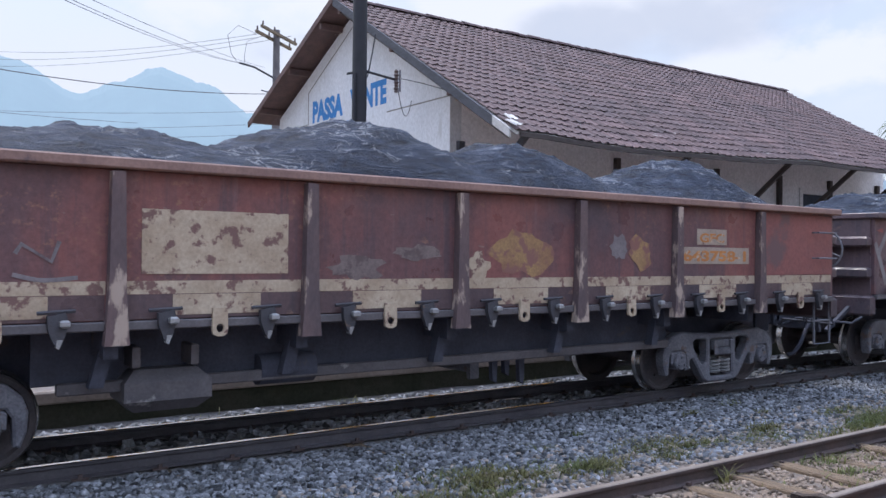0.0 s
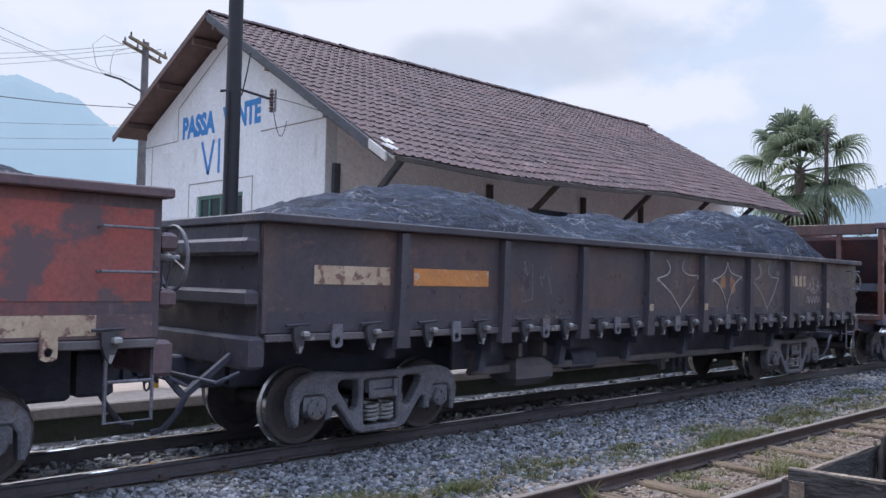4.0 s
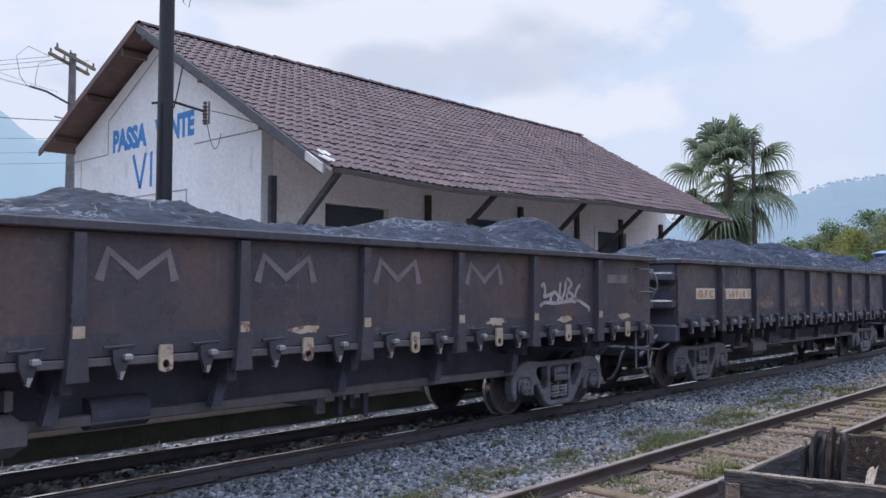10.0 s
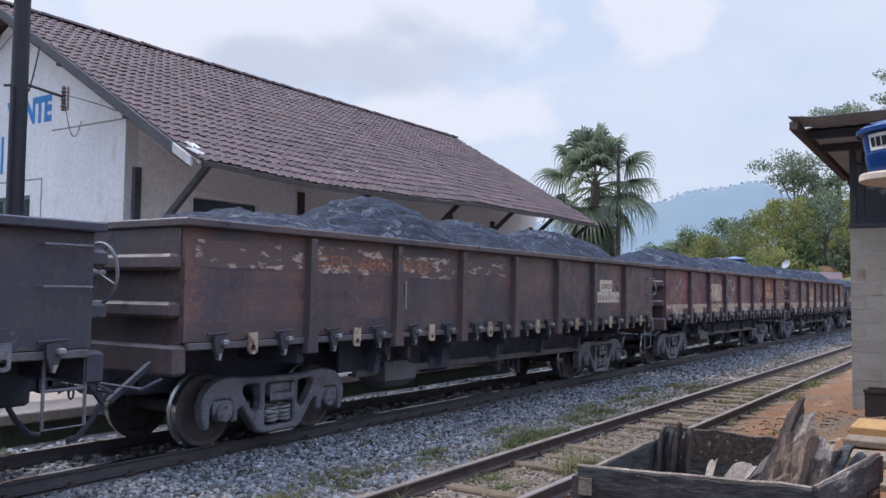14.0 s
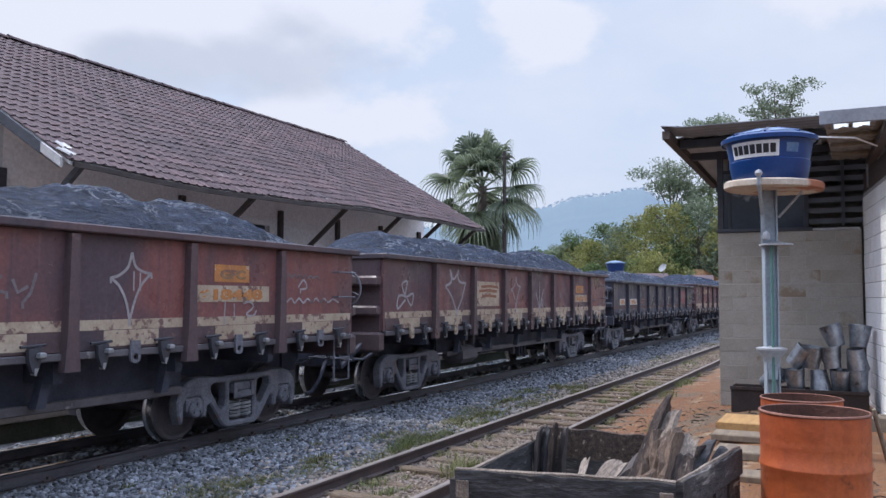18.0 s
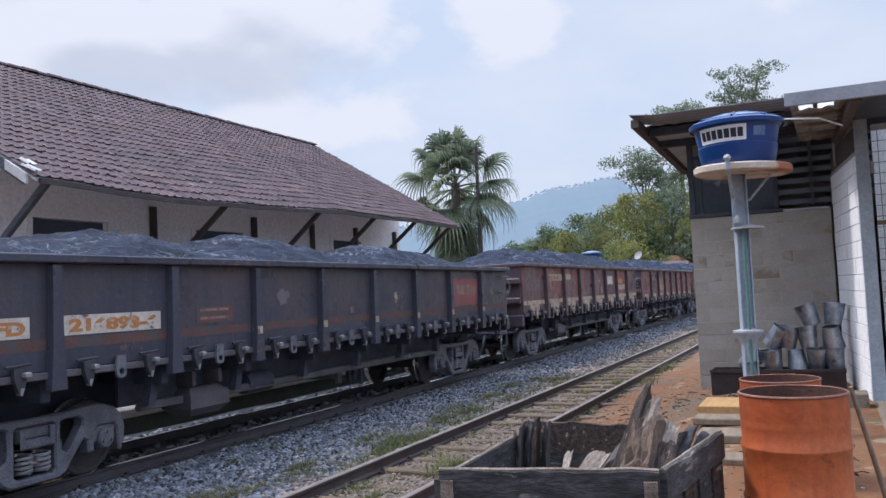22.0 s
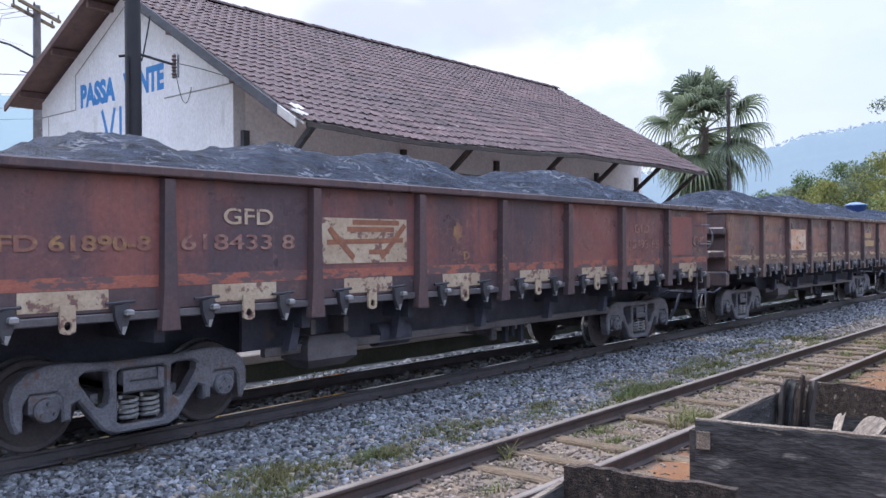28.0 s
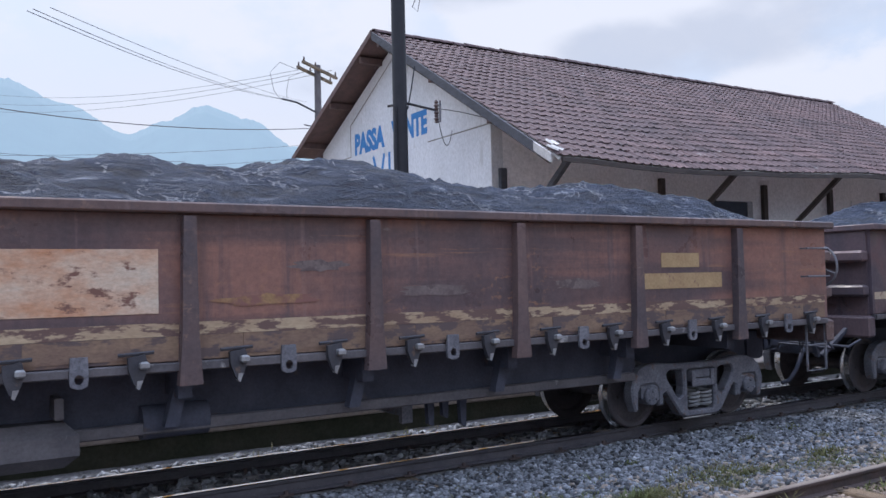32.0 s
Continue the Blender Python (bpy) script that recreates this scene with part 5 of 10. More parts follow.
def make_gondola(L, bays, rim, paint, label, tabs, stripe, name="gondola_wagon"):
    """An open high-sided ore wagon, x from 0 to L, rail head at z = 0, near side at -y."""
    w = thing(name, label, "freight wagon", "gondola wagons of the train")
    t, H = 0.05, HALF_W - 0.09
    floor_z = 1.12
    for s in (-1, 1):
        ya, yb = (-H, -H + t) if s < 0 else (H - t, H)
        ob_of("side_wall", shared(("side", L, rim, s), lambda: Shape().cbox(0.02, L - 0.02, ya, yb, floor_z, rim - 0.06, 0.006).mesh("side_wall")), paint, w)
        sill = shared(("sill", L, s), lambda: Shape().cbox(0.05, L - 0.05, s * H - 0.03, s * H + 0.03, floor_z - 0.07, floor_z - 0.004, 0.008).mesh("side_sill"))
        ob_of("side_sill", sill, M["sill"], w)
    # ends take the darker rib paint to hold down the sunlight on them
    for x, s in ((0.0, -1), (L, 1)):
        ob_of("end_wall", shared(("end", L, rim, s), lambda: Shape().cbox(min(x, x - s * t), max(x, x - s * t), -H + t, H - t, floor_z - 0.1, rim - 0.06, 0.006).mesh("end_wall")), M["rib_" + paint.name], w)
        for z in (1.42, 1.86):
            ob_of("end_beam", shared(("eb", L, s, z), lambda: Shape().cbox(min(x, x + s * 0.13), max(x, x + s * 0.13), -H + 0.03, H - 0.03, z - 0.075, z + 0.075, 0.03).mesh("end_beam")), M["rib_" + paint.name], w)
        ob_of("end_sill", shared(("es", L, s), lambda: Shape().cbox(min(x - s * 0.05, x + s * 0.1), max(x - s * 0.05, x + s * 0.1), -H, H, 0.82, 1.10, 0.03).mesh("end_sill")), M["rib_" + paint.name], w)
        ob_of("coupler", shared("coupler", coupler_mesh), M["under"], w, pose(x, 0, 0, 0, 0, 0 if s < 0 else 180))
        ob_of("brake_hose", shared("hose", hose_mesh), M["under"], w, pose(x, 0, 0, 0, 0, 0 if s < 0 else 180))
    ob_of("floor", shared(("floor", L), lambda: Shape().box(t, L - t, -H + t, H - t, floor_z - 0.08, floor_z).mesh("floor")), M["under"], w)
    rimm = Shape()
    rimm.cbox(-0.04, L + 0.04, -HALF_W, -H + 0.06, rim - 0.06, rim + 0.02, 0.012).cbox(-0.04, L + 0.04, H - 0.06, HALF_W, rim - 0.06, rim + 0.02, 0.012)
    rimm.cbox(-0.04, 0.12, -H + 0.06, H - 0.06, rim - 0.06, rim + 0.02, 0.012).cbox(L - 0.12, L + 0.04, -H + 0.06, H - 0.06, rim - 0.06, rim + 0.02, 0.012)
    ob_of("top_rim", shared(("rim", L, rim), lambda: rimm.mesh("top_rim")), M["rib_" + paint.name], w)
    rib = shared(("rib", rim), lambda: rib_mesh(rim))
    B = Bays(bays)
    for k in range(1, bays):
        for s in (-1, 1):
            ob_of("rib", rib, M["rib_" + paint.name], w, pose(k * B, s * H, 0, 0, 0, 0 if s < 0 else 180))
    for k in range(bays):
        xm, bay = (k + 0.5) * B, round((k + 1) * B - k * B, 3)
        ob_of("hinge_tab", shared("tab", tab_mesh), M["cream"] if tabs else M["steel"], w, at(xm, -H, 0))
        for dx in (-0.27, 0.25):
            ob_of("door_latch", shared("latch", latch_mesh), None, w, at(xm + dx * bay, -H, 0))
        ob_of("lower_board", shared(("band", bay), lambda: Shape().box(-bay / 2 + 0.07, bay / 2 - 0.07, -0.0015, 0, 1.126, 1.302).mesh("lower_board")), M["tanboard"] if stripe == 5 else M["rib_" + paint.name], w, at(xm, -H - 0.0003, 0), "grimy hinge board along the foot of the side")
        if stripe in (1, 2, 4, 5):
            ob_of("cream_patch", shared(("patch", stripe), lambda: Shape().box(-0.34, 0.34, -0.004, 0, 1.15, 1.30).mesh("cream_patch")), M["tanboard"] if stripe == 5 else M["cream"], w, at(xm, -H - 0.002, 0))
        if stripe >= 2:
            ob_of("stripe", shared(("stripe", bay), lambda: Shape().box(-bay / 2 + 0.065, bay / 2 - 0.065, -0.003, 0, 1.305, 1.40).mesh("stripe")), {3: M["faintstripe"], 4: M["redstripe"], 5: M["brokencream"]}.get(stripe, M["cream"]), w, at(xm, -H - 0.0005, 0))
    # underframe
    ob_of("underframe", shared(("under", L), lambda: Shape().cbox(0.3, L - 0.3, -0.25, 0.25, 0.54, 1.035, 0.03).mesh("underframe")), M["under"], w)
    for k in range(1, bays):
        for s in (-1, 1):
            ob_of("cross_member", shared("crossm", lambda: Shape().prism([(-0.05, 1.03), (0.05, 1.03), (0.05, 0.84), (-0.05, 0.84)], 0, 0.93).mesh("cross_member")), M["under"], w, pose(k * B, s * 0.22, 0, 0, 0, 0 if s > 0 else 180))
    for s in (-1, 1):
        ob_of("lower_beam", shared(("lower", L, s), lambda: Shape().cbox(2.9, L - 2.9, s * 0.88 - 0.035, s * 0.88 + 0.035, 0.56, 0.65, 0.01).mesh("lower_beam")), M["sill"], w)
        # plate added to darken the underside like deep shade
        ob_of("trough_side", shared(("trough", L, s), lambda: Shape().cbox(2.75, L - 2.75, s * 0.74 - 0.02, s * 0.74 + 0.02, 0.62, 1.035, 0.008).mesh("trough_side")), M["under"], w, label="dark plate added for the shade below the wagon")
    gus = shared("gusset", lambda: Shape().prism([(-0.03, 0.98), (0.07, 0.98), (-0.02, 0.62), (-0.12, 0.62)], -0.05, 0.05).mesh("gusset"))
    for k in range(2, bays - 1):
        ob_of("gusset", gus, M["under"], w, at(k * B, -0.98, 0))
    cyl = shared("brakecyl", lambda: Shape().tube([(0.0, -0.8, 0.64), (0.5, -0.8, 0.64)], 0.13, 14).tube([(0.5, -0.8, 0.64), (1.5, -0.75, 0.60)], 0.022, 6).mesh("brake_cylinder", [M["under"]], True))
    ob_of("brake_cylinder", cyl, M["under"], w, at(L * 0.36, 0, 0))
    ob_of("air_tank", shared("airtank", lambda: Shape().cbox(0, 0.66, -1.02, -0.60, 0.40, 0.72, 0.09).cbox(0.06, 0.12, -1.0, -0.7, 0.74, 0.9, 0.01).cbox(0.5, 0.56, -1.0, -0.7, 0.74, 0.9, 0.01).mesh("air_tank")), M["sill"], w, at(L * 0.27, 0, 0))
    for y, z in ((-0.55, 0.55), (0.42, 0.52)):
        ob_of("brake_rod", shared(("rod", L, y), lambda: Shape().tube([(3.2, y, z), (L - 3.4, y + 0.05, z - 0.03)], 0.02, 6).mesh("brake_rod")), M["under"], w)
    ob_of("brake_lever", shared("lever", lambda: Shape().cbox(0, 0.07, -0.62, 0.5, 0.42, 0.68, 0.015).cbox(-0.02, 0.09, -0.66, -0.6, 0.36, 0.74, 0.01).mesh("brake_lever")), M["steel"], w, at(L * 0.55, 0, 0))
    for dx, dz in ((0.12, 0.34), (0.20, 0.40), (0.30, 0.30)):
        ob_of("hanging_bracket", shared(("hang", dx), lambda: Shape().prism([(0, dz), (0.05, dz - 0.03), (0.07, 0.68), (-0.02, 0.68)], -0.70, -0.64).mesh("hanging_bracket")), M["under"], w, at(L * 0.55 + dx * 2, 0, 0))
    ob_of("brake_wheel", shared("bwheel", brake_wheel_mesh), M["steel"], w, at(L + 0.20, -1.0, 1.74))
    ob_of("brake_stand", shared("bstand", lambda: Shape().cbox(0.0, 0.16, -0.86, -0.64, 1.42, 1.95, 0.03).cbox(0.02, 0.1, -0.80, -0.70, 1.95, 2.08, 0.02).mesh("brake_stand")), M["under"], w, at(L + 0.02, 0, 0))
    chain = shared("chain", chain_mesh)
    ob_of("chain", chain, M["under"], w, at(L + 0.02, 0, 0))
    for x, s in ((0.0, -1), (L, 1)):
        ob_of("end_stay", shared(("stay", s), lambda: Shape().tube([(s * 0.06, -0.95, 0.95), (s * 0.42, -0.8, 0.60)], 0.035, 4).mesh("end_stay")), M["under"], w, at(x, 0, 0))
        ob_of("uncoupling_lever", shared(("lever", s), lambda: Shape().tube([(s * 0.12, -1.15, 0.80), (s * 0.30, -1.1, 0.72), (s * 0.34, -0.3, 0.74), (s * 0.5, -0.15, 0.64)], 0.016, 6).mesh("uncoupling_lever")), M["under"], w, at(x, 0, 0))
    ob_of("step", shared("step", step_mesh), M["steel"], w, at(L - 0.40, -HALF_W + 0.12, 0))
    for z in (1.62, 1.95):
        grab = shared(("grab", z), lambda: Shape().tube([(0, 0, z), (0.0, -0.09, z), (0.42, -0.09, z), (0.42, 0, z)], 0.011, 6).mesh("grab_rail", [M["steel"]]))
        ob_of("grab_rail", grab, M["steel"], w, at(L - 0.5, -H, 0))
    for x in (1.66, L - 1.84):
        add_bogie(w, x)
    return w


def make_load(L, rim, seed, base, humps):
    """Heaps of crushed ore, highest in the middle of the wagon's width: (place along it, height, reach back, reach on)."""
    nx, ny = 190, 36
    x0, x1, H = 0.2, L - 0.2, HALF_W - 0.17
    v = []
    for j in range(ny + 1):
        y = -H + 2 * H * j / ny
        for i in range(nx + 1):
            x = x0 + (x1 - x0) * i / nx
            total = base ** 5
            for c, a, back, on in humps:
                d = (c - x) / back if x < c else (x - c) / on
                total += (a * max(0.0, 1 - (d / 1.35) ** 2)) ** 5
            h = total ** 0.2
            ends = max(0.0, min(1, (x - x0) / 1.3, (x1 - x) / 1.3))
            prof = max(0.0, 1 - (abs(y) / H) ** 2.2)
            p = Vector((x * 1.0, y * 1.2, seed * 3.1))
            fold = 1 - abs(noise.noise(p * 1.5 + Vector((0, 0, 5)))) * 2
            crease = 1 - 2 * abs(noise.noise(Vector((x * 2.6 + y * 1.7, y * 3.0 - x * 0.7, seed * 1.7))))
            z = rim - 0.04 + (h - 0.05) * prof * ends ** 0.7
            z += (0.05 * noise.noise(p * 0.9) + 0.05 * fold * fold + 0.035 * crease + 0.03 * (1 - 2 * abs(noise.noise(p * 4.2))) + 0.022 * noise.noise(p * 9) + 0.012 * noise.noise(p * 19)) * (0.12 + 1.0 * prof) * (0.3 + 0.7 * ends) - 0.03
            v.append((x, y, rim - 0.4 if i in (0, nx) or j in (0, ny) else z))
    n = nx + 1
    q = [(j * n + i, j * n + i + 1, (j + 1) * n + i + 1, (j + 1) * n + i) for j in range(ny) for i in range(nx)]
    me = bpy.data.meshes.new("ore_load")
    me.from_pydata(v, [], q)
    me.shade_smooth()
    me.materials.append(M["ore"])
    return tagged(new("ore_load", me), "heaped blue-grey crushed ore filling an open wagon", "ore load", "loads of the train")


def mark_plate(w, x0, x1, z0, z1, material, name="painted_panel", label="", layer=0):
    return ob_of(name, Shape().box(x0, x1, -0.004 - 0.002 * layer, 0, z0, z1).mesh(name), material, w, at(0, -HALF_W + 0.089, 0), label)


def mark_text(w, text, x0, x1, z, size, material, bold=0.004):
    me = letters(text, size, bold)
    a, b = min(v.co.x for v in me.vertices), max(v.co.x for v in me.vertices)
    for v in me.vertices:
        v.co.x = (v.co.x - a) * (x1 - x0) / (b - a)
    return ob_of("lettering", me, material, w, Matrix.Translation((x0, -HALF_W + 0.089 - 0.0065, z)) @ pose(0, 0, 0, 90, 0, 0))


def smooth_line(pts, steps=7):
    """A curve through points (Catmull-Rom)."""
    out = []
    for k in range(len(pts) - 1):
        p0, p1, p2, p3 = pts[max(k - 1, 0)], pts[k], pts[k + 1], pts[min(k + 2, len(pts) - 1)]
        for j in range(steps):
            u = j / steps
            out.append(tuple(0.5 * (2 * b_ + (c - a) * u + (2 * a - 5 * b_ + 4 * c - d) * u * u + (3 * b_ - a - 3 * c + d) * u ** 3) for a, b_, c, d in zip(p0, p1, p2, p3)))
    return out + [pts[-1]]


def squiggle(rng):
    """A jagged stroke in a unit cell, with now and then a loop."""
    n = rng.randint(4, 7)
    pts = [(rng.uniform(0, 0.3) + 0.75 * k / n, (0.75 if k % 2 else 0.1) + rng.uniform(-0.35, 0.3)) for k in range(n)]
    if rng.random() < 0.4:
        rng.shuffle(pts)
    return pts


def scrawl(w, x, z, size, seed, material, width=0.03):
    """Sprayed strokes that cannot be read."""
    rng, lines = random.Random(seed * 7 + 3), []
    count = 1 if width > 0.04 else rng.choice((2, 3, 3, 4))
    cw = size * (0.9 if count == 1 else 1.25 / count)
    for k in range(count):
        g = squiggle(rng)
        sz = size * rng.uniform(0.7, 1.1)
        pts = [(x + cw * (k + 0.95 * u), z + sz * v) for u, v in g]
        lines.append(pts if rng.random() < 0.6 else smooth_line(pts))
    if rng.random() < 0.5:
        lines.append(smooth_line([(x + cw * 0.1, z - size * 0.1), (x + cw * count * 0.5, z - size * 0.18), (x + cw * count, z - size * rng.uniform(0.0, 0.2))]))
    if rng.random() < 0.5:
        lines.append([(x + cw * 0.3, z), (x + cw * 0.3, z - size * rng.uniform(0.2, 0.5))])
    for k, ln in enumerate(lines):
        ob_of("graffiti_stroke", ribbon([ln], width * 0.6).mesh("graffiti_stroke"), material, w, at(0, -HALF_W + 0.0855 - 0.0001 * k, 0), "sprayed graffiti stroke")


def make_hopper():
    """A tall covered-sided hopper wagon with open end platforms and sloping end sheets."""
    L, top, H = 10.91, 2.95, HALF_W - 0.08
    w = thing("hopper_wagon", "empty rust-red hopper wagon with open framed ends", "freight wagon")
    P = M["hopper"]
    for s in (-1, 1):
        out = [(1.05, 0.99), (9.95, 0.99), (9.95, 1.9), (10.85, 2.45), (10.85, top - 0.08), (0.05, top - 0.08), (0.05, 2.72), (1.05, 1.9)]
        ya, yb = (-H, -H + 0.05) if s < 0 else (H - 0.05, H)
        ob_of("side_wall", Shape().prism(out, ya, yb).mesh("side_wall"), P, w)
        for x in (1.11, 2.01, 2.9, 3.8, 4.68, 5.56, 6.44, 7.33, 8.2, 9.08, 9.9):
            ob_of("rib", shared("hrib", lambda: Shape().prism([(-0.04, 1.0), (0.04, 1.0), (0.04, top - 0.09), (-0.04, top - 0.09)], -0.075, 0).mesh("rib")), M["hopperrib"], w, pose(x, s * H, 0, 0, 0, 0 if s < 0 else 180))
        ob_of("top_rail", Shape().cbox(-0.02, L + 0.02, s * H - 0.09, s * H + 0.09, top - 0.09, top + 0.03, 0.012).mesh("top_rail"), M["dull_red"], w)
        ob_of("bottom_rail", Shape().cbox(0.0, L, s * H - 0.05, s * H + 0.05, 0.90, 1.0, 0.01).mesh("bottom_rail"), M["under"], w)
        for x in (0.06, L - 0.06):
            ob_of("corner_post", Shape().cbox(x - 0.045, x + 0.045, s * H - 0.045, s * H + 0.045, 1.0, top - 0.09, 0.01).mesh("corner_post"), M["hopperrib"], w)
        for x in (0.9, L - 1.3):
            ob_of("hanging_plate", Shape().cbox(x, x + 0.36, s * H - 0.03, s * H + 0.02, 0.68, 0.90, 0.01).mesh("hanging_plate"), M["hopperrib"], w)
    for x, s in ((0.03, 1), (L - 0.03, -1)):
        v = [(x, -H + 0.06, top - 0.25), (x, H - 0.06, top - 0.25), (x + s * 1.55, H - 0.06, 1.15), (x + s * 1.55, -H + 0.06, 1.15)]
        # slope sheet, frame and brace are coloured dark for the shade inside
        ob_of("slope_sheet", Shape().add(v + [(a, b, c - 0.06) for a, b, c in v], [(0, 1, 2, 3), (7, 6, 5, 4), (0, 4, 5, 1), (2, 6, 7, 3), (1, 5, 6, 2), (0, 3, 7, 4)]).mesh("slope_sheet"), M["dull_red"], w, label="sloping end sheet coloured dark for the shade inside")
        ob_of("end_rail", Shape().cbox(x - 0.06, x + 0.06, -H + 0.09, H - 0.09, top - 0.2, top + 0.02, 0.012).mesh("end_rail"), M["hopperrib"], w)
        for y in (-0.45, 0.45):
            ob_of("end_post", Shape().cbox(x - 0.045, x + 0.045, y - 0.045, y + 0.045, 1.0, top - 0.2, 0.01).mesh("end_post"), M["hopperrib"], w)
        ob_of("end_platform", Shape().cbox(min(x, x + s * 1.1), max(x, x + s * 1.1), -H + 0.05, H - 0.05, 0.92, 0.99, 0.01).mesh("end_platform"), M["hopperrib"], w)
        ob_of("platform_edge", Shape().cbox(x - 0.04, x + 0.04, -H, H, 0.99, 1.10, 0.01).mesh("platform_edge"), M["hopperrib"], w)
        ob_of("end_brace", Shape().tube([(x + s * 0.15, -0.5, 1.0), (x + s * 0.95, -0.3, 1.7)], 0.05, 4).tube([(x + s * 0.1, 0.5, 1.0), (x + s * 0.9, 0.3, 1.7)], 0.05, 4).box(x + min(0, s * 0.9), x + max(0, s * 0.9), -H + 0.1, H - 0.1, 1.58, 1.74).mesh("end_brace"), M["under"], w)
        ob_of("coupler", shared("coupler", coupler_mesh), M["under"], w, pose(x, 0, 0, 0, 0, 0 if s > 0 else 180))
        ob_of("brake_hose", shared("hose", hose_mesh), M["under"], w, pose(x, 0, 0, 0, 0, 0 if s > 0 else 180))
        for z in (1.25, 1.55, 1.85, 2.15):
            ob_of("rung", shared(("rung", s, z), lambda: Shape().tube([(x - s * 0.05, H - 0.5, z), (x - s * 0.05, H - 0.1, z)], 0.012, 6).mesh("rung")), M["steel"], w)
    gus = [(0.12, top - 0.1), (1.05, top - 0.1), (1.05, 1.98)]
    ob_of("corner_gusset", Shape().prism(gus, -H - 0.004, -H + 0.046).mesh("corner_gusset"), M["hopperrib"], w)
    ob_of("underframe", Shape().cbox(0.2, L - 0.2, -0.22, 0.22, 0.6, 0.95, 0.03).mesh("underframe"), M["under"], w)
    for s in (-1, 1):
        # dark plates added to fill the hopper's underside with shade
        ob_of("trough_side", Shape().cbox(2.7, 8.2, s * 0.84 - 0.02, s * 0.84 + 0.02, 0.46, 0.90, 0.01).mesh("trough_side"), M["under"], w, label="dark plate added for the shade below the wagon")
    for x in (3.2, 4.9, 6.6):
        ob_of("discharge_gate", Shape().prism([(x - 0.65, 0.95), (x + 0.65, 0.95), (x + 0.3, 0.48), (x - 0.3, 0.48)], -0.8, 0.8).mesh("discharge_gate"), M["under"], w)
    ob_of("brake_gear", Shape().tube([(7.2, -0.6, 0.70), (7.7, -0.6, 0.70)], 0.13, 14).tube([(5.3, -0.62, 0.60), (7.2, -0.6, 0.66)], 0.02, 6).mesh("brake_gear", [M["under"]], True), M["under"], w)
    for x in (1.75, L - 1.75):
        add_bogie(w, x, "shadesteel")
    for x0, x1 in ((1.2, 1.9), (2.1, 2.8), (3.0, 3.7), (4.0, 4.6), (5.0, 5.5), (6.0, 6.3), (7.4, 8.1), (8.4, 9.0)):
        ob_of("white_stripe", Shape().box(x0, x1, -H - 0.004, -H, 1.03, 1.075).mesh("white_stripe"), M["cream"], w)
    for x0, x1, z in ((0.2, 0.9, 1.045), ):
        ob_of("white_stripe", Shape().box(x0, x1, -H - 0.056, -H - 0.051, 0.91, 0.95).mesh("white_stripe"), M["cream"], w)
    ob_of("painted_panel", Shape().box(1.20, 1.93, -H - 0.004, -H, 2.02, 2.52).mesh("painted_panel"), M["cream"], w, label="chipped cream notice panel")

    def patch(x0, x1, z0, z1, key, name, label, out=0.004):
        ob_of(name, Shape().box(x0, x1, -H - out, -H, z0, z1).mesh(name), M[key], w, label=label)

    def smear(x, z, rx, rz, key, seed):
        rng, n = random.Random(seed), 20
        pts = [(x + rx * r * math.cos(2 * math.pi * k / n), z + rz * r * math.sin(2 * math.pi * k / n)) for k, r in enumerate([rng.uniform(0.6, 1.08) for _ in range(n)])]
        sh = Shape().add([(x, -0.002, z)] + [(px, -0.002, pz) for px, pz in pts], [(0, 1 + k, 1 + (k + 1) % n) for k in range(n)])
        ob_of("graffiti", sh.mesh("graffiti"), M[key], w, at(0, -H - 0.0005 - 0.0002 * (seed % 9), 0), "faded smear of spray paint")

    def curve(pts, width, key, layer):
        ob_of("graffiti", ribbon([smooth_line(pts, 6)], width).mesh("graffiti"), M[key], w, at(0, -H - 0.005 - 0.0004 * layer, 0), "broad faded sprayed outline")

    for x0, x1, z0, z1 in ((8.25, 9.03, 1.08, 1.42), (9.13, 9.85, 1.08, 1.42), (2.06, 2.85, 1.74, 1.92), (2.95, 3.40, 1.74, 1.90), (2.40, 2.84, 1.12, 1.46)):
        patch(x0, x1, z0, z1, "redpatch" if x0 < 5 else "repaint", "repaint_patch", "brighter red repainted patch")
    for x0, x1 in ((8.28, 8.55), (8.62, 8.95), (9.2, 9.7)):
        patch(x0, x1, 1.74, 1.82, "palepink", "lettering_bar", "faded unreadable line of lettering", 0.003)
    patch(6.55, 7.22, 1.08, 1.30, "dull_red", "repaint_patch", "dark square of old paint")
    for k, (x, z, rx, rz, key) in enumerate(((4.10, 1.74, 0.10, 0.14, "mustard"), (5.85, 1.70, 0.26, 0.20, "mustard"), (6.85, 1.78, 0.12, 0.30, "mustard"), (6.88, 1.72, 0.30, 0.14, "mustard"), (7.75, 1.70, 0.26, 0.22, "palepink"), (7.78, 1.76, 0.07, 0.07, "palepink"), (6.05, 1.40, 0.20, 0.22, "palepink"), (5.55, 1.32, 0.22, 0.12, "palepink"),
                                            (4.50, 1.36, 0.10, 0.16, "palepink"), (4.05, 1.30, 0.08, 0.12, "palepink"), (5.30, 1.40, 0.10, 0.22, "palepink"), (7.6, 1.30, 0.12, 0.16, "palepink"))):
        smear(x, z, rx, rz, key, 30 + k)
    curve([(3.90, 1.30), (3.94, 1.66), (4.10, 1.94), (4.34, 1.96), (4.44, 1.70), (4.36, 1.48), (4.24, 1.40)], 0.06, "palepink", 0)
    curve([(4.46, 1.66), (4.44, 1.96), (4.54, 2.06), (4.58, 1.86), (4.54, 1.66)], 0.05, "palepink", 1)
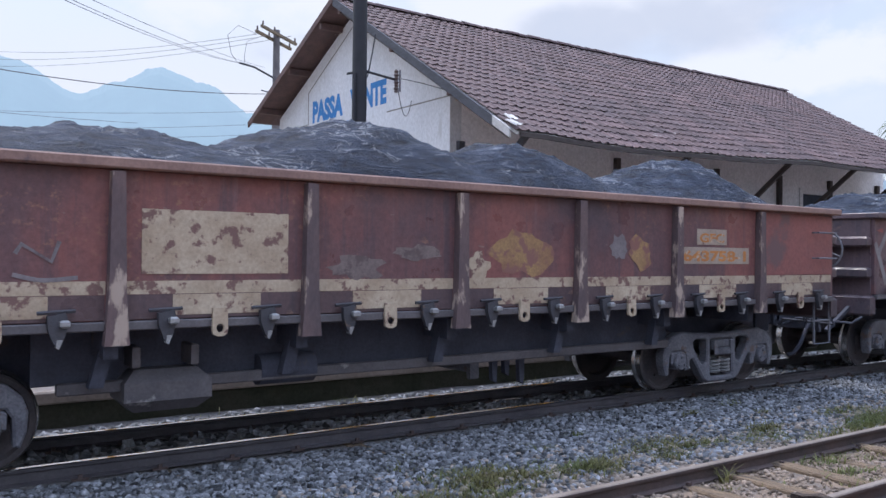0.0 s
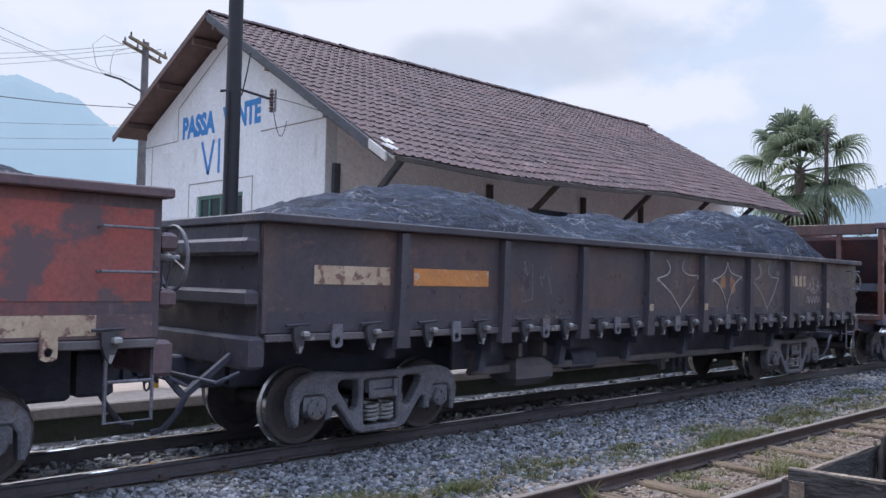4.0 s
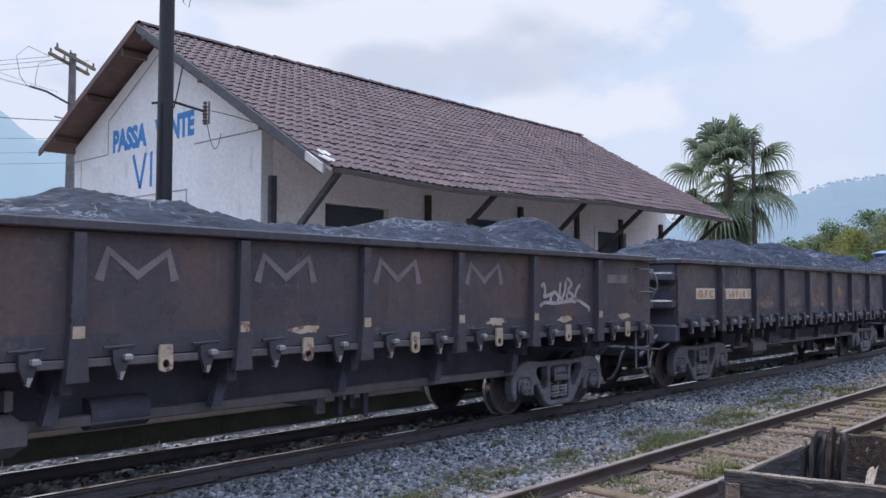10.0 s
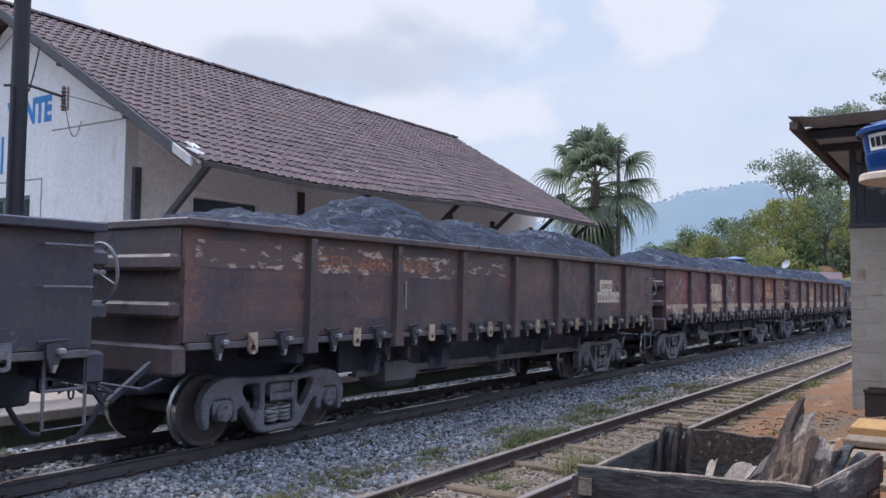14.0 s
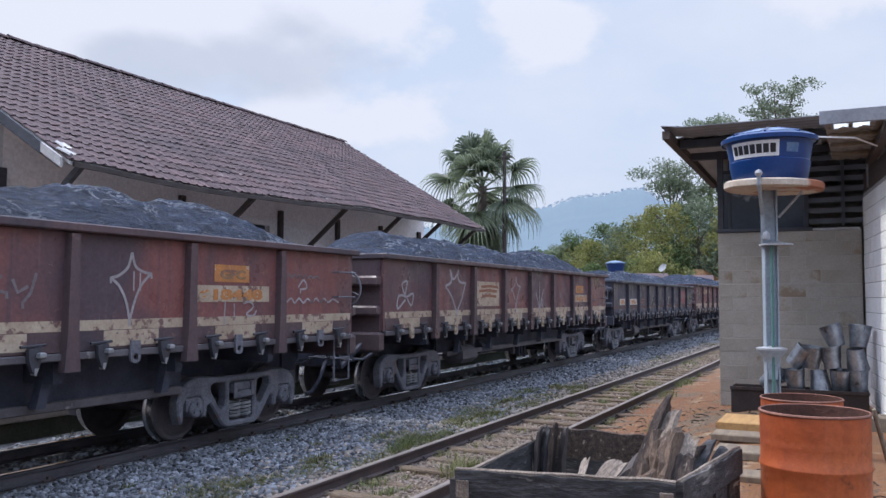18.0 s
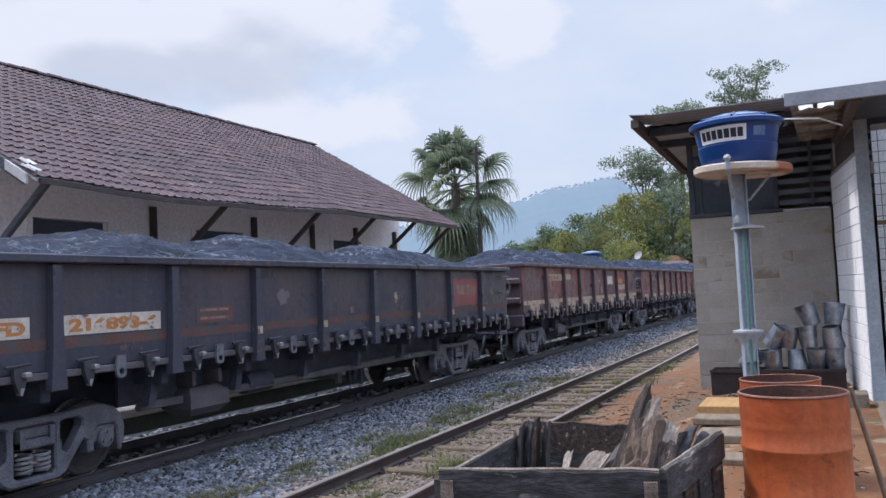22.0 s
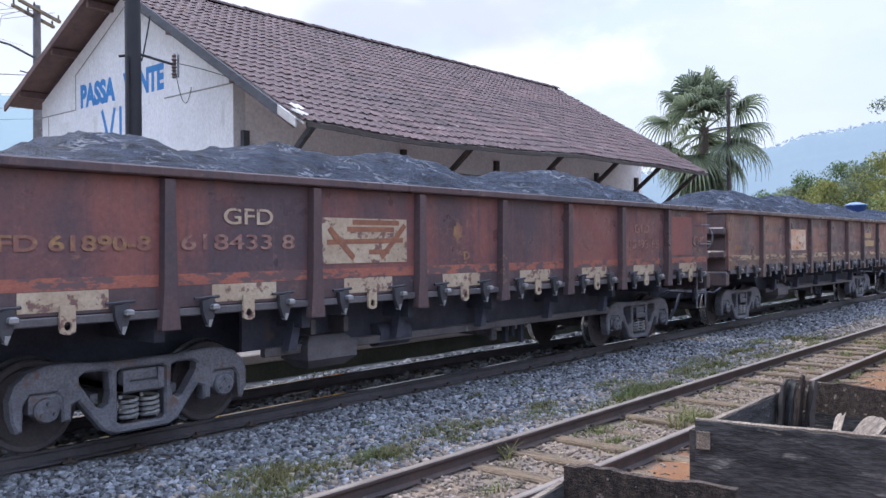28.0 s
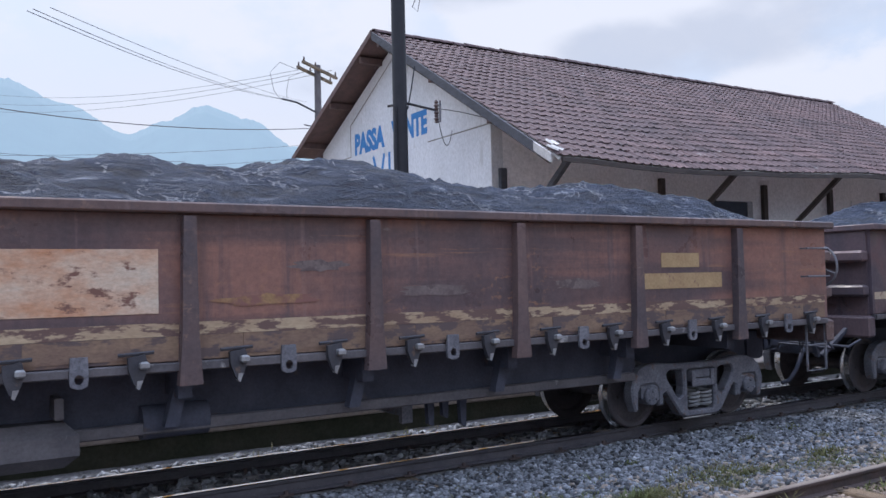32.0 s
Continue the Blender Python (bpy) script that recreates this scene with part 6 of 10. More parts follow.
    curve([(4.74, 1.86), (5.00, 1.90), (5.24, 1.84), (5.48, 1.62), (5.50, 1.44)], 0.06, "palepink", 2)
    curve([(4.76, 1.36), (4.90, 1.62), (5.12, 1.64), (5.26, 1.46), (5.22, 1.22)], 0.05, "palepink", 3)
    curve([(3.42, 1.54), (3.58, 1.64), (3.74, 1.58), (3.60, 1.50), (3.44, 1.56)], 0.04, "palepink", 4)
    curve([(4.90, 1.30), (5.02, 1.50), (5.12, 1.40), (5.06, 1.22)], 0.045, "palepink", 5)
    curve([(7.40, 1.32), (7.50, 1.60), (7.66, 1.88), (7.98, 1.84), (8.10, 1.50), (8.04, 1.28)], 0.03, "faint", 6)
    return w


WAGONS = []            # (thing, x at the start)


def gondola(x0, bays, rim, paint, label, tabs, stripe, seed, base, humps):
    L = RIBS[bays][-1]
    w = make_gondola(L, bays, rim, M[paint], label, tabs, stripe)
    WAGONS.append((w, x0))
    WAGONS.append((make_load(L, rim, seed, base, humps), x0))
    return w, Bays(bays)


RED8, DARK9 = 2.25, 2.13


def tag(w, x, z, sx, sz, strokes, width=0.026, label="white sprayed tag stroke", paint="chalk"):
    """A sprayed tag: smooth strokes in a unit cell, every one with a run of paint at its foot."""
    for k, s in enumerate(strokes):
        pts = [(x + sx * u, z + sz * v) for u, v in s]
        foot = min(pts, key=lambda p: p[1])
        ln = smooth_line(pts, 5) if len(pts) > 3 else pts
        lines = [ln + [(foot[0] + 0.004, foot[1] - 0.05)] if foot == pts[-1] else ln]
        ob_of("graffiti_stroke", ribbon(lines, width).mesh("graffiti_stroke"), M[paint], w, at(0, -HALF_W + 0.0855 - 0.0001 * k, 0), label)


def blot(w, x, z, rx, rz, paint, seed, label="faded smear of spray paint"):
    """A thin smear with an uneven edge."""
    rng, n, pts = random.Random(seed), 20, []
    for k in range(n):
        r = rng.uniform(0.6, 1.08)
        pts.append((x + rx * r * math.cos(2 * math.pi * k / n), z + rz * r * math.sin(2 * math.pi * k / n)))
    sh = Shape().add([(x, -0.002, z)] + [(px, -0.002, pz) for px, pz in pts], [(0, 1 + k, 1 + (k + 1) % n) for k in range(n)])
    ob_of("paint_smear", sh.mesh("paint_smear"), M[paint], w, at(0, -HALF_W + 0.0885 - 0.0003 * (seed % 8), 0), label)


def rib_marks(w, b, bays, paint="cream"):
    """Small pale squares of paint on the feet of the ribs."""
    for k in bays:
        ob_of("rib_mark", shared("ribmark", lambda: Shape().box(-0.045, 0.045, -0.003, 0, 1.27, 1.36).mesh("rib_mark")), M[paint], w, at(k * b, -HALF_W + 0.0045, 0), "small pale square of paint on a rib")


CROWN = (((0.0, 0.5), (0.02, 0.38), (0.1, 0.2), (0.12, 0.18)), ((0.02, 0.5), (0.12, 0.75), (0.22, 1.0)), ((0.22, 1.0), (0.28, 0.8), (0.38, 0.68), (0.48, 0.64)), ((0.46, 0.66), (0.52, 0.86), (0.54, 0.68), (0.6, 0.88)),
         ((0.02, 0.5), (0.12, 0.6), (0.24, 0.56), (0.36, 0.48), (0.5, 0.52)), ((0.5, 0.5), (0.36, 0.34), (0.24, 0.14), (0.16, 0.0)), ((0.16, 0.0), (0.15, 0.24), (0.1, 0.48)), ((0.1, 0.48), (0.06, 0.26), (-0.04, 0.36)),
         ((0.78, 0.98), (0.74, 0.5), (0.68, 0.06)), ((0.7, 0.34), (0.78, 0.6), (0.8, 0.38), (0.86, 0.52), (0.98, 0.6)))
KITE = (((0.02, 0.72), (0.12, 0.86), (0.2, 1.0)), ((0.2, 1.0), (0.24, 0.78), (0.3, 0.7)), ((0.3, 0.7), (0.22, 0.42), (0.16, 0.0)), ((0.02, 0.72), (0.12, 0.44), (0.14, 0.2)), ((0.5, 1.0), (0.46, 0.5), (0.4, 0.0)),
        ((0.22, 0.34), (0.3, 0.4), (0.34, 0.56), (0.42, 0.26)), ((0.42, 0.26), (0.52, 0.56), (0.52, 0.36), (0.6, 0.56), (0.76, 0.6)), ((0.58, 0.2), (0.66, 0.36), (0.72, 0.26), (0.6, 0.18), (0.72, 0.2)))
STAR = (((0.5, 1.0), (0.42, 0.78), (0.24, 0.66), (0.08, 0.62)), ((0.5, 1.0), (0.58, 0.80), (0.76, 0.72), (0.92, 0.70)), ((0.08, 0.62), (0.26, 0.50), (0.40, 0.28), (0.48, 0.0)), ((0.92, 0.70), (0.72, 0.54), (0.58, 0.30), (0.48, 0.0)))
HORNS = (((0.24, 1.0), (0.32, 0.84), (0.26, 0.70), (0.04, 0.62)), ((0.64, 1.0), (0.60, 0.84), (0.72, 0.72), (0.98, 0.70)), ((0.04, 0.62), (0.34, 0.34), (0.56, 0.0)), ((0.98, 0.70), (0.80, 0.32), (0.56, 0.0)))
FISHHOOK = (((0.34, 1.0), (0.24, 0.62)), ((0.34, 1.0), (0.48, 0.93), (0.62, 0.94)), ((0.50, 0.80), (0.56, 0.62), (0.70, 0.62), (0.92, 0.74)), ((0.92, 0.74), (0.62, 0.36), (0.40, 0.0)), ((0.06, 0.34), (0.22, 0.36), (0.32, 0.22), (0.40, 0.0)))
TRIDENT = (((0.5, 1.0), (0.48, 0.5), (0.46, 0.0)), ((0.1, 0.62), (0.26, 0.40), (0.44, 0.06)), ((0.92, 0.78), (0.70, 0.46), (0.50, 0.08)), ((0.72, 0.42), (0.82, 0.30), (0.70, 0.14), (0.66, 0.30), (0.78, 0.40)))
SCARECROW = (((0.0, 0.92), (0.06, 0.62)), ((0.0, 0.92), (0.22, 0.84), (0.42, 0.74), (0.50, 0.84), (0.60, 0.74), (0.76, 0.58), (0.92, 0.50)), ((0.98, 0.86), (0.88, 0.74), (0.92, 0.50)), ((0.50, 0.92), (0.48, 0.66), (0.52, 0.42), (0.47, 0.0)))
CURSIVE = (((0.02, 0.72), (0.08, 0.80), (0.10, 0.56), (0.08, 0.42), (0.16, 0.46), (0.24, 0.52)), ((0.24, 0.52), (0.20, 0.30), (0.30, 0.22), (0.36, 0.40), (0.28, 0.56), (0.24, 0.48)), ((0.40, 0.86), (0.38, 0.50), (0.42, 0.34), (0.48, 0.60), (0.50, 0.84)), ((0.50, 0.84), (0.54, 0.96), (0.62, 0.80), (0.54, 0.60), (0.66, 0.44), (0.54, 0.30), (0.52, 0.52)),
           ((0.80, 0.80), (0.72, 0.62), (0.70, 0.36), (0.80, 0.26), (0.98, 0.06)), ((0.0, 0.14), (0.10, 0.24), (0.28, 0.22), (0.60, 0.28), (0.70, 0.24)))
SCRIBBLE = (((0.02, 0.56), (0.12, 0.62), (0.20, 0.80), (0.22, 0.52), (0.34, 0.60), (0.46, 0.54)), ((0.30, 1.0), (0.38, 0.70), (0.34, 0.46), (0.52, 0.50), (0.66, 0.86), (0.62, 0.50)), ((0.50, 0.70), (0.70, 0.66), (0.92, 0.78), (0.98, 0.60), (0.80, 0.48), (0.72, 0.62)),
            ((0.0, 0.14), (0.08, 0.34), (0.14, 0.10), (0.22, 0.34), (0.30, 0.10), (0.38, 0.32), (0.46, 0.10), (0.54, 0.34), (0.62, 0.12), (0.70, 0.32), (0.78, 0.12), (0.88, 0.28), (1.0, 0.10)))

w, b = gondola(-1.73, 8, RED8, "red", "rust-red ore gondola with worn cream stripe and panels", True, 2, 1, 0.34, ((3.4, 0.40, 1.2, 0.9), (5.7, 0.70, 1.4, 1.2), (7.6, 0.66, 0.9, 1.0), (10.5, 0.66, 1.0, 1.2)))
# tan rim: worn paint with the sky light on its edge painted in
for piece in w.children:
    if piece.name.startswith("top_rim"):
        piece.material_slots[0].material = M["tanrim"]
    elif piece.name.startswith("rib"):
        piece.material_slots[0].material = M["wornrib"]
mark_plate(w, 2.12 * b, 2.88 * b, 1.45, 1.92, M["cream"])
mark_plate(w, 6.25 * b, 6.60 * b, 1.76, 1.94, M["dimcream"])
mark_plate(w, 6.06 * b, 6.88 * b, 1.54, 1.73, M["dimcream"])
mark_plate(w, 7.06 * b, 7.97 * b, 1.41, 2.17, M["redwash"], "red_patch", "cleaner red paint in the end bay")
mark_text(w, "643758-1", 6.09 * b, 6.84 * b, 1.575, 0.16, M["orange"], 0.006)
mark_text(w, "GFC", 6.28 * b, 6.57 * b, 1.79, 0.14, M["orange"], 0.004)
for k, (x, z, rx, rz, key) in enumerate(((4.5, 1.64, 0.42, 0.24, "mustard"), (3.3, 1.50, 0.30, 0.12, "faint"), (4.15, 1.50, 0.14, 0.16, "cream"), (5.4, 1.72, 0.14, 0.16, "greyspray"), (5.62, 1.66, 0.22, 0.20, "mustard"), (3.7, 1.62, 0.26, 0.08, "faint"))):
    blot(w, x * b, z, rx, rz, key, k)
for k, (x, z, s) in enumerate(((0.3, 1.5, 0.5), (1.15, 1.45, 0.6), (1.55, 1.5, 0.5))):
    scrawl(w, x * b, z, s, k + 2, M["greyspray"], 0.05)

w, b = gondola(11.67, 8, RED8, "dull_red", "sooty red ore gondola covered with white graffiti", True, 1, 2, 0.30, ((2.0, 0.50, 1.4, 1.4), (6.0, 0.58, 1.4, 1.2), (8.0, 0.55, 1.0, 1.4), (10.0, 0.53, 0.9, 1.6)))
mark_plate(w, 2.1 * b, 2.85 * b, 1.52, 1.98, M["peeling"])
tag(w, 2.22 * b, 1.38, 0.42, 0.50, (((0.2, 1.0), (0.45, 0.5), (0.7, 0.0)),), 0.075, "broad grey sprayed stroke", "greyspray")
mark_plate(w, 6.27 * b, 6.68 * b, 1.79, 1.99, M["white"])
mark_plate(w, 6.06 * b, 6.86 * b, 1.51, 1.73, M["white"])
mark_text(w, "GFD", 6.32 * b, 6.62 * b, 1.825, 0.15, M["brownink"], 0.001)
mark_text(w, "606551 1", 6.10 * b, 6.76 * b, 1.55, 0.17, M["brownink"], 0.001)
mark_plate(w, 7.25 * b, 7.95 * b, 1.40, 2.10, M["redpatch"], "red_patch", "fresh red paint in the end bay")
mark_plate(w, 5.28 * b, 5.72 * b, 1.66, 2.00, M["redpatch"], "red_patch", "faded square of red paint")
mark_plate(w, 3.40 * b, 3.52 * b, 1.50, 1.64, M["redpatch"], "red_patch", "small faded red patch")
mark_plate(w, 3.74 * b, 3.82 * b, 1.48, 1.62, M["redpatch"], "red_patch", "small faded red patch")
for k, (x, z, rx, rz, key) in enumerate(((3.24, 1.56, 0.13, 0.12, "white"), (4.36, 1.40, 0.17, 0.10, "redpatch"), (4.56, 1.44, 0.14, 0.10, "cream"), (4.76, 1.42, 0.13, 0.09, "cream"), (5.80, 1.46, 0.11, 0.14, "greyspray"), (7.12, 1.52, 0.10, 0.16, "cream"), (4.42, 1.78, 0.09, 0.09, "mustard"))):
    blot(w, x * b, z, rx, rz, key, 10 + k)
tag(w, 3.12 * b, 1.34, 0.95, 0.66, SCARECROW, 0.075, "broad grey sprayed figure stroke", "greyspray")
tag(w, 4.10 * b, 1.24, 1.28, 0.84, CROWN)
tag(w, 5.06 * b, 1.22, 1.20, 0.82, KITE)
tag(w, 5.0 * b - 0.12, 1.24, 0.3, 0.4, (((0.4, 1.0), (0.42, 0.5), (0.38, 0.0)), ((0.0, 0.36), (0.5, 0.38), (0.95, 0.36))), 0.02, "stroke of a small sprayed cross")
for k, (x, z, rx, rz, key) in enumerate(((1.46, 1.68, 0.66, 0.30, "redpatch"), (1.62, 1.86, 0.50, 0.20, "redpatch"), (0.42, 2.02, 0.62, 0.10, "redpatch"), (0.40, 1.47, 0.40, 0.16, "redpatch"), (0.74, 1.58, 0.26, 0.06, "mustard"), (0.30, 1.58, 0.20, 0.06, "faint"))):
    blot(w, x * b, z, rx, rz, key, 140 + k, "faded smear of old paint")
mark_plate(w, 1.22 * b, 1.50 * b, 1.30, 1.45, M["greyspray"], "paint_patch", "square of pale grey primer", layer=1)
V_AND_M = (((0.02, 0.78), (0.19, 0.0)), ((0.19, 0.0), (0.45, 1.0)), ((0.45, 1.0), (0.43, 0.48)), ((0.43, 0.48), (0.54, 0.78)), ((0.54, 0.78), (0.57, 0.48)), ((0.22, 1.02), (0.08, 0.60)))
tag(w, 0, 1.30, 1.0 * b, 0.70, V_AND_M, 0.085, "broad grey sprayed letter stroke", "spraypale")
tag(w, 1.0 * b, 1.52, 2.0 * b - 1.0 * b, 0.50, (((0.13, 1.0), (0.29, 0.05)), ((0.13, 1.0), (0.57, 0.84)), ((0.37, 0.0), (0.57, 0.54)), ((0.33, 0.62), (0.38, 0.42), (0.42, 0.56), (0.46, 0.44), (0.49, 0.66))), 0.05, "grey sprayed letter stroke", "spraypale")

w, b = gondola(24.91, 9, DARK9, "darkbrown", "soot-dark ore gondola with sprayed heart outlines", False, 0, 3, 0.40, ((3.0, 0.60, 1.6, 1.6), (6.5, 0.50, 1.0, 1.0), (9.55, 0.84, 1.5, 0.9), (11.2, 0.90, 0.9, 1.6)))
mark_plate(w, 0.35 * b, 0.92 * b, 1.55, 1.72, M["cream"])
mark_plate(w, 1.12 * b, 1.85 * b, 1.55, 1.72, M["orange"])
tag(w, 4.15 * b, 1.28, 1.15, 0.68, HORNS, 0.02)
tag(w, 5.18 * b, 1.28, 1.05, 0.70, STAR, 0.02)
tag(w, 6.10 * b, 1.28, 0.95, 0.70, HORNS, 0.02)
blot(w, 5.45 * b, 1.68, 0.10, 0.12, "mustard", 3)
blot(w, 5.66 * b, 1.64, 0.12, 0.14, "mustard", 4)
blot(w, 6.75 * b, 1.84, 0.07, 0.06, "greyspray", 5)
for k in range(4):
    mark_plate(w, (7.10 + 0.11 * k) * b, (7.17 + 0.11 * k) * b, 1.64, 1.82, M["cream"], "paint_patch", "pale strip of an old notice")
tag(w, 7.52 * b, 1.30, 0.75, 0.52, SCRIBBLE, 0.018)
tag(w, 8.12 * b, 1.36, 1.0, 0.46, SCRIBBLE, 0.018, "faint sprayed scribble", "greyspray")
scrawl(w, 2.2 * b, 1.5, 0.5, 1, M["greyspray"], 0.03)
rib_marks(w, b, (4, 5, 8))

WAGONS.append((make_hopper(), 39.24))

w, b = gondola(51.52, 9, DARK9, "darkbrown", "soot-dark ore gondola with cream number panels", True, 0, 4, 0.24, ((2.4, 0.36, 0.6, 1.1), (5.1, 0.44, 0.9, 1.2), (9.5, 0.47, 1.4, 1.1), (11.6, 0.62, 0.9, 1.0)))
mark_plate(w, 0.32 * b, 0.86 * b, 1.46, 1.66, M["cream"])
mark_plate(w, 1.03 * b, 1.94 * b, 1.46, 1.66, M["cream"])
mark_text(w, "GFC", 0.42 * b, 0.78 * b, 1.50, 0.18, M["brownink"], 0.01)
mark_text(w, "216834-1E", 1.05 * b, 1.92 * b, 1.49, 0.18, M["brownink"], 0.01)
for k in range(4):
    x = (3.16 + k) * b
    ob_of("faded_logo", ribbon([[(x - 0.05, 1.70), (x + 0.02, 1.93), (x + 0.26, 1.74), (x + 0.52, 1.93), (x + 0.58, 1.70)]], 0.075).mesh("faded_logo"), M["greyspray"], w, at(0, -HALF_W + 0.0855, 0), "faded grey chevron shapes")
xx = 0.06 * b
ob_of("graffiti", ribbon([[(xx + 0.1 * k, 1.95), (xx + 0.04 + 0.1 * k, 1.55 + 0.04 * (k % 3)), (xx + 0.09 + 0.1 * k, 1.6)] for k in range(6)], 0.025).mesh("graffiti"), M["chalk"], w, at(0, -HALF_W + 0.0825, 0), "row of dripping white spray strokes")
tag(w, 0.58 * b, 1.78, 0.22, 0.14, (((0.2, 0.8), (0.3, 1.0), (0.3, 0.0)), ((0.7, 0.5), (0.5, 0.8), (0.8, 0.9), (0.6, 0.5), (0.5, 0.1), (0.9, 0.1), (0.7, 0.5))), 0.02)
tag(w, 1.2 * b, 1.72, 0.40, 0.24, (((0.0, 0.6), (0.5, 0.7), (0.9, 0.6)), ((0.2, 0.0), (0.4, 1.0), (0.6, 0.0)), ((0.65, 0.1), (0.7, 1.0), (0.95, 0.1), (0.95, 1.0))), 0.02)
tag(w, 1.10 * b, 1.26, 0.75, 0.18, SCRIBBLE, 0.015, "faint dripping scribble", "greyspray")
tag(w, 7.12 * b, 1.38, 1.15, 0.42, CURSIVE, 0.045)
mark_plate(w, 8.2 * b, 8.55 * b, 1.74, 1.86, M["greyspray"], "paint_patch", "faded grey stencil patch")
for k in range(9):
    if k % 2 == 0 or k > 5:
        blot(w, (k + 0.5) * b, 1.27, 0.20, 0.05, "cream", 40 + k, "pale rubbed paint above a hinge")
rib_marks(w, b, range(1, 9))

w, b = gondola(65.49, 9, DARK9, "dark", "soot-dark ore gondola with yellowed number panels", False, 0, 5, 0.34, ((2.0, 0.50, 1.0, 1.0), (4.4, 0.63, 1.4, 1.0), (7.0, 0.66, 0.9, 1.4), (9.5, 0.56, 1.1, 1.1), (11.8, 0.56, 0.8, 1.0)))
mark_plate(w, 0.42 * b, 0.88 * b, 1.50, 1.68, M["white"])
mark_plate(w, 1.06 * b, 1.92 * b, 1.50, 1.68, M["white"])
mark_text(w, "G F C", 0.47 * b, 0.84 * b, 1.53, 0.16, M["orange"], 0.007)
mark_text(w, "2 1 6 9 1 8  5", 1.13 * b, 1.88 * b, 1.53, 0.16, M["orange"], 0.007)
for k, x in enumerate((2.17, 3.2, 4.10, 5.14, 6.16)):
    faded = "palepink" if k in (0, 2) else "faint"
    blot(w, (x + 0.26) * b, 1.40, 0.34, 0.10, "faint", 150 + k, "rubbed smear under a tag")
    tag(w, x * b, 1.27, 0.84, 0.36, SCRIBBLE, 0.013, "thin sprayed scribble", faded)
    tag(w, x * b + 0.06, 1.40, 0.66, 0.24, tuple(tuple((1 - u, v) for u, v in line) for line in SCRIBBLE), 0.010, "thin sprayed scribble", faded)
blot(w, 5.50 * b, 1.62, 0.16, 0.14, "mustard", 6)
blot(w, 4.66 * b, 1.36, 0.06, 0.06, "cream", 7)
mark_plate(w, 7.12 * b, 7.35 * b, 1.62, 1.78, M["greyspray"], "paint_patch", "faded grey stencil patch")

w, b = gondola(79.47, 8, RED8, "sootbrown", "rust-brown ore gondola with a white number stencil", True, 0, 6, 0.34, ((4.2, 0.72, 1.2, 1.2), (6.5, 0.60, 0.9, 1.0), (9.5, 0.62, 1.5, 2.0)))
mark_plate(w, 6.24 * b, 6.62 * b, 1.66, 1.88, M["white"])
mark_plate(w, 6.08 * b, 6.86 * b, 1.46, 1.655, M["white"])
mark_text(w, "GFD", 6.28 * b, 6.58 * b, 1.72, 0.12, M["brownink"])
mark_text(w, "6 0 6 0 5 9 - 3", 6.12 * b, 6.80 * b, 1.50, 0.14, M["brownink"], 0.002)
mark_text(w, "GFD-6060", 1.06 * b, 1.96 * b, 1.86, 0.21, M["brownink"], 0.003)
mark_text(w, "59-56", 2.06 * b, 2.50 * b, 1.86, 0.21, M["brownink"], 0.003)
for x0, x1, z0, z1 in ((1.05, 1.95, 1.80, 2.10), (2.05, 2.95, 1.79, 2.06), (3.06, 3.94, 1.86, 2.04), (0.08, 0.94, 1.82, 2.08)):
    mark_plate(w, x0 * b, x1 * b, z0, z1, M["flaky"], "paint_patch", "band of flaked cream paint")
blot(w, 3.42 * b, 1.90, 0.16, 0.05, "redpatch", 52, "small red remnant of paint")
blot(w, 5.62 * b, 1.88, 0.20, 0.12, "redpatch", 53, "small red remnant of paint")
tag(w, 2.12 * b, 1.45, 0.1, 0.30, (((0.5, 1.0), (0.5, 0.0)),), 0.02)
blot(w, 5.5 * b, 1.86, 0.16, 0.10, "faint", 9)

w, b = gondola(92.69, 8, RED8, "red", "rust-red ore gondola with cream stripe and spray tags", False, 2, 7, 0.42, ((3.0, 0.55, 1.5, 1.4), (6.1, 0.50, 1.2, 1.1), (8.8, 0.53, 1.1, 0.9), (10.3, 0.54, 0.9, 1.5)))
mark_plate(w, 2.12 * b, 2.85 * b, 1.48, 1.92, M["cream"])
mark_plate(w, 6.26 * b, 6.64 * b, 1.78, 1.97, M["orange"])
mark_text(w, "GFC", 6.32 * b, 6.60 * b, 1.82, 0.13, M["mustard"], 0.008)
mark_plate(w, 6.05 * b, 6.88 * b, 1.56, 1.74, M["cream"])
mark_text(w, "618448", 6.10 * b, 6.80 * b, 1.59, 0.15, M["orange"], 0.008)
tag(w, 3.12 * b, 1.36, 1.05, 0.70, FISHHOOK, 0.05)
tag(w, 4.30 * b, 1.38, 0.2, 0.72, (((0.6, 1.0), (0.5, 0.5), (0.4, 0.0)),), 0.03)
tag(w, 4.46 * b, 1.56, 0.5, 0.28, (((0.0, 1.0), (0.05, 0.4), (0.1, 0.0)), ((0.05, 0.4), (0.3, 0.8)), ((0.05, 0.4), (0.4, 0.3)), ((0.5, 0.7), (0.6, 0.3), (0.8, 0.5)), ((0.95, 0.9), (0.85, 0.3), (0.7, 0.0))), 0.03, "broad pale sprayed letters", "greyspray")
blot(w, 4.24 * b, 1.72, 0.09, 0.10, "mustard", 2)
tag(w, 5.28 * b, 1.38, 0.60, 0.66, STAR, 0.028)
tag(w, 5.34 * b + 0.18, 1.72, 0.2, 0.14, (((0.3, 1.0), (0.3, 0.0)), ((0.7, 0.9), (0.7, 0.0))), 0.018)
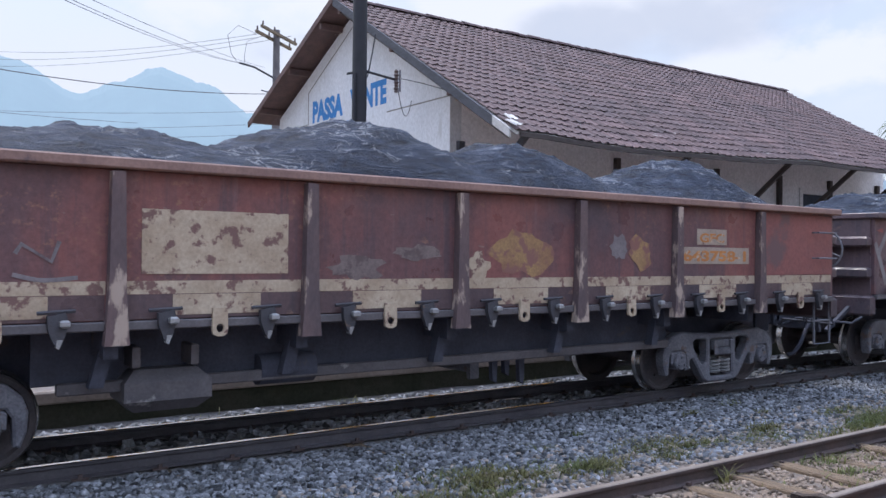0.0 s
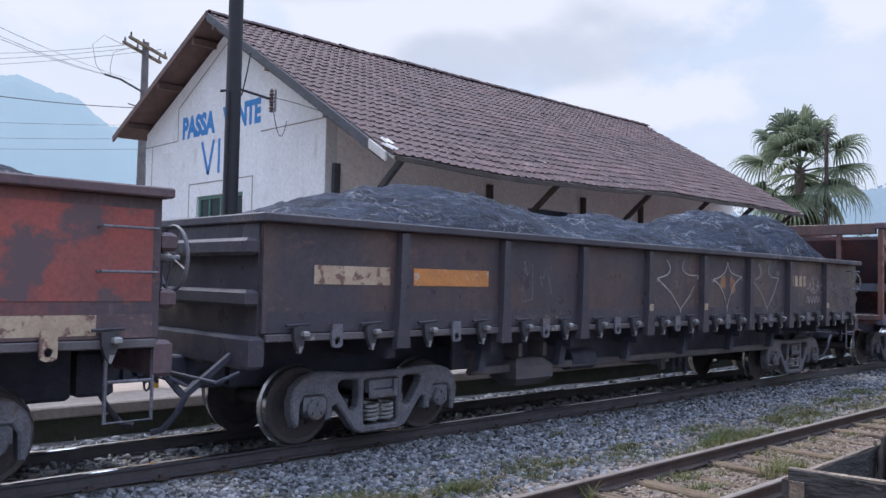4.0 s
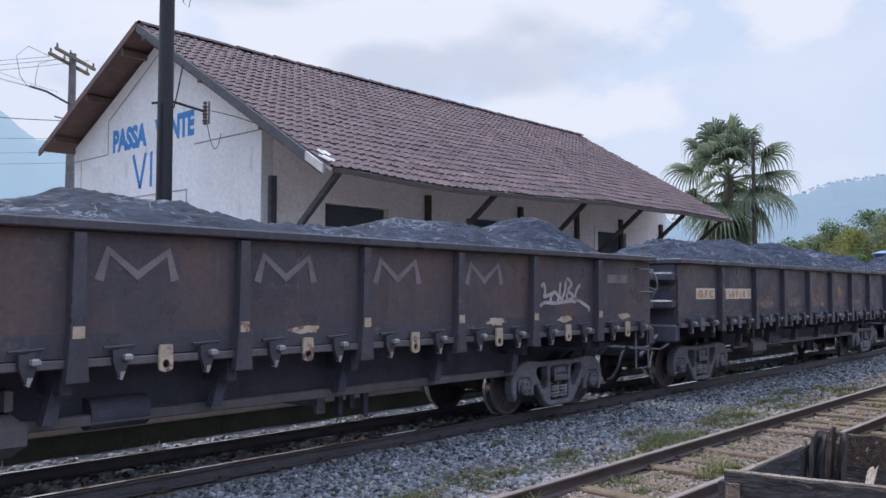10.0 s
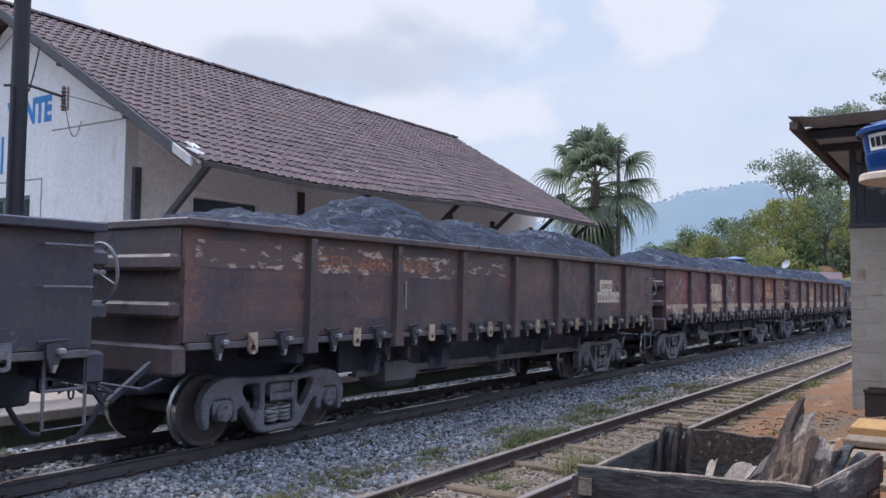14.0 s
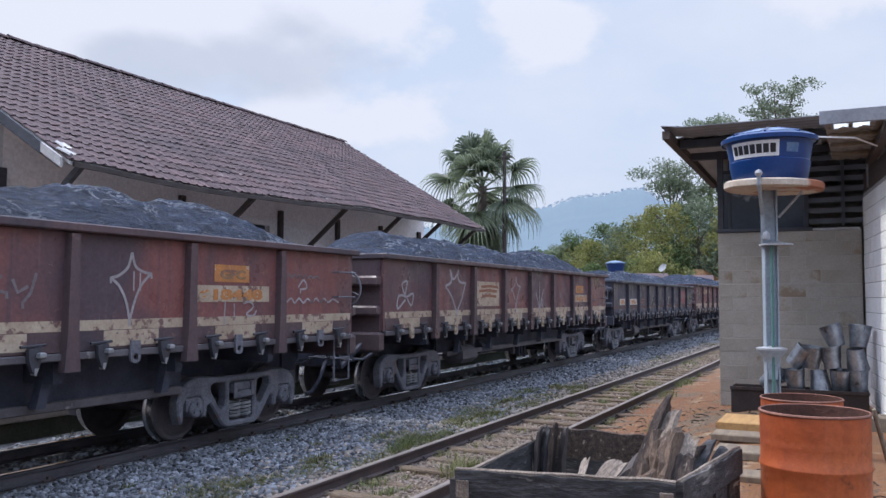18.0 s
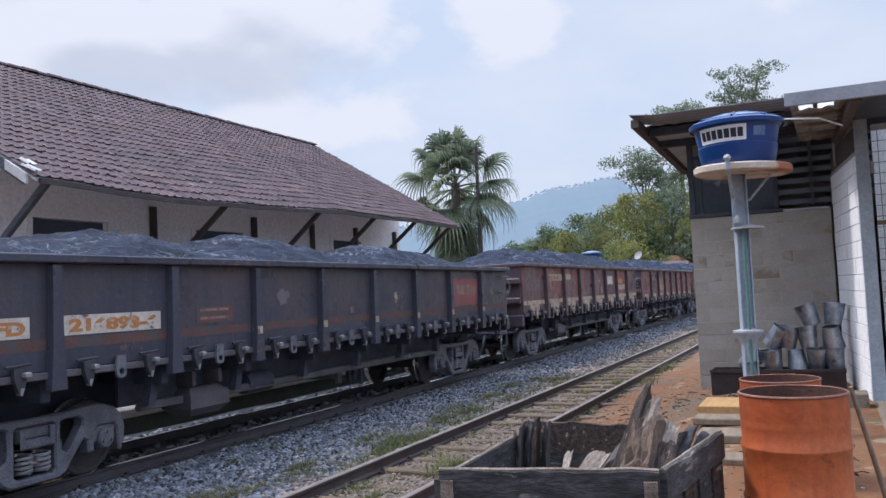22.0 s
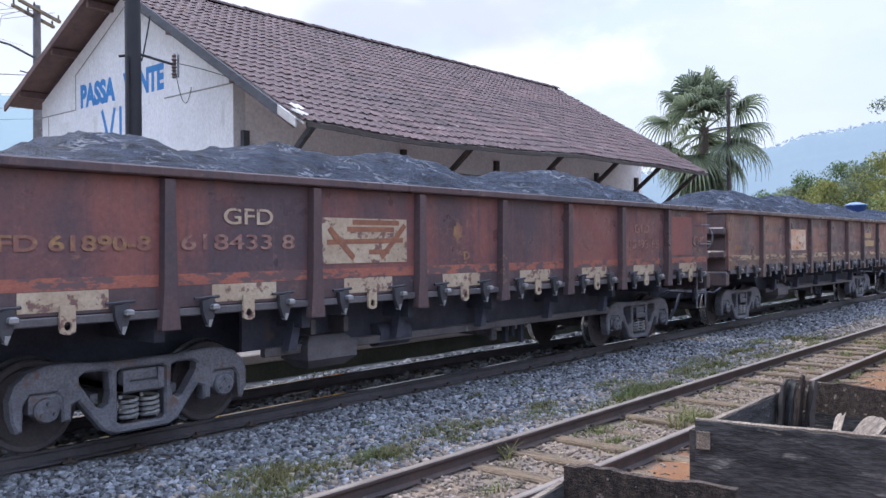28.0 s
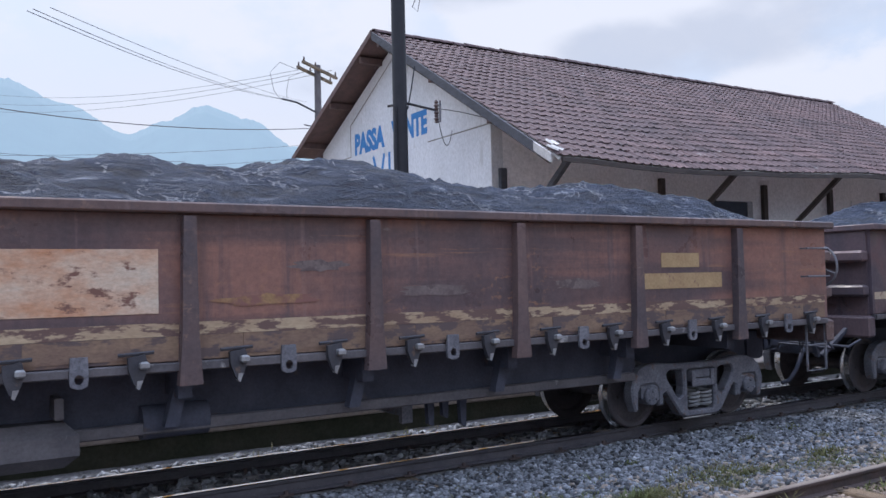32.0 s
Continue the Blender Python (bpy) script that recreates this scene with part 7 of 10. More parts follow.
tag(w, 6.34 * b, 1.36, 0.6, 0.20, (((0.1, 1.0), (0.08, 0.0)), ((0.35, 0.9), (0.35, 0.4)), ((0.6, 0.9), (0.8, 1.0), (0.9, 0.7), (0.7, 0.3), (0.9, 0.2), (1.0, 0.5))), 0.022)
tag(w, 7.10 * b, 1.52, 1.15, 0.24, SCRIBBLE[3:] + (((0.2, 0.9), (0.3, 1.3), (0.36, 0.9), (0.24, 0.8)),), 0.024)
tag(w, 7.10 * b, 1.84, 0.7, 0.16, SCRIBBLE[3:], 0.018, "faint sprayed scribble", "greyspray")
tag(w, 0.4 * b, 1.42, 0.7, 0.6, STAR, 0.028)

w, b = gondola(105.89, 8, RED8, "red", "rust-red ore gondola with cream stripe, lettering and spray tags", True, 2, 8, 0.42, ((2.2, 0.52, 1.0, 0.9), (3.9, 0.53, 0.8, 0.8), (5.4, 0.56, 0.8, 1.2), (9.8, 0.56, 2.0, 1.9)))
mark_plate(w, 2.12 * b, 2.88 * b, 1.46, 1.92, M["cream"])
for k, (z, u0, u1) in enumerate(((1.82, 2.28, 2.84), (1.74, 2.22, 2.80), (1.64, 2.30, 2.78))):
    ob_of("faded_logo", ribbon([[(u0 * b, z), ((u0 + u1) / 2 * b, z + 0.02), (u1 * b, z)]], 0.05).mesh("faded_logo"), M["brownink"], w, at(0, -HALF_W + 0.083, 0), "worn brown bars of a logo")
mark_plate(w, 6.27 * b, 6.68 * b, 1.75, 1.93, M["orange"])
mark_plate(w, 6.08 * b, 6.88 * b, 1.52, 1.70, M["cream"])
mark_text(w, "GFC", 6.32 * b, 6.63 * b, 1.79, 0.13, M["mustard"])
mark_text(w, "618429-3", 6.12 * b, 6.84 * b, 1.55, 0.15, M["orange"])
tag(w, 1.28 * b, 1.36, 0.85, 0.74, HORNS + (((0.22, 1.0), (0.30, 0.80), (0.48, 0.82), (0.64, 1.0)),), 0.045)
tag(w, 0.25 * b, 1.40, 0.55, 0.46, (((0.5, 0.5), (0.3, 0.9), (0.6, 1.0), (0.5, 0.5), (0.95, 0.6), (0.85, 0.2), (0.5, 0.5), (0.1, 0.5), (0.05, 0.1), (0.5, 0.4)),), 0.035)
tag(w, 3.28 * b, 1.36, 0.62, 0.70, STAR, 0.034)
tag(w, 4.24 * b, 1.34, 0.66, 0.64, TRIDENT, 0.034)
blot(w, 5.45 * b, 1.68, 0.07, 0.10, "greyspray", 12)
tag(w, 7.1 * b, 1.50, 0.5, 0.3, SCRIBBLE[3:], 0.018, "faint sprayed scribble", "greyspray")

w, b = gondola(119.16, 9, DARK9, "dark", "soot-dark ore gondola with white number panels", False, 3, 9, 0.27, ((3.2, 0.44, 1.2, 0.9), (5.6, 0.47, 1.1, 1.7), (9.2, 0.47, 1.0, 2.2)))
mark_plate(w, 0.45 * b, 0.85 * b, 1.42, 1.60, M["white"])
mark_plate(w, 1.08 * b, 1.90 * b, 1.42, 1.60, M["white"])
mark_text(w, "GFD", 0.5 * b, 0.82 * b, 1.455, 0.15, M["orange"], 0.008)
mark_text(w, "216893-6", 1.12 * b, 1.87 * b, 1.455, 0.15, M["orange"], 0.008)
mark_plate(w, 2.28 * b, 2.72 * b, 1.44, 1.62, M["faintstripe"], "red_patch", "faded red notice patch")
for z in (1.57, 1.48):
    mark_plate(w, 2.32 * b, 2.66 * b, z, z + 0.03, M["palepink"], "lettering_bar", "faded unreadable line of lettering", 1)
mark_plate(w, 7.05 * b, 7.95 * b, 1.42, 1.92, M["redpatch"], "red_patch", "faded red repainted patch")
mark_plate(w, 7.12 * b, 7.88 * b, 1.62, 1.80, M["palepink"], "paint_patch", "pale pink panel of old paint", 1)
blot(w, 8.42 * b, 1.66, 0.07, 0.08, "mustard", 21)
blot(w, 5.55 * b, 1.64, 0.06, 0.10, "cream", 22)
mark_text(w, "E", 4.55 * b, 4.62 * b, 1.44, 0.11, M["palepink"])
blot(w, 3.4 * b, 1.70, 0.16, 0.12, "greyspray", 23)
rib_marks(w, b, (3, 4, 5, 6, 7, 8))

w, b = gondola(133.29, 8, RED8, "red", "rust-red ore gondola with cream stripe and chalky tags", True, 2, 10, 0.40, ((2.6, 0.51, 1.5, 1.0), (5.5, 0.56, 0.9, 1.2), (7.9, 0.54, 1.1, 1.1), (10.1, 0.48, 0.9, 1.6)))
ob_of("graffiti", ribbon([smooth_line([(0.30 + 0.24 * k, 1.70 + 0.08 * math.sin(k * 2.2)) for k in range(5)]), [(1.16, 1.90), (1.34, 1.72), (1.12, 1.66)]], 0.07).mesh("graffiti"), M["greyspray"], w, at(0, -HALF_W + 0.0855, 0), "broad wavy sprayed arrow")
mark_plate(w, 1.05 * b, 1.94 * b, 1.86, 2.02, M["cream"])
mark_text(w, "GFD 606067", 1.10 * b, 1.88 * b, 1.89, 0.12, M["brownink"])
mark_plate(w, 2.05 * b, 2.50 * b, 1.88, 2.02, M["cream"])
blot(w, 1.32 * b, 1.70, 0.06, 0.09, "chalk", 31)
mark_plate(w, 5.15 * b, 5.72 * b, 1.72, 1.98, M["white"], "paint_patch", "chipped white notice panel")
mark_plate(w, 6.3 * b, 6.62 * b, 1.76, 1.90, M["orange"])
mark_plate(w, 6.06 * b, 6.88 * b, 1.54, 1.70, M["cream"])
tag(w, 2.32 * b, 1.38, 0.66, 0.52, (((0.0, 0.8), (0.3, 0.95), (0.5, 0.6)), ((0.95, 0.9), (0.6, 0.5), (0.35, 0.0)), ((0.3, 0.5), (0.45, 0.4), (0.4, 0.0))), 0.06, "broad chalky sprayed stroke", "greyspray")
tag(w, 3.30 * b, 1.40, 0.80, 0.60, TRIDENT, 0.045, "broad chalky sprayed stroke", "greyspray")
tag(w, 4.22 * b, 1.42, 0.60, 0.60, STAR, 0.028)
blot(w, 4.75 * b, 1.54, 0.09, 0.12, "cream", 32)
tag(w, 5.30 * b, 1.42, 0.40, 0.34, TRIDENT, 0.03, "broad chalky sprayed stroke", "greyspray")
tag(w, 7.1 * b, 1.60, 0.5, 0.3, SCRIBBLE[3:], 0.018, "faint sprayed scribble", "greyspray")

w, b = gondola(146.66, 8, RED8, "red", "rust-red ore gondola lettered GFD with orange stripe", True, 4, 11, 0.37, ((1.6, 0.46, 0.8, 0.7), (3.6, 0.50, 0.9, 1.2), (5.5, 0.57, 1.2, 1.1), (8.7, 0.55, 1.4, 2.2)))
mark_text(w, "GFD", 1.36 * b, 1.70 * b, 1.82, 0.20, M["cream"], 0.002)
mark_text(w, "618433 8", 1.09 * b, 1.86 * b, 1.60, 0.185, M["palepink"], 0.002)
mark_text(w, "GFD 61890-8", 0.1 * b, 0.92 * b, 1.60, 0.16, M["mustard"], 0.004)
mark_plate(w, 2.08 * b, 2.88 * b, 1.45, 1.90, M["cream"])
ob_of("faded_logo", ribbon([[(2.35 * b, 1.86), (2.80 * b, 1.86)], [(2.30 * b, 1.79), (2.75 * b, 1.79)], [(2.12 * b, 1.66), (2.84 * b, 1.68)], [(2.50 * b, 1.56), (2.70 * b, 1.56)]], 0.05).mesh("faded_logo"), M["brownink"], w, at(0, -HALF_W + 0.083, 0), "worn red-brown bars of a logo")
ob_of("faded_logo", ribbon([[(2.36 * b, 1.50), (2.14 * b, 1.80)], [(2.62 * b, 1.50), (2.86 * b, 1.84)]], 0.06).mesh("faded_logo"), M["brownink"], w, at(0, -HALF_W + 0.081, 0), "worn red-brown slashes of a logo")
blot(w, 3.46 * b, 1.78, 0.09, 0.11, "mustard", 33)
mark_text(w, "D", 3.52 * b, 3.60 * b, 1.46, 0.13, M["mustard"], 0.006)
mark_text(w, "GFD", 6.30 * b, 6.62 * b, 1.80, 0.19, M["palepink"], 0.004)
mark_text(w, "618493-6E", 6.08 * b, 6.84 * b, 1.56, 0.19, M["palepink"], 0.004)
mark_text(w, "OK", 7.62 * b, 7.92 * b, 1.60, 0.22, M["palepink"], 0.006)
mark_plate(w, 6.86 * b, 6.92 * b, 1.28, 1.50, M["sill"], "bracket_plate", "small grey bracket plate on the side")
mark_plate(w, 7.05 * b, 7.60 * b, 1.44, 2.08, M["redwash"], "red_patch", "fresher red paint in the end bay")

w, b = gondola(159.96, 8, RED8, "brown", "rust-brown ore gondola with peeling white and orange panel", False, 5, 12, 0.44, ((2.4, 0.54, 1.6, 1.6), (4.5, 0.53, 0.9, 1.0), (6.2, 0.60, 1.0, 1.6), (9.6, 0.48, 1.2, 1.2)))
mark_plate(w, 2.10 * b, 2.86 * b, 1.47, 1.93, M["peelwhite"], label="peeling white and orange logo panel")
mark_plate(w, 6.25 * b, 6.62 * b, 1.75, 1.9, M["palemustard"])
mark_plate(w, 6.08 * b, 6.85 * b, 1.53, 1.69, M["palemustard"])
for k in range(9):
    mark_plate(w, (0.20 + 0.062 * k) * b, (0.245 + 0.062 * k) * b, 1.51, 1.60, M["mustard"] if k < 3 else M["faint"], "paint_patch", "faded stencil bar")
for k, (x, z, rx, rz, key) in enumerate(((1.3, 1.62, 0.3, 0.05, "faint"), (1.70, 1.80, 0.05, 0.12, "faint"), (1.84, 1.66, 0.05, 0.14, "faint"), (3.4, 1.55, 0.45, 0.05, "mustard"), (3.7, 1.80, 0.3, 0.05, "faint"), (4.4, 1.58, 0.4, 0.06, "faint"), (5.5, 1.6, 0.35, 0.06, "faint"))):
    blot(w, x * b, z, rx, rz, key, 60 + k, "rubbed strip of old paint")

w, b = gondola(173.25, 8, RED8, "dull_red", "dull red ore gondola with cream stripe", True, 2, 13, 0.35, ((2.6, 0.52, 1.2, 1.4), (6.0, 0.56, 1.4, 1.2), (9.6, 0.52, 1.5, 1.5)))
mark_plate(w, 2.1 * b, 2.85 * b, 1.48, 1.9, M["cream"])
w, b = gondola(186.55, 8, RED8, "red", "rust-red ore gondola with cream stripe", True, 2, 14, 0.35, ((3.4, 0.50, 1.2, 1.4), (7.4, 0.56, 1.4, 1.2), (10.2, 0.50, 1.0, 1.3)))


# ---- hills ----
def ridge_at(az, table):
    for (a0, t0), (a1, t1) in zip(table, table[1:]):
        if a0 >= az >= a1:
            k = (a0 - az) / (a0 - a1)
            k = k * k * (3 - 2 * k)
            return t0 + (t1 - t0) * k
    return table[-1][1]


def build_hills(name, radius, table, seed, bumps, colour, haze, label):
    """Wooded slopes that rise to a ridge, as seen from the yard (angle from +x, and rise over distance)."""
    a0, a1 = table[0][0], table[-1][0]
    n, rows = int((a0 - a1) * 5), 9
    v = []
    for j in range(rows + 1):
        u = j / rows
        r = radius * (0.45 + 0.55 * u)
        for i in range(n + 1):
            az = a0 + (a1 - a0) * i / n
            top = radius * ridge_at(az, table)
            p = Vector((az * 0.35, u * 3, seed))
            h = top * (u ** 0.8) * (1 - 0.16 * (1 - u) + 0.10 * (1 - u) * noise.noise(p * 1.7)) + bumps * u * (noise.noise(p * 9) + 0.8 * abs(noise.noise(p * 31)))
            v.append((r * math.cos(radians(az)), r * math.sin(radians(az)), h - 1))
    v += [(x * 1.25, y * 1.25, -5) for x, y, z in v[-(n + 1):]]
    m = n + 1
    q = [(j * m + i, j * m + i + 1, (j + 1) * m + i + 1, (j + 1) * m + i) for j in range(rows + 1) for i in range(n)]
    me = bpy.data.meshes.new(name)
    me.from_pydata(v, [], q)
    me.shade_smooth()
    # haze is emission added to the woods, bluer for far ridges
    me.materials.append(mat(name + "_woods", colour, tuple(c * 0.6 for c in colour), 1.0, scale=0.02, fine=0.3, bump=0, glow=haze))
    return tagged(new("backdrop", me), label, "hills", kind="structure")


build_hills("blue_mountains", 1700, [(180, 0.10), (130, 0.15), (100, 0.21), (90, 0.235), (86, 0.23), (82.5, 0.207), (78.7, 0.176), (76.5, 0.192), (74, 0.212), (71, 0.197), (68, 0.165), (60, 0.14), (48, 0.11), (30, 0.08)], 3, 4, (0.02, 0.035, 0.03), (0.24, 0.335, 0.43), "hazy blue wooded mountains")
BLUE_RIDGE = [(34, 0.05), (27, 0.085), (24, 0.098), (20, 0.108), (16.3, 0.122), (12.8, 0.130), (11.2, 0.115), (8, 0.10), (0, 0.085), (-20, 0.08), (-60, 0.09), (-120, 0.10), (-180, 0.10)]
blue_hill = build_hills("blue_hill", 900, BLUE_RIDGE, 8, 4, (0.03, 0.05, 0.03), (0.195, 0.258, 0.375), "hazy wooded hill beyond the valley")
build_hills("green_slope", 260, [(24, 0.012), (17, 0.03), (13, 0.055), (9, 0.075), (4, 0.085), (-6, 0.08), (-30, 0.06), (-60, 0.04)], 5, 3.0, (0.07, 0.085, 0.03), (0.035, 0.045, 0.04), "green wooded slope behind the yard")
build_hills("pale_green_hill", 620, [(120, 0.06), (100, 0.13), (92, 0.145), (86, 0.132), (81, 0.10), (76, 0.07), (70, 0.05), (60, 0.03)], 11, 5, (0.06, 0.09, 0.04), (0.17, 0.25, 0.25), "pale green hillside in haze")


# ---- platform and what stands behind the line ----
tagged(new("platform", Shape().cbox(-40, 60, 9.62, 40, 0.05, 0.19, 0.02).mesh("platform", [M["paving"]])), "low concrete platform and paved strip behind the main line", "platform", kind="structure")

tagged(new("platform_edge", Shape().cbox(-40, 60, 9.66, 9.9, -0.6, 0.05, 0.02).mesh("platform_edge", [M["moss"]])), "mossy dark stone face of the platform", "platform", kind="structure")


def build_fence():
    fence = thing("pipe_fence", "yellow painted pipe railing on the platform", "fence", m=at(0, 10.5, 0.19))
    rail = Shape().tube([(-7, 0, 0), (9.6, 0, 0)], 0.038, 8).mesh("rail", [M["yellow"]], True)
    for z in (0.17, 0.34, 0.50, 0.66, 0.83, 0.99, 1.13):
        ob_of("rail", rail, M["yellow"], fence, at(0, 0, z))
    post = Shape().tube([(0, 0, 0), (0, 0, 1.18)], 0.05, 8).mesh("post", [M["yellow"]], True)
    for k in range(8):
        ob_of("post", post, M["yellow"], fence, at(-6.8 + 2.33 * k, 0.06, 0))


build_fence()


def build_cottage(x0, x1, y0, depth, wall_z, ridge_z, wall_mat, label, base=None, roof_mat="cement_tile", hip=0.0):
    """A low building behind the platform with a ribbed roof and framed windows."""
    c = thing("roadside_building", label, "building", m=at(x0, y0, 0.19))
    L = x1 - x0
    for n, (a, b2, c2, d) in enumerate(((0, L, 0, 0.2), (0, L, depth - 0.2, depth), (0, 0.2, 0.2, depth - 0.2), (L - 0.2, L, 0.2, depth - 0.2))):
        ob_of("wall", Shape().box(a, b2, c2, d, 0.9 if base and n == 0 else 0, wall_z).mesh("wall"), wall_mat, c)
    if base:
        ob_of("wall_base", Shape().box(0, L, -0.01, 0.2, 0, 0.9).mesh("wall_base"), base, c, label="blue-grey painted lower wall")
    for s in (0, 1):
        n = int(L / 0.09)
        ya, za, yb, zb = ((-0.7, wall_z - 0.25, depth / 2, ridge_z) if s == 0 else (depth + 0.6, wall_z - 0.2, depth / 2, ridge_z))
        v = []
        for k in range(n + 1):
            x = -0.4 + (L + 0.8) * k / n
            dz = 0.035 * math.cos(math.pi * k)
            xt = -0.4 + (L + 0.8 - hip) * k / n
            v += [(x, ya, za + dz), (xt, yb, zb + dz), (x, ya, za + dz - 0.03), (xt, yb, zb + dz - 0.03)]
        q = []
        for k in range(n):
            a = 4 * k
            q += [(a, a + 4, a + 5, a + 1), (a + 2, a + 3, a + 7, a + 6), (a, a + 2, a + 6, a + 4), (a + 1, a + 5, a + 7, a + 3)]
        ob_of("roof", Shape().add(v, q).mesh("roof"), M[roof_mat], c, label="pale corrugated fibre-cement roof" if roof_mat == "cement_tile" else "dark clay tile roof")
    if hip:
        v = [(L + 0.4, -0.7, wall_z - 0.25), (L + 0.4, depth + 0.6, wall_z - 0.2), (L + 0.4 - hip, depth / 2, ridge_z)]
        ob_of("hip_end", Shape().add(v + [(x, y, z - 0.04) for x, y, z in v], [(0, 1, 2), (5, 4, 3), (0, 3, 4, 1), (1, 4, 5, 2), (2, 5, 3, 0)]).mesh("hip_end"), M[roof_mat], c)
        door = ob_of("door", Shape().cbox(L - 1.75, L - 0.8, -0.04, 0.0, 0.0, 2.1, 0.01).mesh("door"), M["carwhite"], c, label="white painted door")
        ob_of("door_pane", Shape().box(L - 1.65, L - 0.9, -0.05, -0.04, 1.15, 1.95).mesh("door_pane"), M["glass"], door)
    k = 0
    x = L - 3.0
    while x > 0.6 and k < 4:
        win = ob_of("window", Shape().box(x, x + 1.9, -0.02, 0.0, 0.75, 1.55).mesh("pane"), M["glass"], c)
        fr = Shape()
        for j in range(4):
            fr.box(x + 0.62 * j - 0.03, x + 0.62 * j + 0.03, -0.06, -0.02, 0.75, 1.55)
        fr.box(x - 0.03, x + 1.93, -0.055, -0.02, 1.55, 1.62).box(x - 0.03, x + 1.93, -0.055, -0.02, 0.68, 0.75)
        ob_of("window_frame", fr.mesh("window_frame"), M["labelwhite"], win)
        x -= 3.4
        k += 1
    return c


build_cottage(8.6, 18.5, 27.6, 6.0, 2.35, 3.6, M["greywall"], "grey roadside building with a pale corrugated roof and white windows")
build_cottage(-8.0, 5.9, 29.5, 6.0, 3.85, 5.25, M["wallcream"], "cream roadside building with a dark tile roof", base=M["greywall"], roof_mat="darktile", hip=1.7)


def build_car():
    """A white hatchback parked behind the railing."""
    car = thing("parked_car", "white hatchback parked behind the railing", "car", m=pose(5.2, 17.0, 0.19, 0, 0, 4))
    side = [(-1.9, 0.3), (-1.95, 0.75), (-1.75, 0.95), (-1.1, 1.05), (-0.55, 1.42), (0.95, 1.46), (1.6, 1.05), (1.9, 0.95), (1.95, 0.35), (1.7, 0.25), (-1.7, 0.25)]
    body = Shape().prism(side, -0.8, 0.8)
    ob_of("body", body.mesh("body"), M["carwhite"], car)
    for s in (-1, 1):
        ob_of("side_window", Shape().prism([(-0.85, 1.03), (-0.45, 1.36), (0.9, 1.39), (1.3, 1.05)], s * 0.8 - 0.006, s * 0.8 + 0.006).mesh("side_window"), M["glass"], car)
        for x in (-1.2, 1.2):
            wh = ob_of("wheel", Shape().lathe([(0.2, -0.09), (0.3, -0.09), (0.31, 0), (0.3, 0.09), (0.2, 0.09)], 20, "y").mesh("tyre", [M["tyre"]], True), M["tyre"], car, at(x, s * 0.76, 0.31))
            ob_of("rim", Shape().lathe([(0.2, -0.06), (0.05, -0.085), (0.05, 0.085), (0.2, 0.06)], 16, "y").mesh("rim", [M["bare"]], True), M["bare"], wh)
    ob_of("windscreen", Shape().add([(-1.08, -0.7, 1.08), (-1.08, 0.7, 1.08), (-0.58, 0.66, 1.42), (-0.58, -0.66, 1.42)], [(0, 1, 2, 3)]).mesh("windscreen"), M["glass"], car)


build_car()


# ---- poles and wires ----
def sag(a, b, drop, n=14):
    a, b = Vector(a), Vector(b)
    return [a.lerp(b, k / n) - Vector((0, 0, drop * 4 * (k / n) * (1 - k / n))) for k in range(n + 1)]


def insulator(parent, x, y, z):
    ob_of("insulator", shared("insulator", lambda: Shape().lathe([(0.02, -0.1), (0.05, -0.08), (0.03, -0.05), (0.055, -0.02), (0.03, 0.02), (0.045, 0.05), (0.02, 0.09)], 10).mesh("insulator", [M["ceramic"]], True)), M["ceramic"], parent, at(x, y, z))


def build_black_pole():
    p = thing("black_pole", "black steel pole with a side arm before the gable", "utility pole", m=at(7.78, 14.0, 0.19))
    ob_of("shaft", Shape().tube([(0, 0, 0), (0, 0, 5), (0, 0, 11.5)], [0.15, 0.14, 0.125], 16).mesh("shaft", [M["wire"]], True), M["wire"], p)
    ob_of("arm", Shape().tube([(-0.22, 0.10, 4.92), (0.1, -0.06, 4.98), (0.62, -0.38, 4.82)], 0.025, 6).mesh("arm"), M["wire"], p)
    ob_of("bracket", Shape().box(-0.015, 0.015, -0.012, 0.012, 4.60, 5.02, Matrix.Translation((0.66, -0.40, 0))).mesh("bracket"), M["steel"], p)
    for z in (4.68, 4.80, 4.94):
        insulator(p, 0.60, -0.36, z)
    ob_of("conduit", Shape().tube([(-0.14, -0.08, 1.5), (-0.17, -0.1, 3.5), (-0.15, -0.09, 4.9)], 0.022, 6).mesh("conduit", [M["wire"]], True), M["wire"], p)
    tagged(new("service_cable", Shape().tube(sag((7.9, 13.92, 5.05), (8.17, 14.09, 5.95), 0.05), 0.014, 5).tube(sag((8.4, 13.62, 4.9), (10.18, 15.9, 5.15), 0.45), 0.008, 5).tube(sag((8.4, 13.62, 5.05), (10.18, 14.6, 5.2), -0.02), 0.008, 5).mesh("service_cable", [M["wire"]])), "black service cables between pole and gable", "cable")
    tagged(new("loose_wire", Shape().tube([(7.96, 14.1, 9.0), (8.11, 14.0, 7.6), (8.22, 13.9, 7.25), (8.18, 13.93, 7.0), (8.10, 14.0, 7.1), (8.24, 13.9, 7.5)], 0.008, 5).mesh("loose_wire", [M["wire"]])), "thin loose wire curling beside the pole", "cable")


build_black_pole()


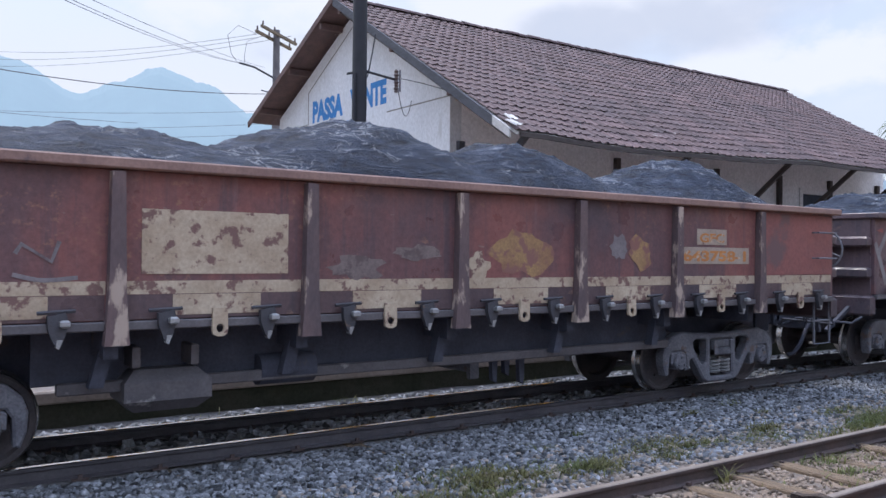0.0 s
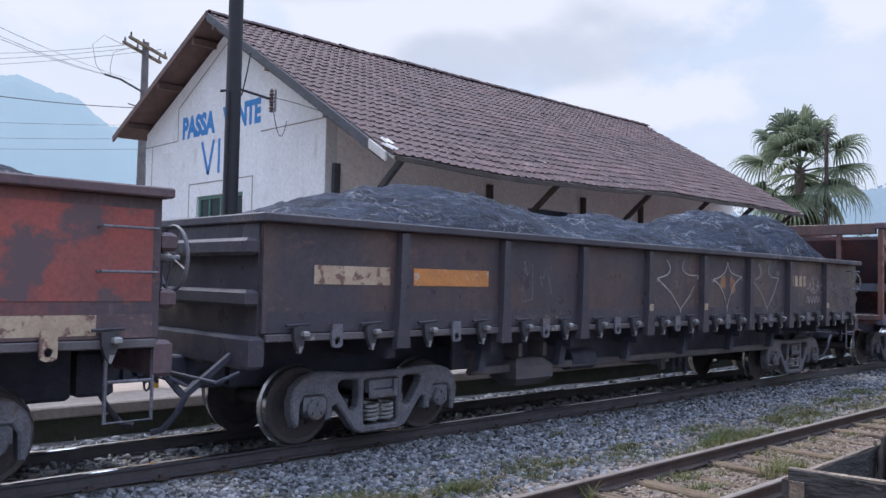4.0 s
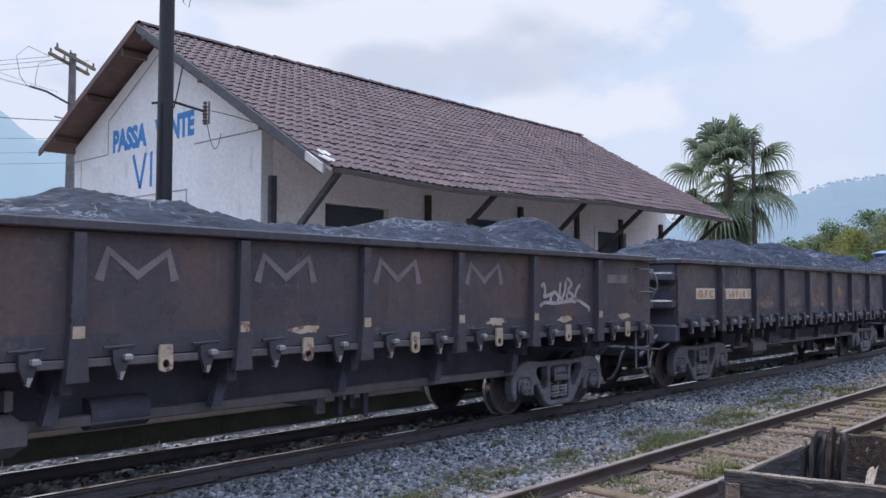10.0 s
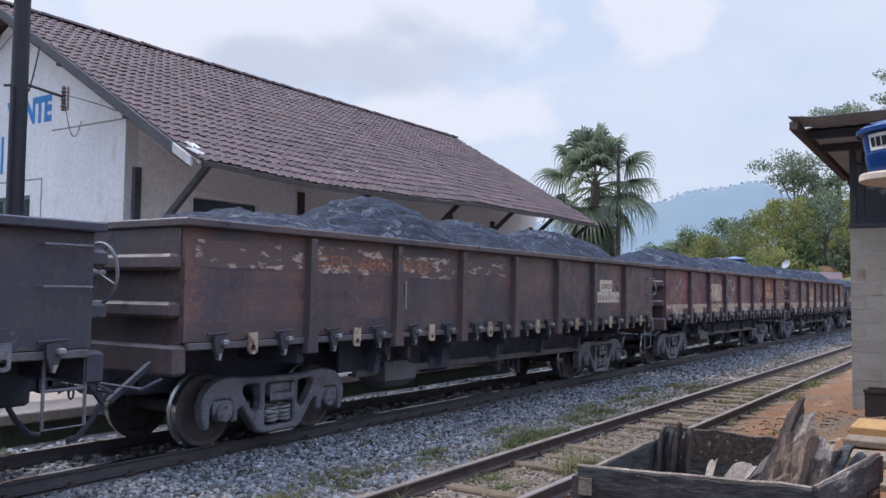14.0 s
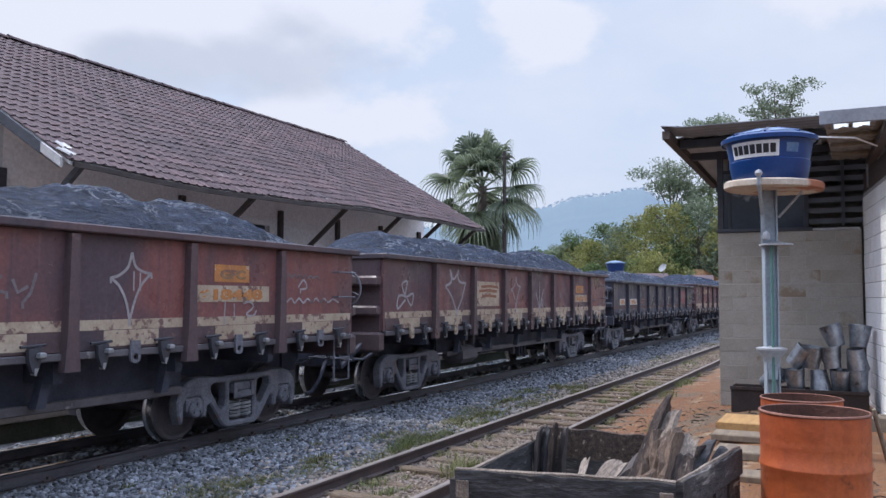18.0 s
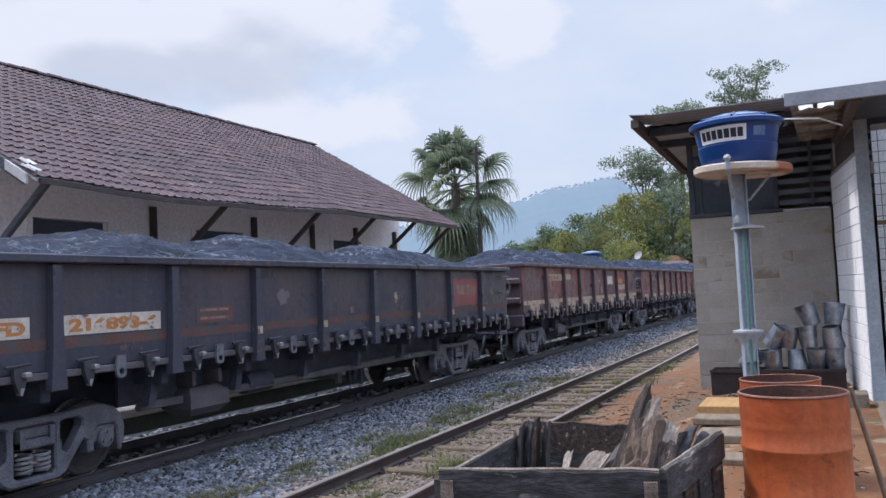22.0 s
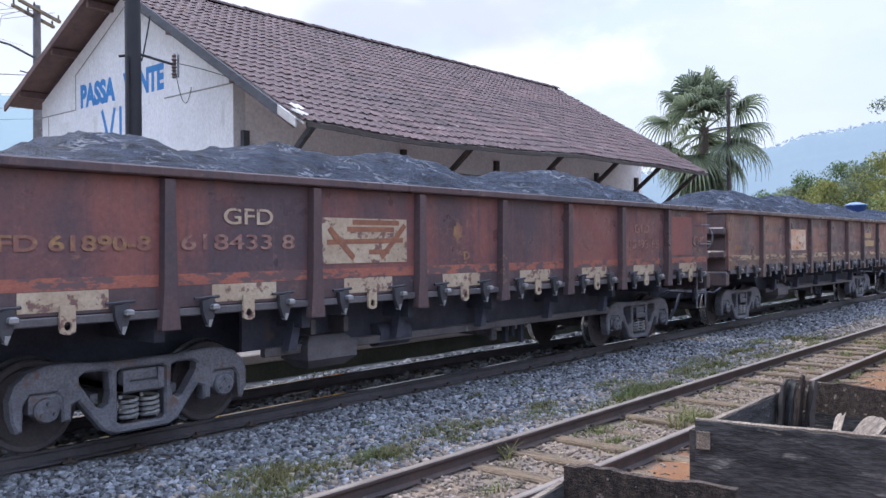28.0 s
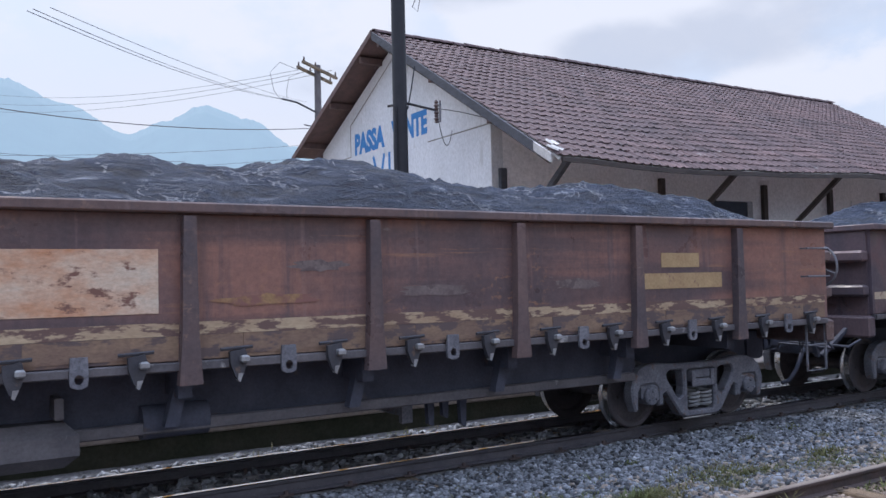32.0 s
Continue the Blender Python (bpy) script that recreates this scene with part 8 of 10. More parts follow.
def build_street_pole():
    x, y = 15.97, 36.7
    p = thing("utility_pole", "grey concrete utility pole with timber crossarms", "utility pole", m=at(x, y, 0.19))
    ob_of("shaft", Shape().tube([(0, 0, 0), (0, 0, 12.0)], [0.24, 0.15], 12).mesh("shaft", [M["concrete"]], True), M["sill"], p)
    d = Vector((0.86, 0.46, -0.10)).normalized()
    for dy, z in ((-0.16, 11.75), (0.16, 11.55)):
        n = Vector((-d.y, d.x, 0)) * dy
        ob_of("crossarm", Shape().tube([n - d * 1.3 + Vector((0, 0, z)), n + d * 1.3 + Vector((0, 0, z))], 0.085, 4).mesh("crossarm"), M["concrete"], p)
        for k in (-1.2, -0.35, 1.2):
            q = n + d * k
            insulator(p, q.x, q.y, z + q.z + 0.18)
    ob_of("lower_arm", Shape().tube([(0, 0, 9.7), (-1.2, -0.3, 10.05), (-2.0, -0.5, 10.1)], 0.05, 5).mesh("lower_arm"), M["board"], p)
    ob_of("side_bracket", Shape().tube([(0, 0, 9.0), (-0.8, -0.2, 9.05)], 0.03, 5).mesh("side_bracket"), M["board"], p)
    for a, b2, dr, r in (((15.2, 37.2, 12.0), (4.3, 69.9, 16.4), 0.7, 0.014), ((15.9, 36.8, 12.0), (4.3, 69.9, 15.7), 0.7, 0.014), ((16.5, 36.2, 11.9), (4.3, 69.9, 15.1), 0.7, 0.014),
                        ((13.9, 36.3, 10.3), (1.7, 18.0, 7.2), 0.25, 0.012), ((14.2, 36.3, 10.3), (1.8, 17.9, 7.22), 0.25, 0.012), ((15.1, 36.0, 10.2), (2.1, 17.9, 7.3), 0.2, 0.010),
                        ((11.7, 27.7, 7.3), (-3.0, 24.2, 7.0), 0.5, 0.020), ((10.2, 38.7, 7.5), (-8.0, 36.0, 7.6), 0.3, 0.013), ((17, 37, 8.6), (-10, 40, 7.3), 0.6, 0.012), ((17, 37, 8.0), (-10, 40, 6.5), 0.6, 0.012), ((17, 37, 7.5), (-10, 40, 5.9), 0.5, 0.012)):
        tagged(new("overhead_wire", Shape().tube(sag(a, b2, dr), r * 0.8, 4).mesh("overhead_wire", [M["aluwire"]])), "thin dark overhead wire", "cable", "overhead wires")
    tagged(new("jumper_wire", Shape().tube([(15.2, 37.2, 12.0), (14.2, 37.0, 12.2), (13.6, 36.7, 11.6), (13.7, 36.5, 10.7), (14.0, 36.4, 10.3)], 0.012, 4).tube([(15.4, 37.0, 11.9), (14.6, 36.9, 11.5), (14.4, 36.7, 10.8), (14.3, 36.4, 10.3)], 0.012, 4).mesh("jumper_wire", [M["aluwire"]])), "looped jumper wires on the crossarm", "cable")


build_street_pole()


# ---- trees ----
def leaf_cloud(centres, per, spread, size, seed, flat=0.6):
    """Many small leaves in clumps: one mesh of bent quads."""
    rng = np.random.default_rng(seed)
    c = np.repeat(np.array(centres, dtype=float), per, axis=0)
    r = np.repeat(np.array([spread] * len(centres), dtype=float) * rng.uniform(0.6, 1.3, len(centres)), per)
    d = rng.normal(size=c.shape)
    d /= np.linalg.norm(d, axis=1)[:, None]
    p = c + d * (r * rng.uniform(0.25, 1.0, len(c)) ** 0.6)[:, None] * np.array([1, 1, flat])
    a = rng.normal(size=c.shape)
    a /= np.linalg.norm(a, axis=1)[:, None]
    b2 = np.cross(a, rng.normal(size=c.shape))
    b2 /= np.linalg.norm(b2, axis=1)[:, None]
    s = size * rng.uniform(0.6, 1.4, len(c))[:, None]
    n = len(c)
    v = np.empty((n, 4, 3))
    v[:, 0], v[:, 1], v[:, 2], v[:, 3] = p - a * s, p - b2 * s * 0.5, p + a * s, p + b2 * s * 0.5
    me = bpy.data.meshes.new("crown")
    me.vertices.add(n * 4)
    me.vertices.foreach_set("co", v.ravel())
    me.loops.add(n * 4)
    me.loops.foreach_set("vertex_index", np.arange(n * 4))
    me.polygons.add(n)
    me.polygons.foreach_set("loop_start", np.arange(n) * 4)
    me.update(calc_edges=True)
    return me


def ridge_trees(radius, table, low, high, seed):
    """The ragged fringe of tree tops along a far ridge."""
    rng = random.Random(seed)
    cs, az = [], high
    while az > low:
        az -= rng.uniform(0.05, 0.28)
        h = radius * ridge_at(az, table) + rng.uniform(-2.4, 1.4)
        tall = rng.random() ** 2 * 3.4
        for k in range(3):
            cs.append((radius * math.cos(radians(az)) + rng.uniform(-3, 3), radius * math.sin(radians(az)) + rng.uniform(-1.6, 1.6), h + tall * k / 2))
    return tagged(new("ridge_trees", leaf_cloud(cs, 22, 1.7, 0.55, seed, 0.9)), "hazy tree tops along the far ridge", "trees", kind="stuff")


# the tree tops share the hill's glowing haze
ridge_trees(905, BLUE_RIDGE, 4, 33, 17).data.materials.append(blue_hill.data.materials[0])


def build_tree(x, y, h, r, leaf, label, seed, low=0.35, clumps=26, per=70, size=0.16, spread=0.8, flat=0.7, z0=0.0, lean=0.0):
    rng = random.Random(seed)
    t = thing("tree", label, "tree", "trees behind the yard", m=at(x, y, z0))
    top = Vector((lean, 0, h * 0.86))
    trunk = Shape().tube([(0, 0, -0.3), (lean * 0.2, 0, h * 0.3), (lean * 0.5, 0.1, h * 0.6), top], [h * 0.022, h * 0.017, h * 0.011, h * 0.003], 7)
    cs = []
    for k in range(clumps):
        u = (k + 0.5) / clumps
        a = k * 2.4 + rng.random()
        zz = h * (low + (1 - low) * u) - spread * 0.4
        rr = r * math.sin(math.pi * min(1, 0.18 + 0.78 * u)) ** 0.7 * rng.uniform(0.35, 1.0)
        c = Vector((lean * zz / h + rr * math.cos(a), rr * math.sin(a), zz + rng.uniform(-0.3, 0.3)))
        cs.append(c)
        if k % 2 == 0:
            s = Vector((lean * 0.6 * zz / h, 0, max(h * 0.2, zz - rr * 0.8)))
            trunk.tube([s, s.lerp(c, 0.55) + Vector((0, 0, 0.1 * rr)), c], [h * 0.008, h * 0.005, h * 0.002], 5)
    ob_of("trunk", trunk.mesh("trunk", [M["bark"]], True), M["bark"], t)
    ob_of("crown", leaf_cloud(cs, per, spread, size, seed, flat), M[leaf], t)
    return t


def polar(az, d):
    return d * math.cos(radians(az)), d * math.sin(radians(az))


for k, (az, d, h, r, leaf) in enumerate(((19.6, 95, 7.0, 2.6, "leaf"), (18.4, 110, 8.5, 3.0, "leafgrey"), (17.2, 100, 9.2, 3.2, "leaf"), (16.2, 92, 8.2, 2.8, "leafolive"), (15.2, 105, 11.0, 3.2, "leaf"), (14.2, 98, 9.8, 3.3, "leafgrey"),
                                         (13.3, 104, 10.8, 3.4, "leaf"), (12.4, 92, 11.0, 3.8, "leafolive"), (11.4, 80, 10.6, 3.6, "leafolive"), (10.2, 90, 11.6, 3.9, "leaf"), (9.0, 82, 11.0, 3.8, "leafgrey"), (8.0, 88, 12.2, 4.0, "leaf"),
                                         (6.8, 80, 10.8, 3.8, "leafolive"), (12.9, 78, 5.4, 2.6, "leaf"), (11.8, 70, 5.2, 2.4, "leafolive"), (10.9, 79, 6.6, 2.6, "leaf"), (7.2, 79, 6.8, 2.5, "leafgrey"), (15.8, 84, 5.0, 2.4, "leaf"), (17.9, 86, 4.6, 2.2, "leafolive"), (20.8, 100, 5.2, 2.2, "leaf"), (24.5, 105, 5.0, 2.2, "leafgrey"))):
    x, y = polar(az, d)
    build_tree(x, y, h, r, leaf, {"leaf": "leafy green tree on the slope", "leafgrey": "grey-green tree on the slope", "leafolive": "olive yellow-green tree on the slope"}[leaf], 30 + k, 0.10, 52, 170, 0.125, 1.05, 0.8)


def build_eucalyptus(az, d, h, r, low, clumps, seed, lean=0.0):
    """A tall sparse tree: bare forking limbs that carry small airy clumps of leaves."""
    rng = random.Random(seed)
    x, y = polar(az, d)
    t = thing("tree", "tall sparse eucalyptus with grey-green leaves", "tree", "trees behind the yard", m=pose(x, y, 0, 0, 0, az))
    trunk, cs = Shape(), []
    base = Vector((0, lean * 0.35, h * low * 0.9))
    trunk.tube([(0, 0, -0.3), (0, lean * 0.15, h * low * 0.5), base], [h * 0.013, h * 0.010, h * 0.007], 7)
    for k in range(5):
        a = k * 1.26 + rng.random()
        tip = Vector((r * 0.7 * math.cos(a), lean + r * 0.75 * math.sin(a), h * (0.86 + 0.10 * rng.random())))
        mid = base.lerp(tip, 0.5) + Vector((0, 0, 0.05 * h * rng.random()))
        trunk.tube([base, mid, tip], [h * 0.005, h * 0.0035, h * 0.0015], 5)
        for j in range(clumps):
            u = rng.uniform(0.35, 1.05)
            q = (base.lerp(mid, u * 2) if u < 0.5 else mid.lerp(tip, u * 2 - 1))
            c = q + Vector((rng.gauss(0, r * 0.25), rng.gauss(0, r * 0.28), rng.gauss(0.1, r * 0.16)))
            cs.append(c)
            trunk.tube([q, q.lerp(c, 0.9)], [h * 0.0014, h * 0.0006], 3)
    ob_of("trunk", trunk.mesh("trunk", [M["bark"]], True), M["bark"], t)
    ob_of("crown", leaf_cloud(cs, 85, 1.15, 0.13, seed, 0.6), M["leafgrey"], t)


for k, (az, d, h, r, low, clumps, ln) in enumerate(((4.1, 94, 25.2, 3.1, 0.76, 12, 0.0), (8.2, 96, 23.4, 2.8, 0.84, 10, 0.3), (10.6, 94, 17.6, 2.8, 0.66, 10, 0.6), (9.3, 97, 16.2, 2.6, 0.66, 9, 0.4), (6.6, 100, 21.4, 2.6, 0.78, 9, 0.0))):
    build_eucalyptus(az, d, h, r, low, clumps, 70 + k, ln)


def fan_leaf_mesh(seed, el):
    """One palm leaf held el degrees up: a stalk and a pleated fan, slit from half-way into thin tips that hang straight down."""
    rng = random.Random(seed)
    sh, n, stalk, rad = Shape(), 31, 1.25, 1.28
    down = Vector((-math.sin(radians(el)), 0, -math.cos(radians(el))))
    sh.tube([(0, 0, 0), (stalk * 0.5, 0, 0.05), (stalk, 0, 0)], [0.04, 0.03, 0.022], 4)
    for k in range(n):
        a = radians(-112 + 224 * k / (n - 1))
        w = radians(224 / (n - 1)) * 0.5
        R = rad * (0.72 + 0.28 * math.cos(a * 0.62)) * rng.uniform(0.92, 1.06)
        hang = rng.uniform(0.22, 0.50)
        pts = []
        for u, ww, fall in ((0.04, 1.0, 0.0), (0.36, 1.0, 0.02), (0.60, 0.85, 0.12), (0.76, 0.34, 0.42), (0.86, 0.20, 0.85), (0.90, 0.10, 1.3)):
            for sgn, lift in ((-1, 0), (0, 0.05), (1, 0)):
                aa = a + sgn * w * ww
                p = Vector((stalk + R * u * math.cos(aa), R * u * math.sin(aa), lift * (1 - u) - 0.10 * abs(math.sin(aa)) * u))
                pts.append(p + down * hang * fall * 1.3)
        q = [(i * 3 + j, i * 3 + j + 1, i * 3 + j + 4, i * 3 + j + 3) for i in range(5) for j in range(2)]
        sh.add(pts, q)
    return sh.mesh("palm_leaf", [M["palmleaf"]])


def build_palm(x, y, z, leaves, size, seed, label, skirt=0, trunk_r=0.2, spread=1.0):
    rng = random.Random(seed)
    t = thing("fan_palm", label, "palm tree", "fan palms", m=at(x, y, 0))
    ob_of("trunk", Shape().tube([(0, 0, -0.2), (0.05, 0.1, z * 0.5), (0, 0, z)], [trunk_r * 1.4, trunk_r * 1.1, trunk_r], 12).mesh("trunk", [M["bark"]], True), M["bark"], t)
    held = (78, 56, 34, 10, -14, -38, -62)
    kinds = [shared(("fan", k), lambda k=k: fan_leaf_mesh(k, held[k])) for k in range(7)]
    for k in range(leaves):
        u = (k + 0.5) / leaves
        step = min(5, int(u * 6))
        s = size * rng.uniform(0.84, 1.08)
        m = Matrix.Translation((0, 0, z - 0.3 * u)) @ Euler((rng.uniform(-0.55, 0.55), -radians(held[step] + rng.uniform(-8, 8)), radians(k * 137.5 + rng.uniform(-14, 14))), "XYZ").to_matrix().to_4x4() @ Matrix.Scale(s, 4)
        ob_of("leaf", kinds[step], M["palmleaf"], t, m)
    for k in range(skirt):
        u = k / max(1, skirt - 1)
        m = Matrix.Translation((0, 0, z - 0.5 - 1.6 * size * u)) @ Euler((rng.uniform(-0.5, 0.5), radians(rng.uniform(56, 74)), radians(k * 137.5)), "XYZ").to_matrix().to_4x4() @ Matrix.Scale(size * rng.uniform(0.72, 0.95), 4)
        ob_of("hanging_leaf", kinds[6], M["palmleaf"], t, m)


PALM_X, PALM_Y = 34.1, 14.5
build_palm(PALM_X - 0.25, PALM_Y + 0.1, 6.6, 27, 1.2, 5, "tall fan palm with drooping leaves and a hanging skirt", 26)
pole = thing("utility_pole", "slender dark pole before the fan palm", "pole", m=at(33.0, 13.21, -0.1))
ob_of("shaft", Shape().tube([(0, 0, 0), (0.02, 0, 4.0), (0, 0, 8.05)], [0.11, 0.09, 0.065], 10).mesh("shaft", [M["darkwood"]], True), M["darkwood"], pole)
ob_of("crossarm", Shape().cbox(-0.05, 0.05, -0.30, 0.30, 7.74, 7.80, 0.01).mesh("crossarm"), M["darkwood"], pole)
for k, (az, d, z) in enumerate(((18.9, 105, 5.4), (17.8, 98, 6.0), (16.9, 108, 6.2))):
    x, y = polar(az, d)
    build_palm(x, y, z, 16, 1.1, 20 + k, "small palm on the far slope")


# ---- far roofs beyond the train ----
def build_far_house(az, d, w, label, wall_h):
    x, y = polar(az, d)
    h = thing("far_house", label, "house", m=pose(x, y, 0, 0, 0, az))
    ob_of("wall", Shape().box(-3, 3, -w / 2, w / 2, -0.3, wall_h).mesh("wall"), M["wallcream"], h)
    ob_of("roof", Shape().prism([(-3.5, wall_h - 0.1), (3.5, wall_h - 0.1), (0, wall_h + 1.0)], -w / 2 - 0.4, w / 2 + 0.4).mesh("roof"), M["tile"], h)
    return x, y


fx, fy = build_far_house(14.4, 66, 7.0, "low house with a dull roof beyond the line", 2.6)
far_tank = thing("roof_water_tank", "small blue water tank on a far roof", "water tank", m=at(fx, fy, 3.55))
ob_of("body", Shape().lathe([(0.55, 0), (0.72, 0.75), (0.76, 0.8)], 20, cap=(True, True)).mesh("body", [M["tank"]], True), M["tank"], far_tank)
ob_of("lid", Shape().lathe([(0.78, 0.8), (0.78, 0.87), (0.3, 1.02), (0.02, 1.05)], 20).mesh("lid", [M["tanklid"]], True), M["tanklid"], far_tank)
def build_bank():
    """A cut bank of bare orange earth below the trees."""
    v, n, rows = [], 26, 7
    cx, cy = polar(10.2, 74)
    for j in range(rows + 1):
        for i in range(n + 1):
            a = -9 + 18 * i / n
            h = 4.0 * (j / rows) * (1 - abs(a / 9.5) ** 3) * (1 + 0.22 * noise.noise((a * 0.6, j * 0.5, 2)))
            v.append((cx + 3.2 * j / rows + noise.noise((a * 0.8, j, 0)), cy + a, h - 0.2))
    q = [(j * (n + 1) + i, j * (n + 1) + i + 1, (j + 1) * (n + 1) + i + 1, (j + 1) * (n + 1) + i) for j in range(rows) for i in range(n)]
    me = bpy.data.meshes.new("earth_bank")
    me.from_pydata(v, [], q)
    me.materials.append(mat("bare_orange_earth", (0.33, 0.17, 0.09), (0.20, 0.13, 0.07), 0.95, scale=0.5, fine=4, bump=0.5, spots=(0.10, 0.12, 0.05), spot_at=0.55, spot_scale=0.5))
    tagged(new("earth_bank", me), "bare orange earth bank below the trees", "bank", kind="structure")


build_bank()
gx, gy = build_far_house(11.2, 64, 6.0, "small house with a pale roof beyond the line", 2.4)
dish = thing("satellite_dish", "white satellite dish on a far roof", "satellite dish", m=pose(gx - 0.5, gy, 3.2, 0, 0, 150))
ob_of("reflector", Shape().lathe([(0.02, 0.0), (0.20, 0.03), (0.34, 0.10)], 20, centre=(0, 0, 0)).mesh("reflector", [M["fasciagrey"]], True), M["fasciagrey"], dish, pose(0, 0, 0.7, 0, 60, 0))
ob_of("mast", Shape().tube([(0, 0, 0), (0, 0, 0.7)], 0.03, 6).mesh("mast"), M["bare"], dish)


# ---- yard sheds ----
def corrugated(x0, x1, y0, y1, za, zb, period=0.18, amp=0.022, thick=0.012):
    """A ribbed sheet whose ribs run along x; za and zb are its heights at x0 and x1."""
    n = max(2, int(round((y1 - y0) / (period / 4))))
    sh, v = Shape(), []
    for k in range(n + 1):
        y = y0 + (y1 - y0) * k / n
        d = amp * math.sin(2 * math.pi * (y - y0) / period)
        v += [(x0, y, za + d), (x1, y, zb + d), (x0, y, za + d - thick), (x1, y, zb + d - thick)]
    q = []
    for k in range(n):
        a = 4 * k
        q += [(a, a + 4, a + 5, a + 1), (a + 2, a + 3, a + 7, a + 6), (a, a + 2, a + 6, a + 4), (a + 1, a + 5, a + 7, a + 3)]
    q += [(0, 1, 3, 2), (4 * n, 4 * n + 2, 4 * n + 3, 4 * n + 1)]
    return sh.add(v, q).mesh("roof_sheet")


def block_wall(parent, m, length, z0, z1, material, joint, recess=0.006):
    """Concrete blocks in running bond on a thin core; each block is a part. Runs along the local x, faces -y."""
    ob_of("wall_core", Shape().box(0, length, 0.006 + recess, 0.14, z0, z1).mesh("wall_core"), joint, parent, m)
    z, row = z0, 0
    bl, bh = 0.40, 0.20
    while z < z1 - 0.05:
        h = min(bh, z1 - z)
        x = -bl / 2 if row % 2 else 0.0
        while x < length - 0.02:
            a, b2 = max(0, x), min(length, x + bl)
            if b2 - a > 0.03:
                key = ("block", round(b2 - a, 3), round(h, 3))
                me = shared(key, lambda: Shape().cbox(0.004, b2 - a - 0.004, 0.006, 0.03, 0.004, h - 0.004, 0.004).mesh("block"))
                ob_of("block", me, material, parent, m @ at(a, random.uniform(-0.003, 0.003), z))
            x += bl
        z += bh
        row += 1


def build_shed():
    """Block walls, a glazed and louvred band above them, and a nearly flat sheet roof with a wide overhang."""
    shed = thing("block_shed", "unfinished grey concrete block shed with a sheet roof", "shed")
    X, YL, YR, ZB, ZT = 13.1, 1.75, -0.18, 0.10, 2.66
    m = Matrix.Translation((X, YL, 0)) @ pose(0, 0, 0, 0, 0, -90)
    block_wall(shed, m, YL - YR, ZB, ZT, M["block"], M["shedmortar"], 0.0035)
    roof_z = lambda x: 4.0 - 0.033 * (x - 11.5)
    ob_of("side_wall", Shape().box(X + 0.14, X + 4, YL - 0.14, YL, ZB, 3.80).mesh("side_wall"), M["block"], shed)
    ob_of("back_wall", Shape().box(X + 4, X + 4.14, -3.5, YL, ZB, 3.80).mesh("back_wall"), M["block"], shed)
    # unseen wall added to keep light out behind the louvres
    ob_of("inner_side_wall", Shape().box(X + 0.13, X + 4, -1.5, -1.38, ZB, 3.80).mesh("inner_side_wall"), M["block"], shed)
    ob_of("corner_post", Shape().cbox(X, X + 0.08, YL - 0.08, YL, ZT + 0.06, roof_z(X) - 0.03, 0.006).mesh("corner_post"), M["shedframe"], shed, label="dark painted steel corner post")
    ob_of("wall_plate", Shape().cbox(X - 0.02, X + 0.1, 0.45, YL + 0.01, ZT + 0.005, ZT + 0.055, 0.004).mesh("wall_plate"), M["shedframe"], shed)
    ob_of("wall_plate", Shape().cbox(X, X + 0.1, -0.16, 0.445, ZT + 0.005, ZT + 0.035, 0.004).mesh("wall_plate"), M["zinc"], shed, label="pale strip on top of the wall")
    ob_of("transom", Shape().cbox(X + 0.01, X + 0.06, 0.56, YL - 0.08, 3.555, 3.60, 0.004).mesh("transom"), M["shedframe"], shed, label="dark steel transom over the panes")
    for y, w in ((1.58, 0.018), (1.12, 0.025), (0.53, 0.03), (0.045, 0.022)):
        ob_of("mullion", Shape().cbox(X + 0.012, X + 0.055, y - w, y + w, ZT + 0.056, 3.553 if y > 0.6 else 3.86, 0.004).mesh("mullion"), M["shedframe"], shed, label="dark steel upright of the window band")
    for y0, y1 in ((1.60, 1.666), (1.148, 1.56), (0.562, 1.093)):
        ob_of("window_pane", Shape().box(X + 0.03, X + 0.035, y0, y1, ZT + 0.057, 3.553).mesh("window_pane"), M["darkpane"], shed, label="dirty dark window pane")
    slat = Shape().box(X + 0.11, X + 0.125, -1.36, 0.50, -0.035, 0.035).mesh("louvre_slat")
    for k in range(7):
        ob_of("louvre_slat", slat, M["shedslat"], shed, at(0, 0, 2.80 + 0.152 * k), "dark metal louvre slat")
    ob_of("roof_sheet", corrugated(12.15, 17.4, -1.6, 2.25, roof_z(12.15), roof_z(17.4), 0.2, 0.012), M["zinc"], shed, label="weathered corrugated sheet roof")
    eave, pts = Shape(), []
    for k in range(21):
        x = 11.5 + 0.65 * k / 20
        pts.append((x, roof_z(x) + 0.005 * math.sin(2 * math.pi * k / 5.0)))
    v = [(x, y, z + (0.035 if y > 2 else 0.0) - dz) for y in (-1.6, 1.95, 2.26) for x, z in pts for dz in (0.0, 0.010)]
    q = []
    for r in range(2):
        for k in range(20):
            a, c = r * 42 + 2 * k, (r + 1) * 42 + 2 * k
            q += [(a, a + 2, c + 2, c), (a + 1, c + 1, c + 3, a + 3)]
        q += [(r * 42, (r + 1) * 42, (r + 1) * 42 + 1, r * 42 + 1), (r * 42 + 40, r * 42 + 41, (r + 1) * 42 + 41, (r + 1) * 42 + 40)]
    q += [(84 + 2 * k, 84 + 2 * k + 1, 84 + 2 * k + 3, 84 + 2 * k + 2) for k in range(20)]
    ob_of("eave_sheet", eave.add(v, q).mesh("eave_sheet"), M["fasciagrey"], shed, label="overhanging eave sheet with a curled corner")
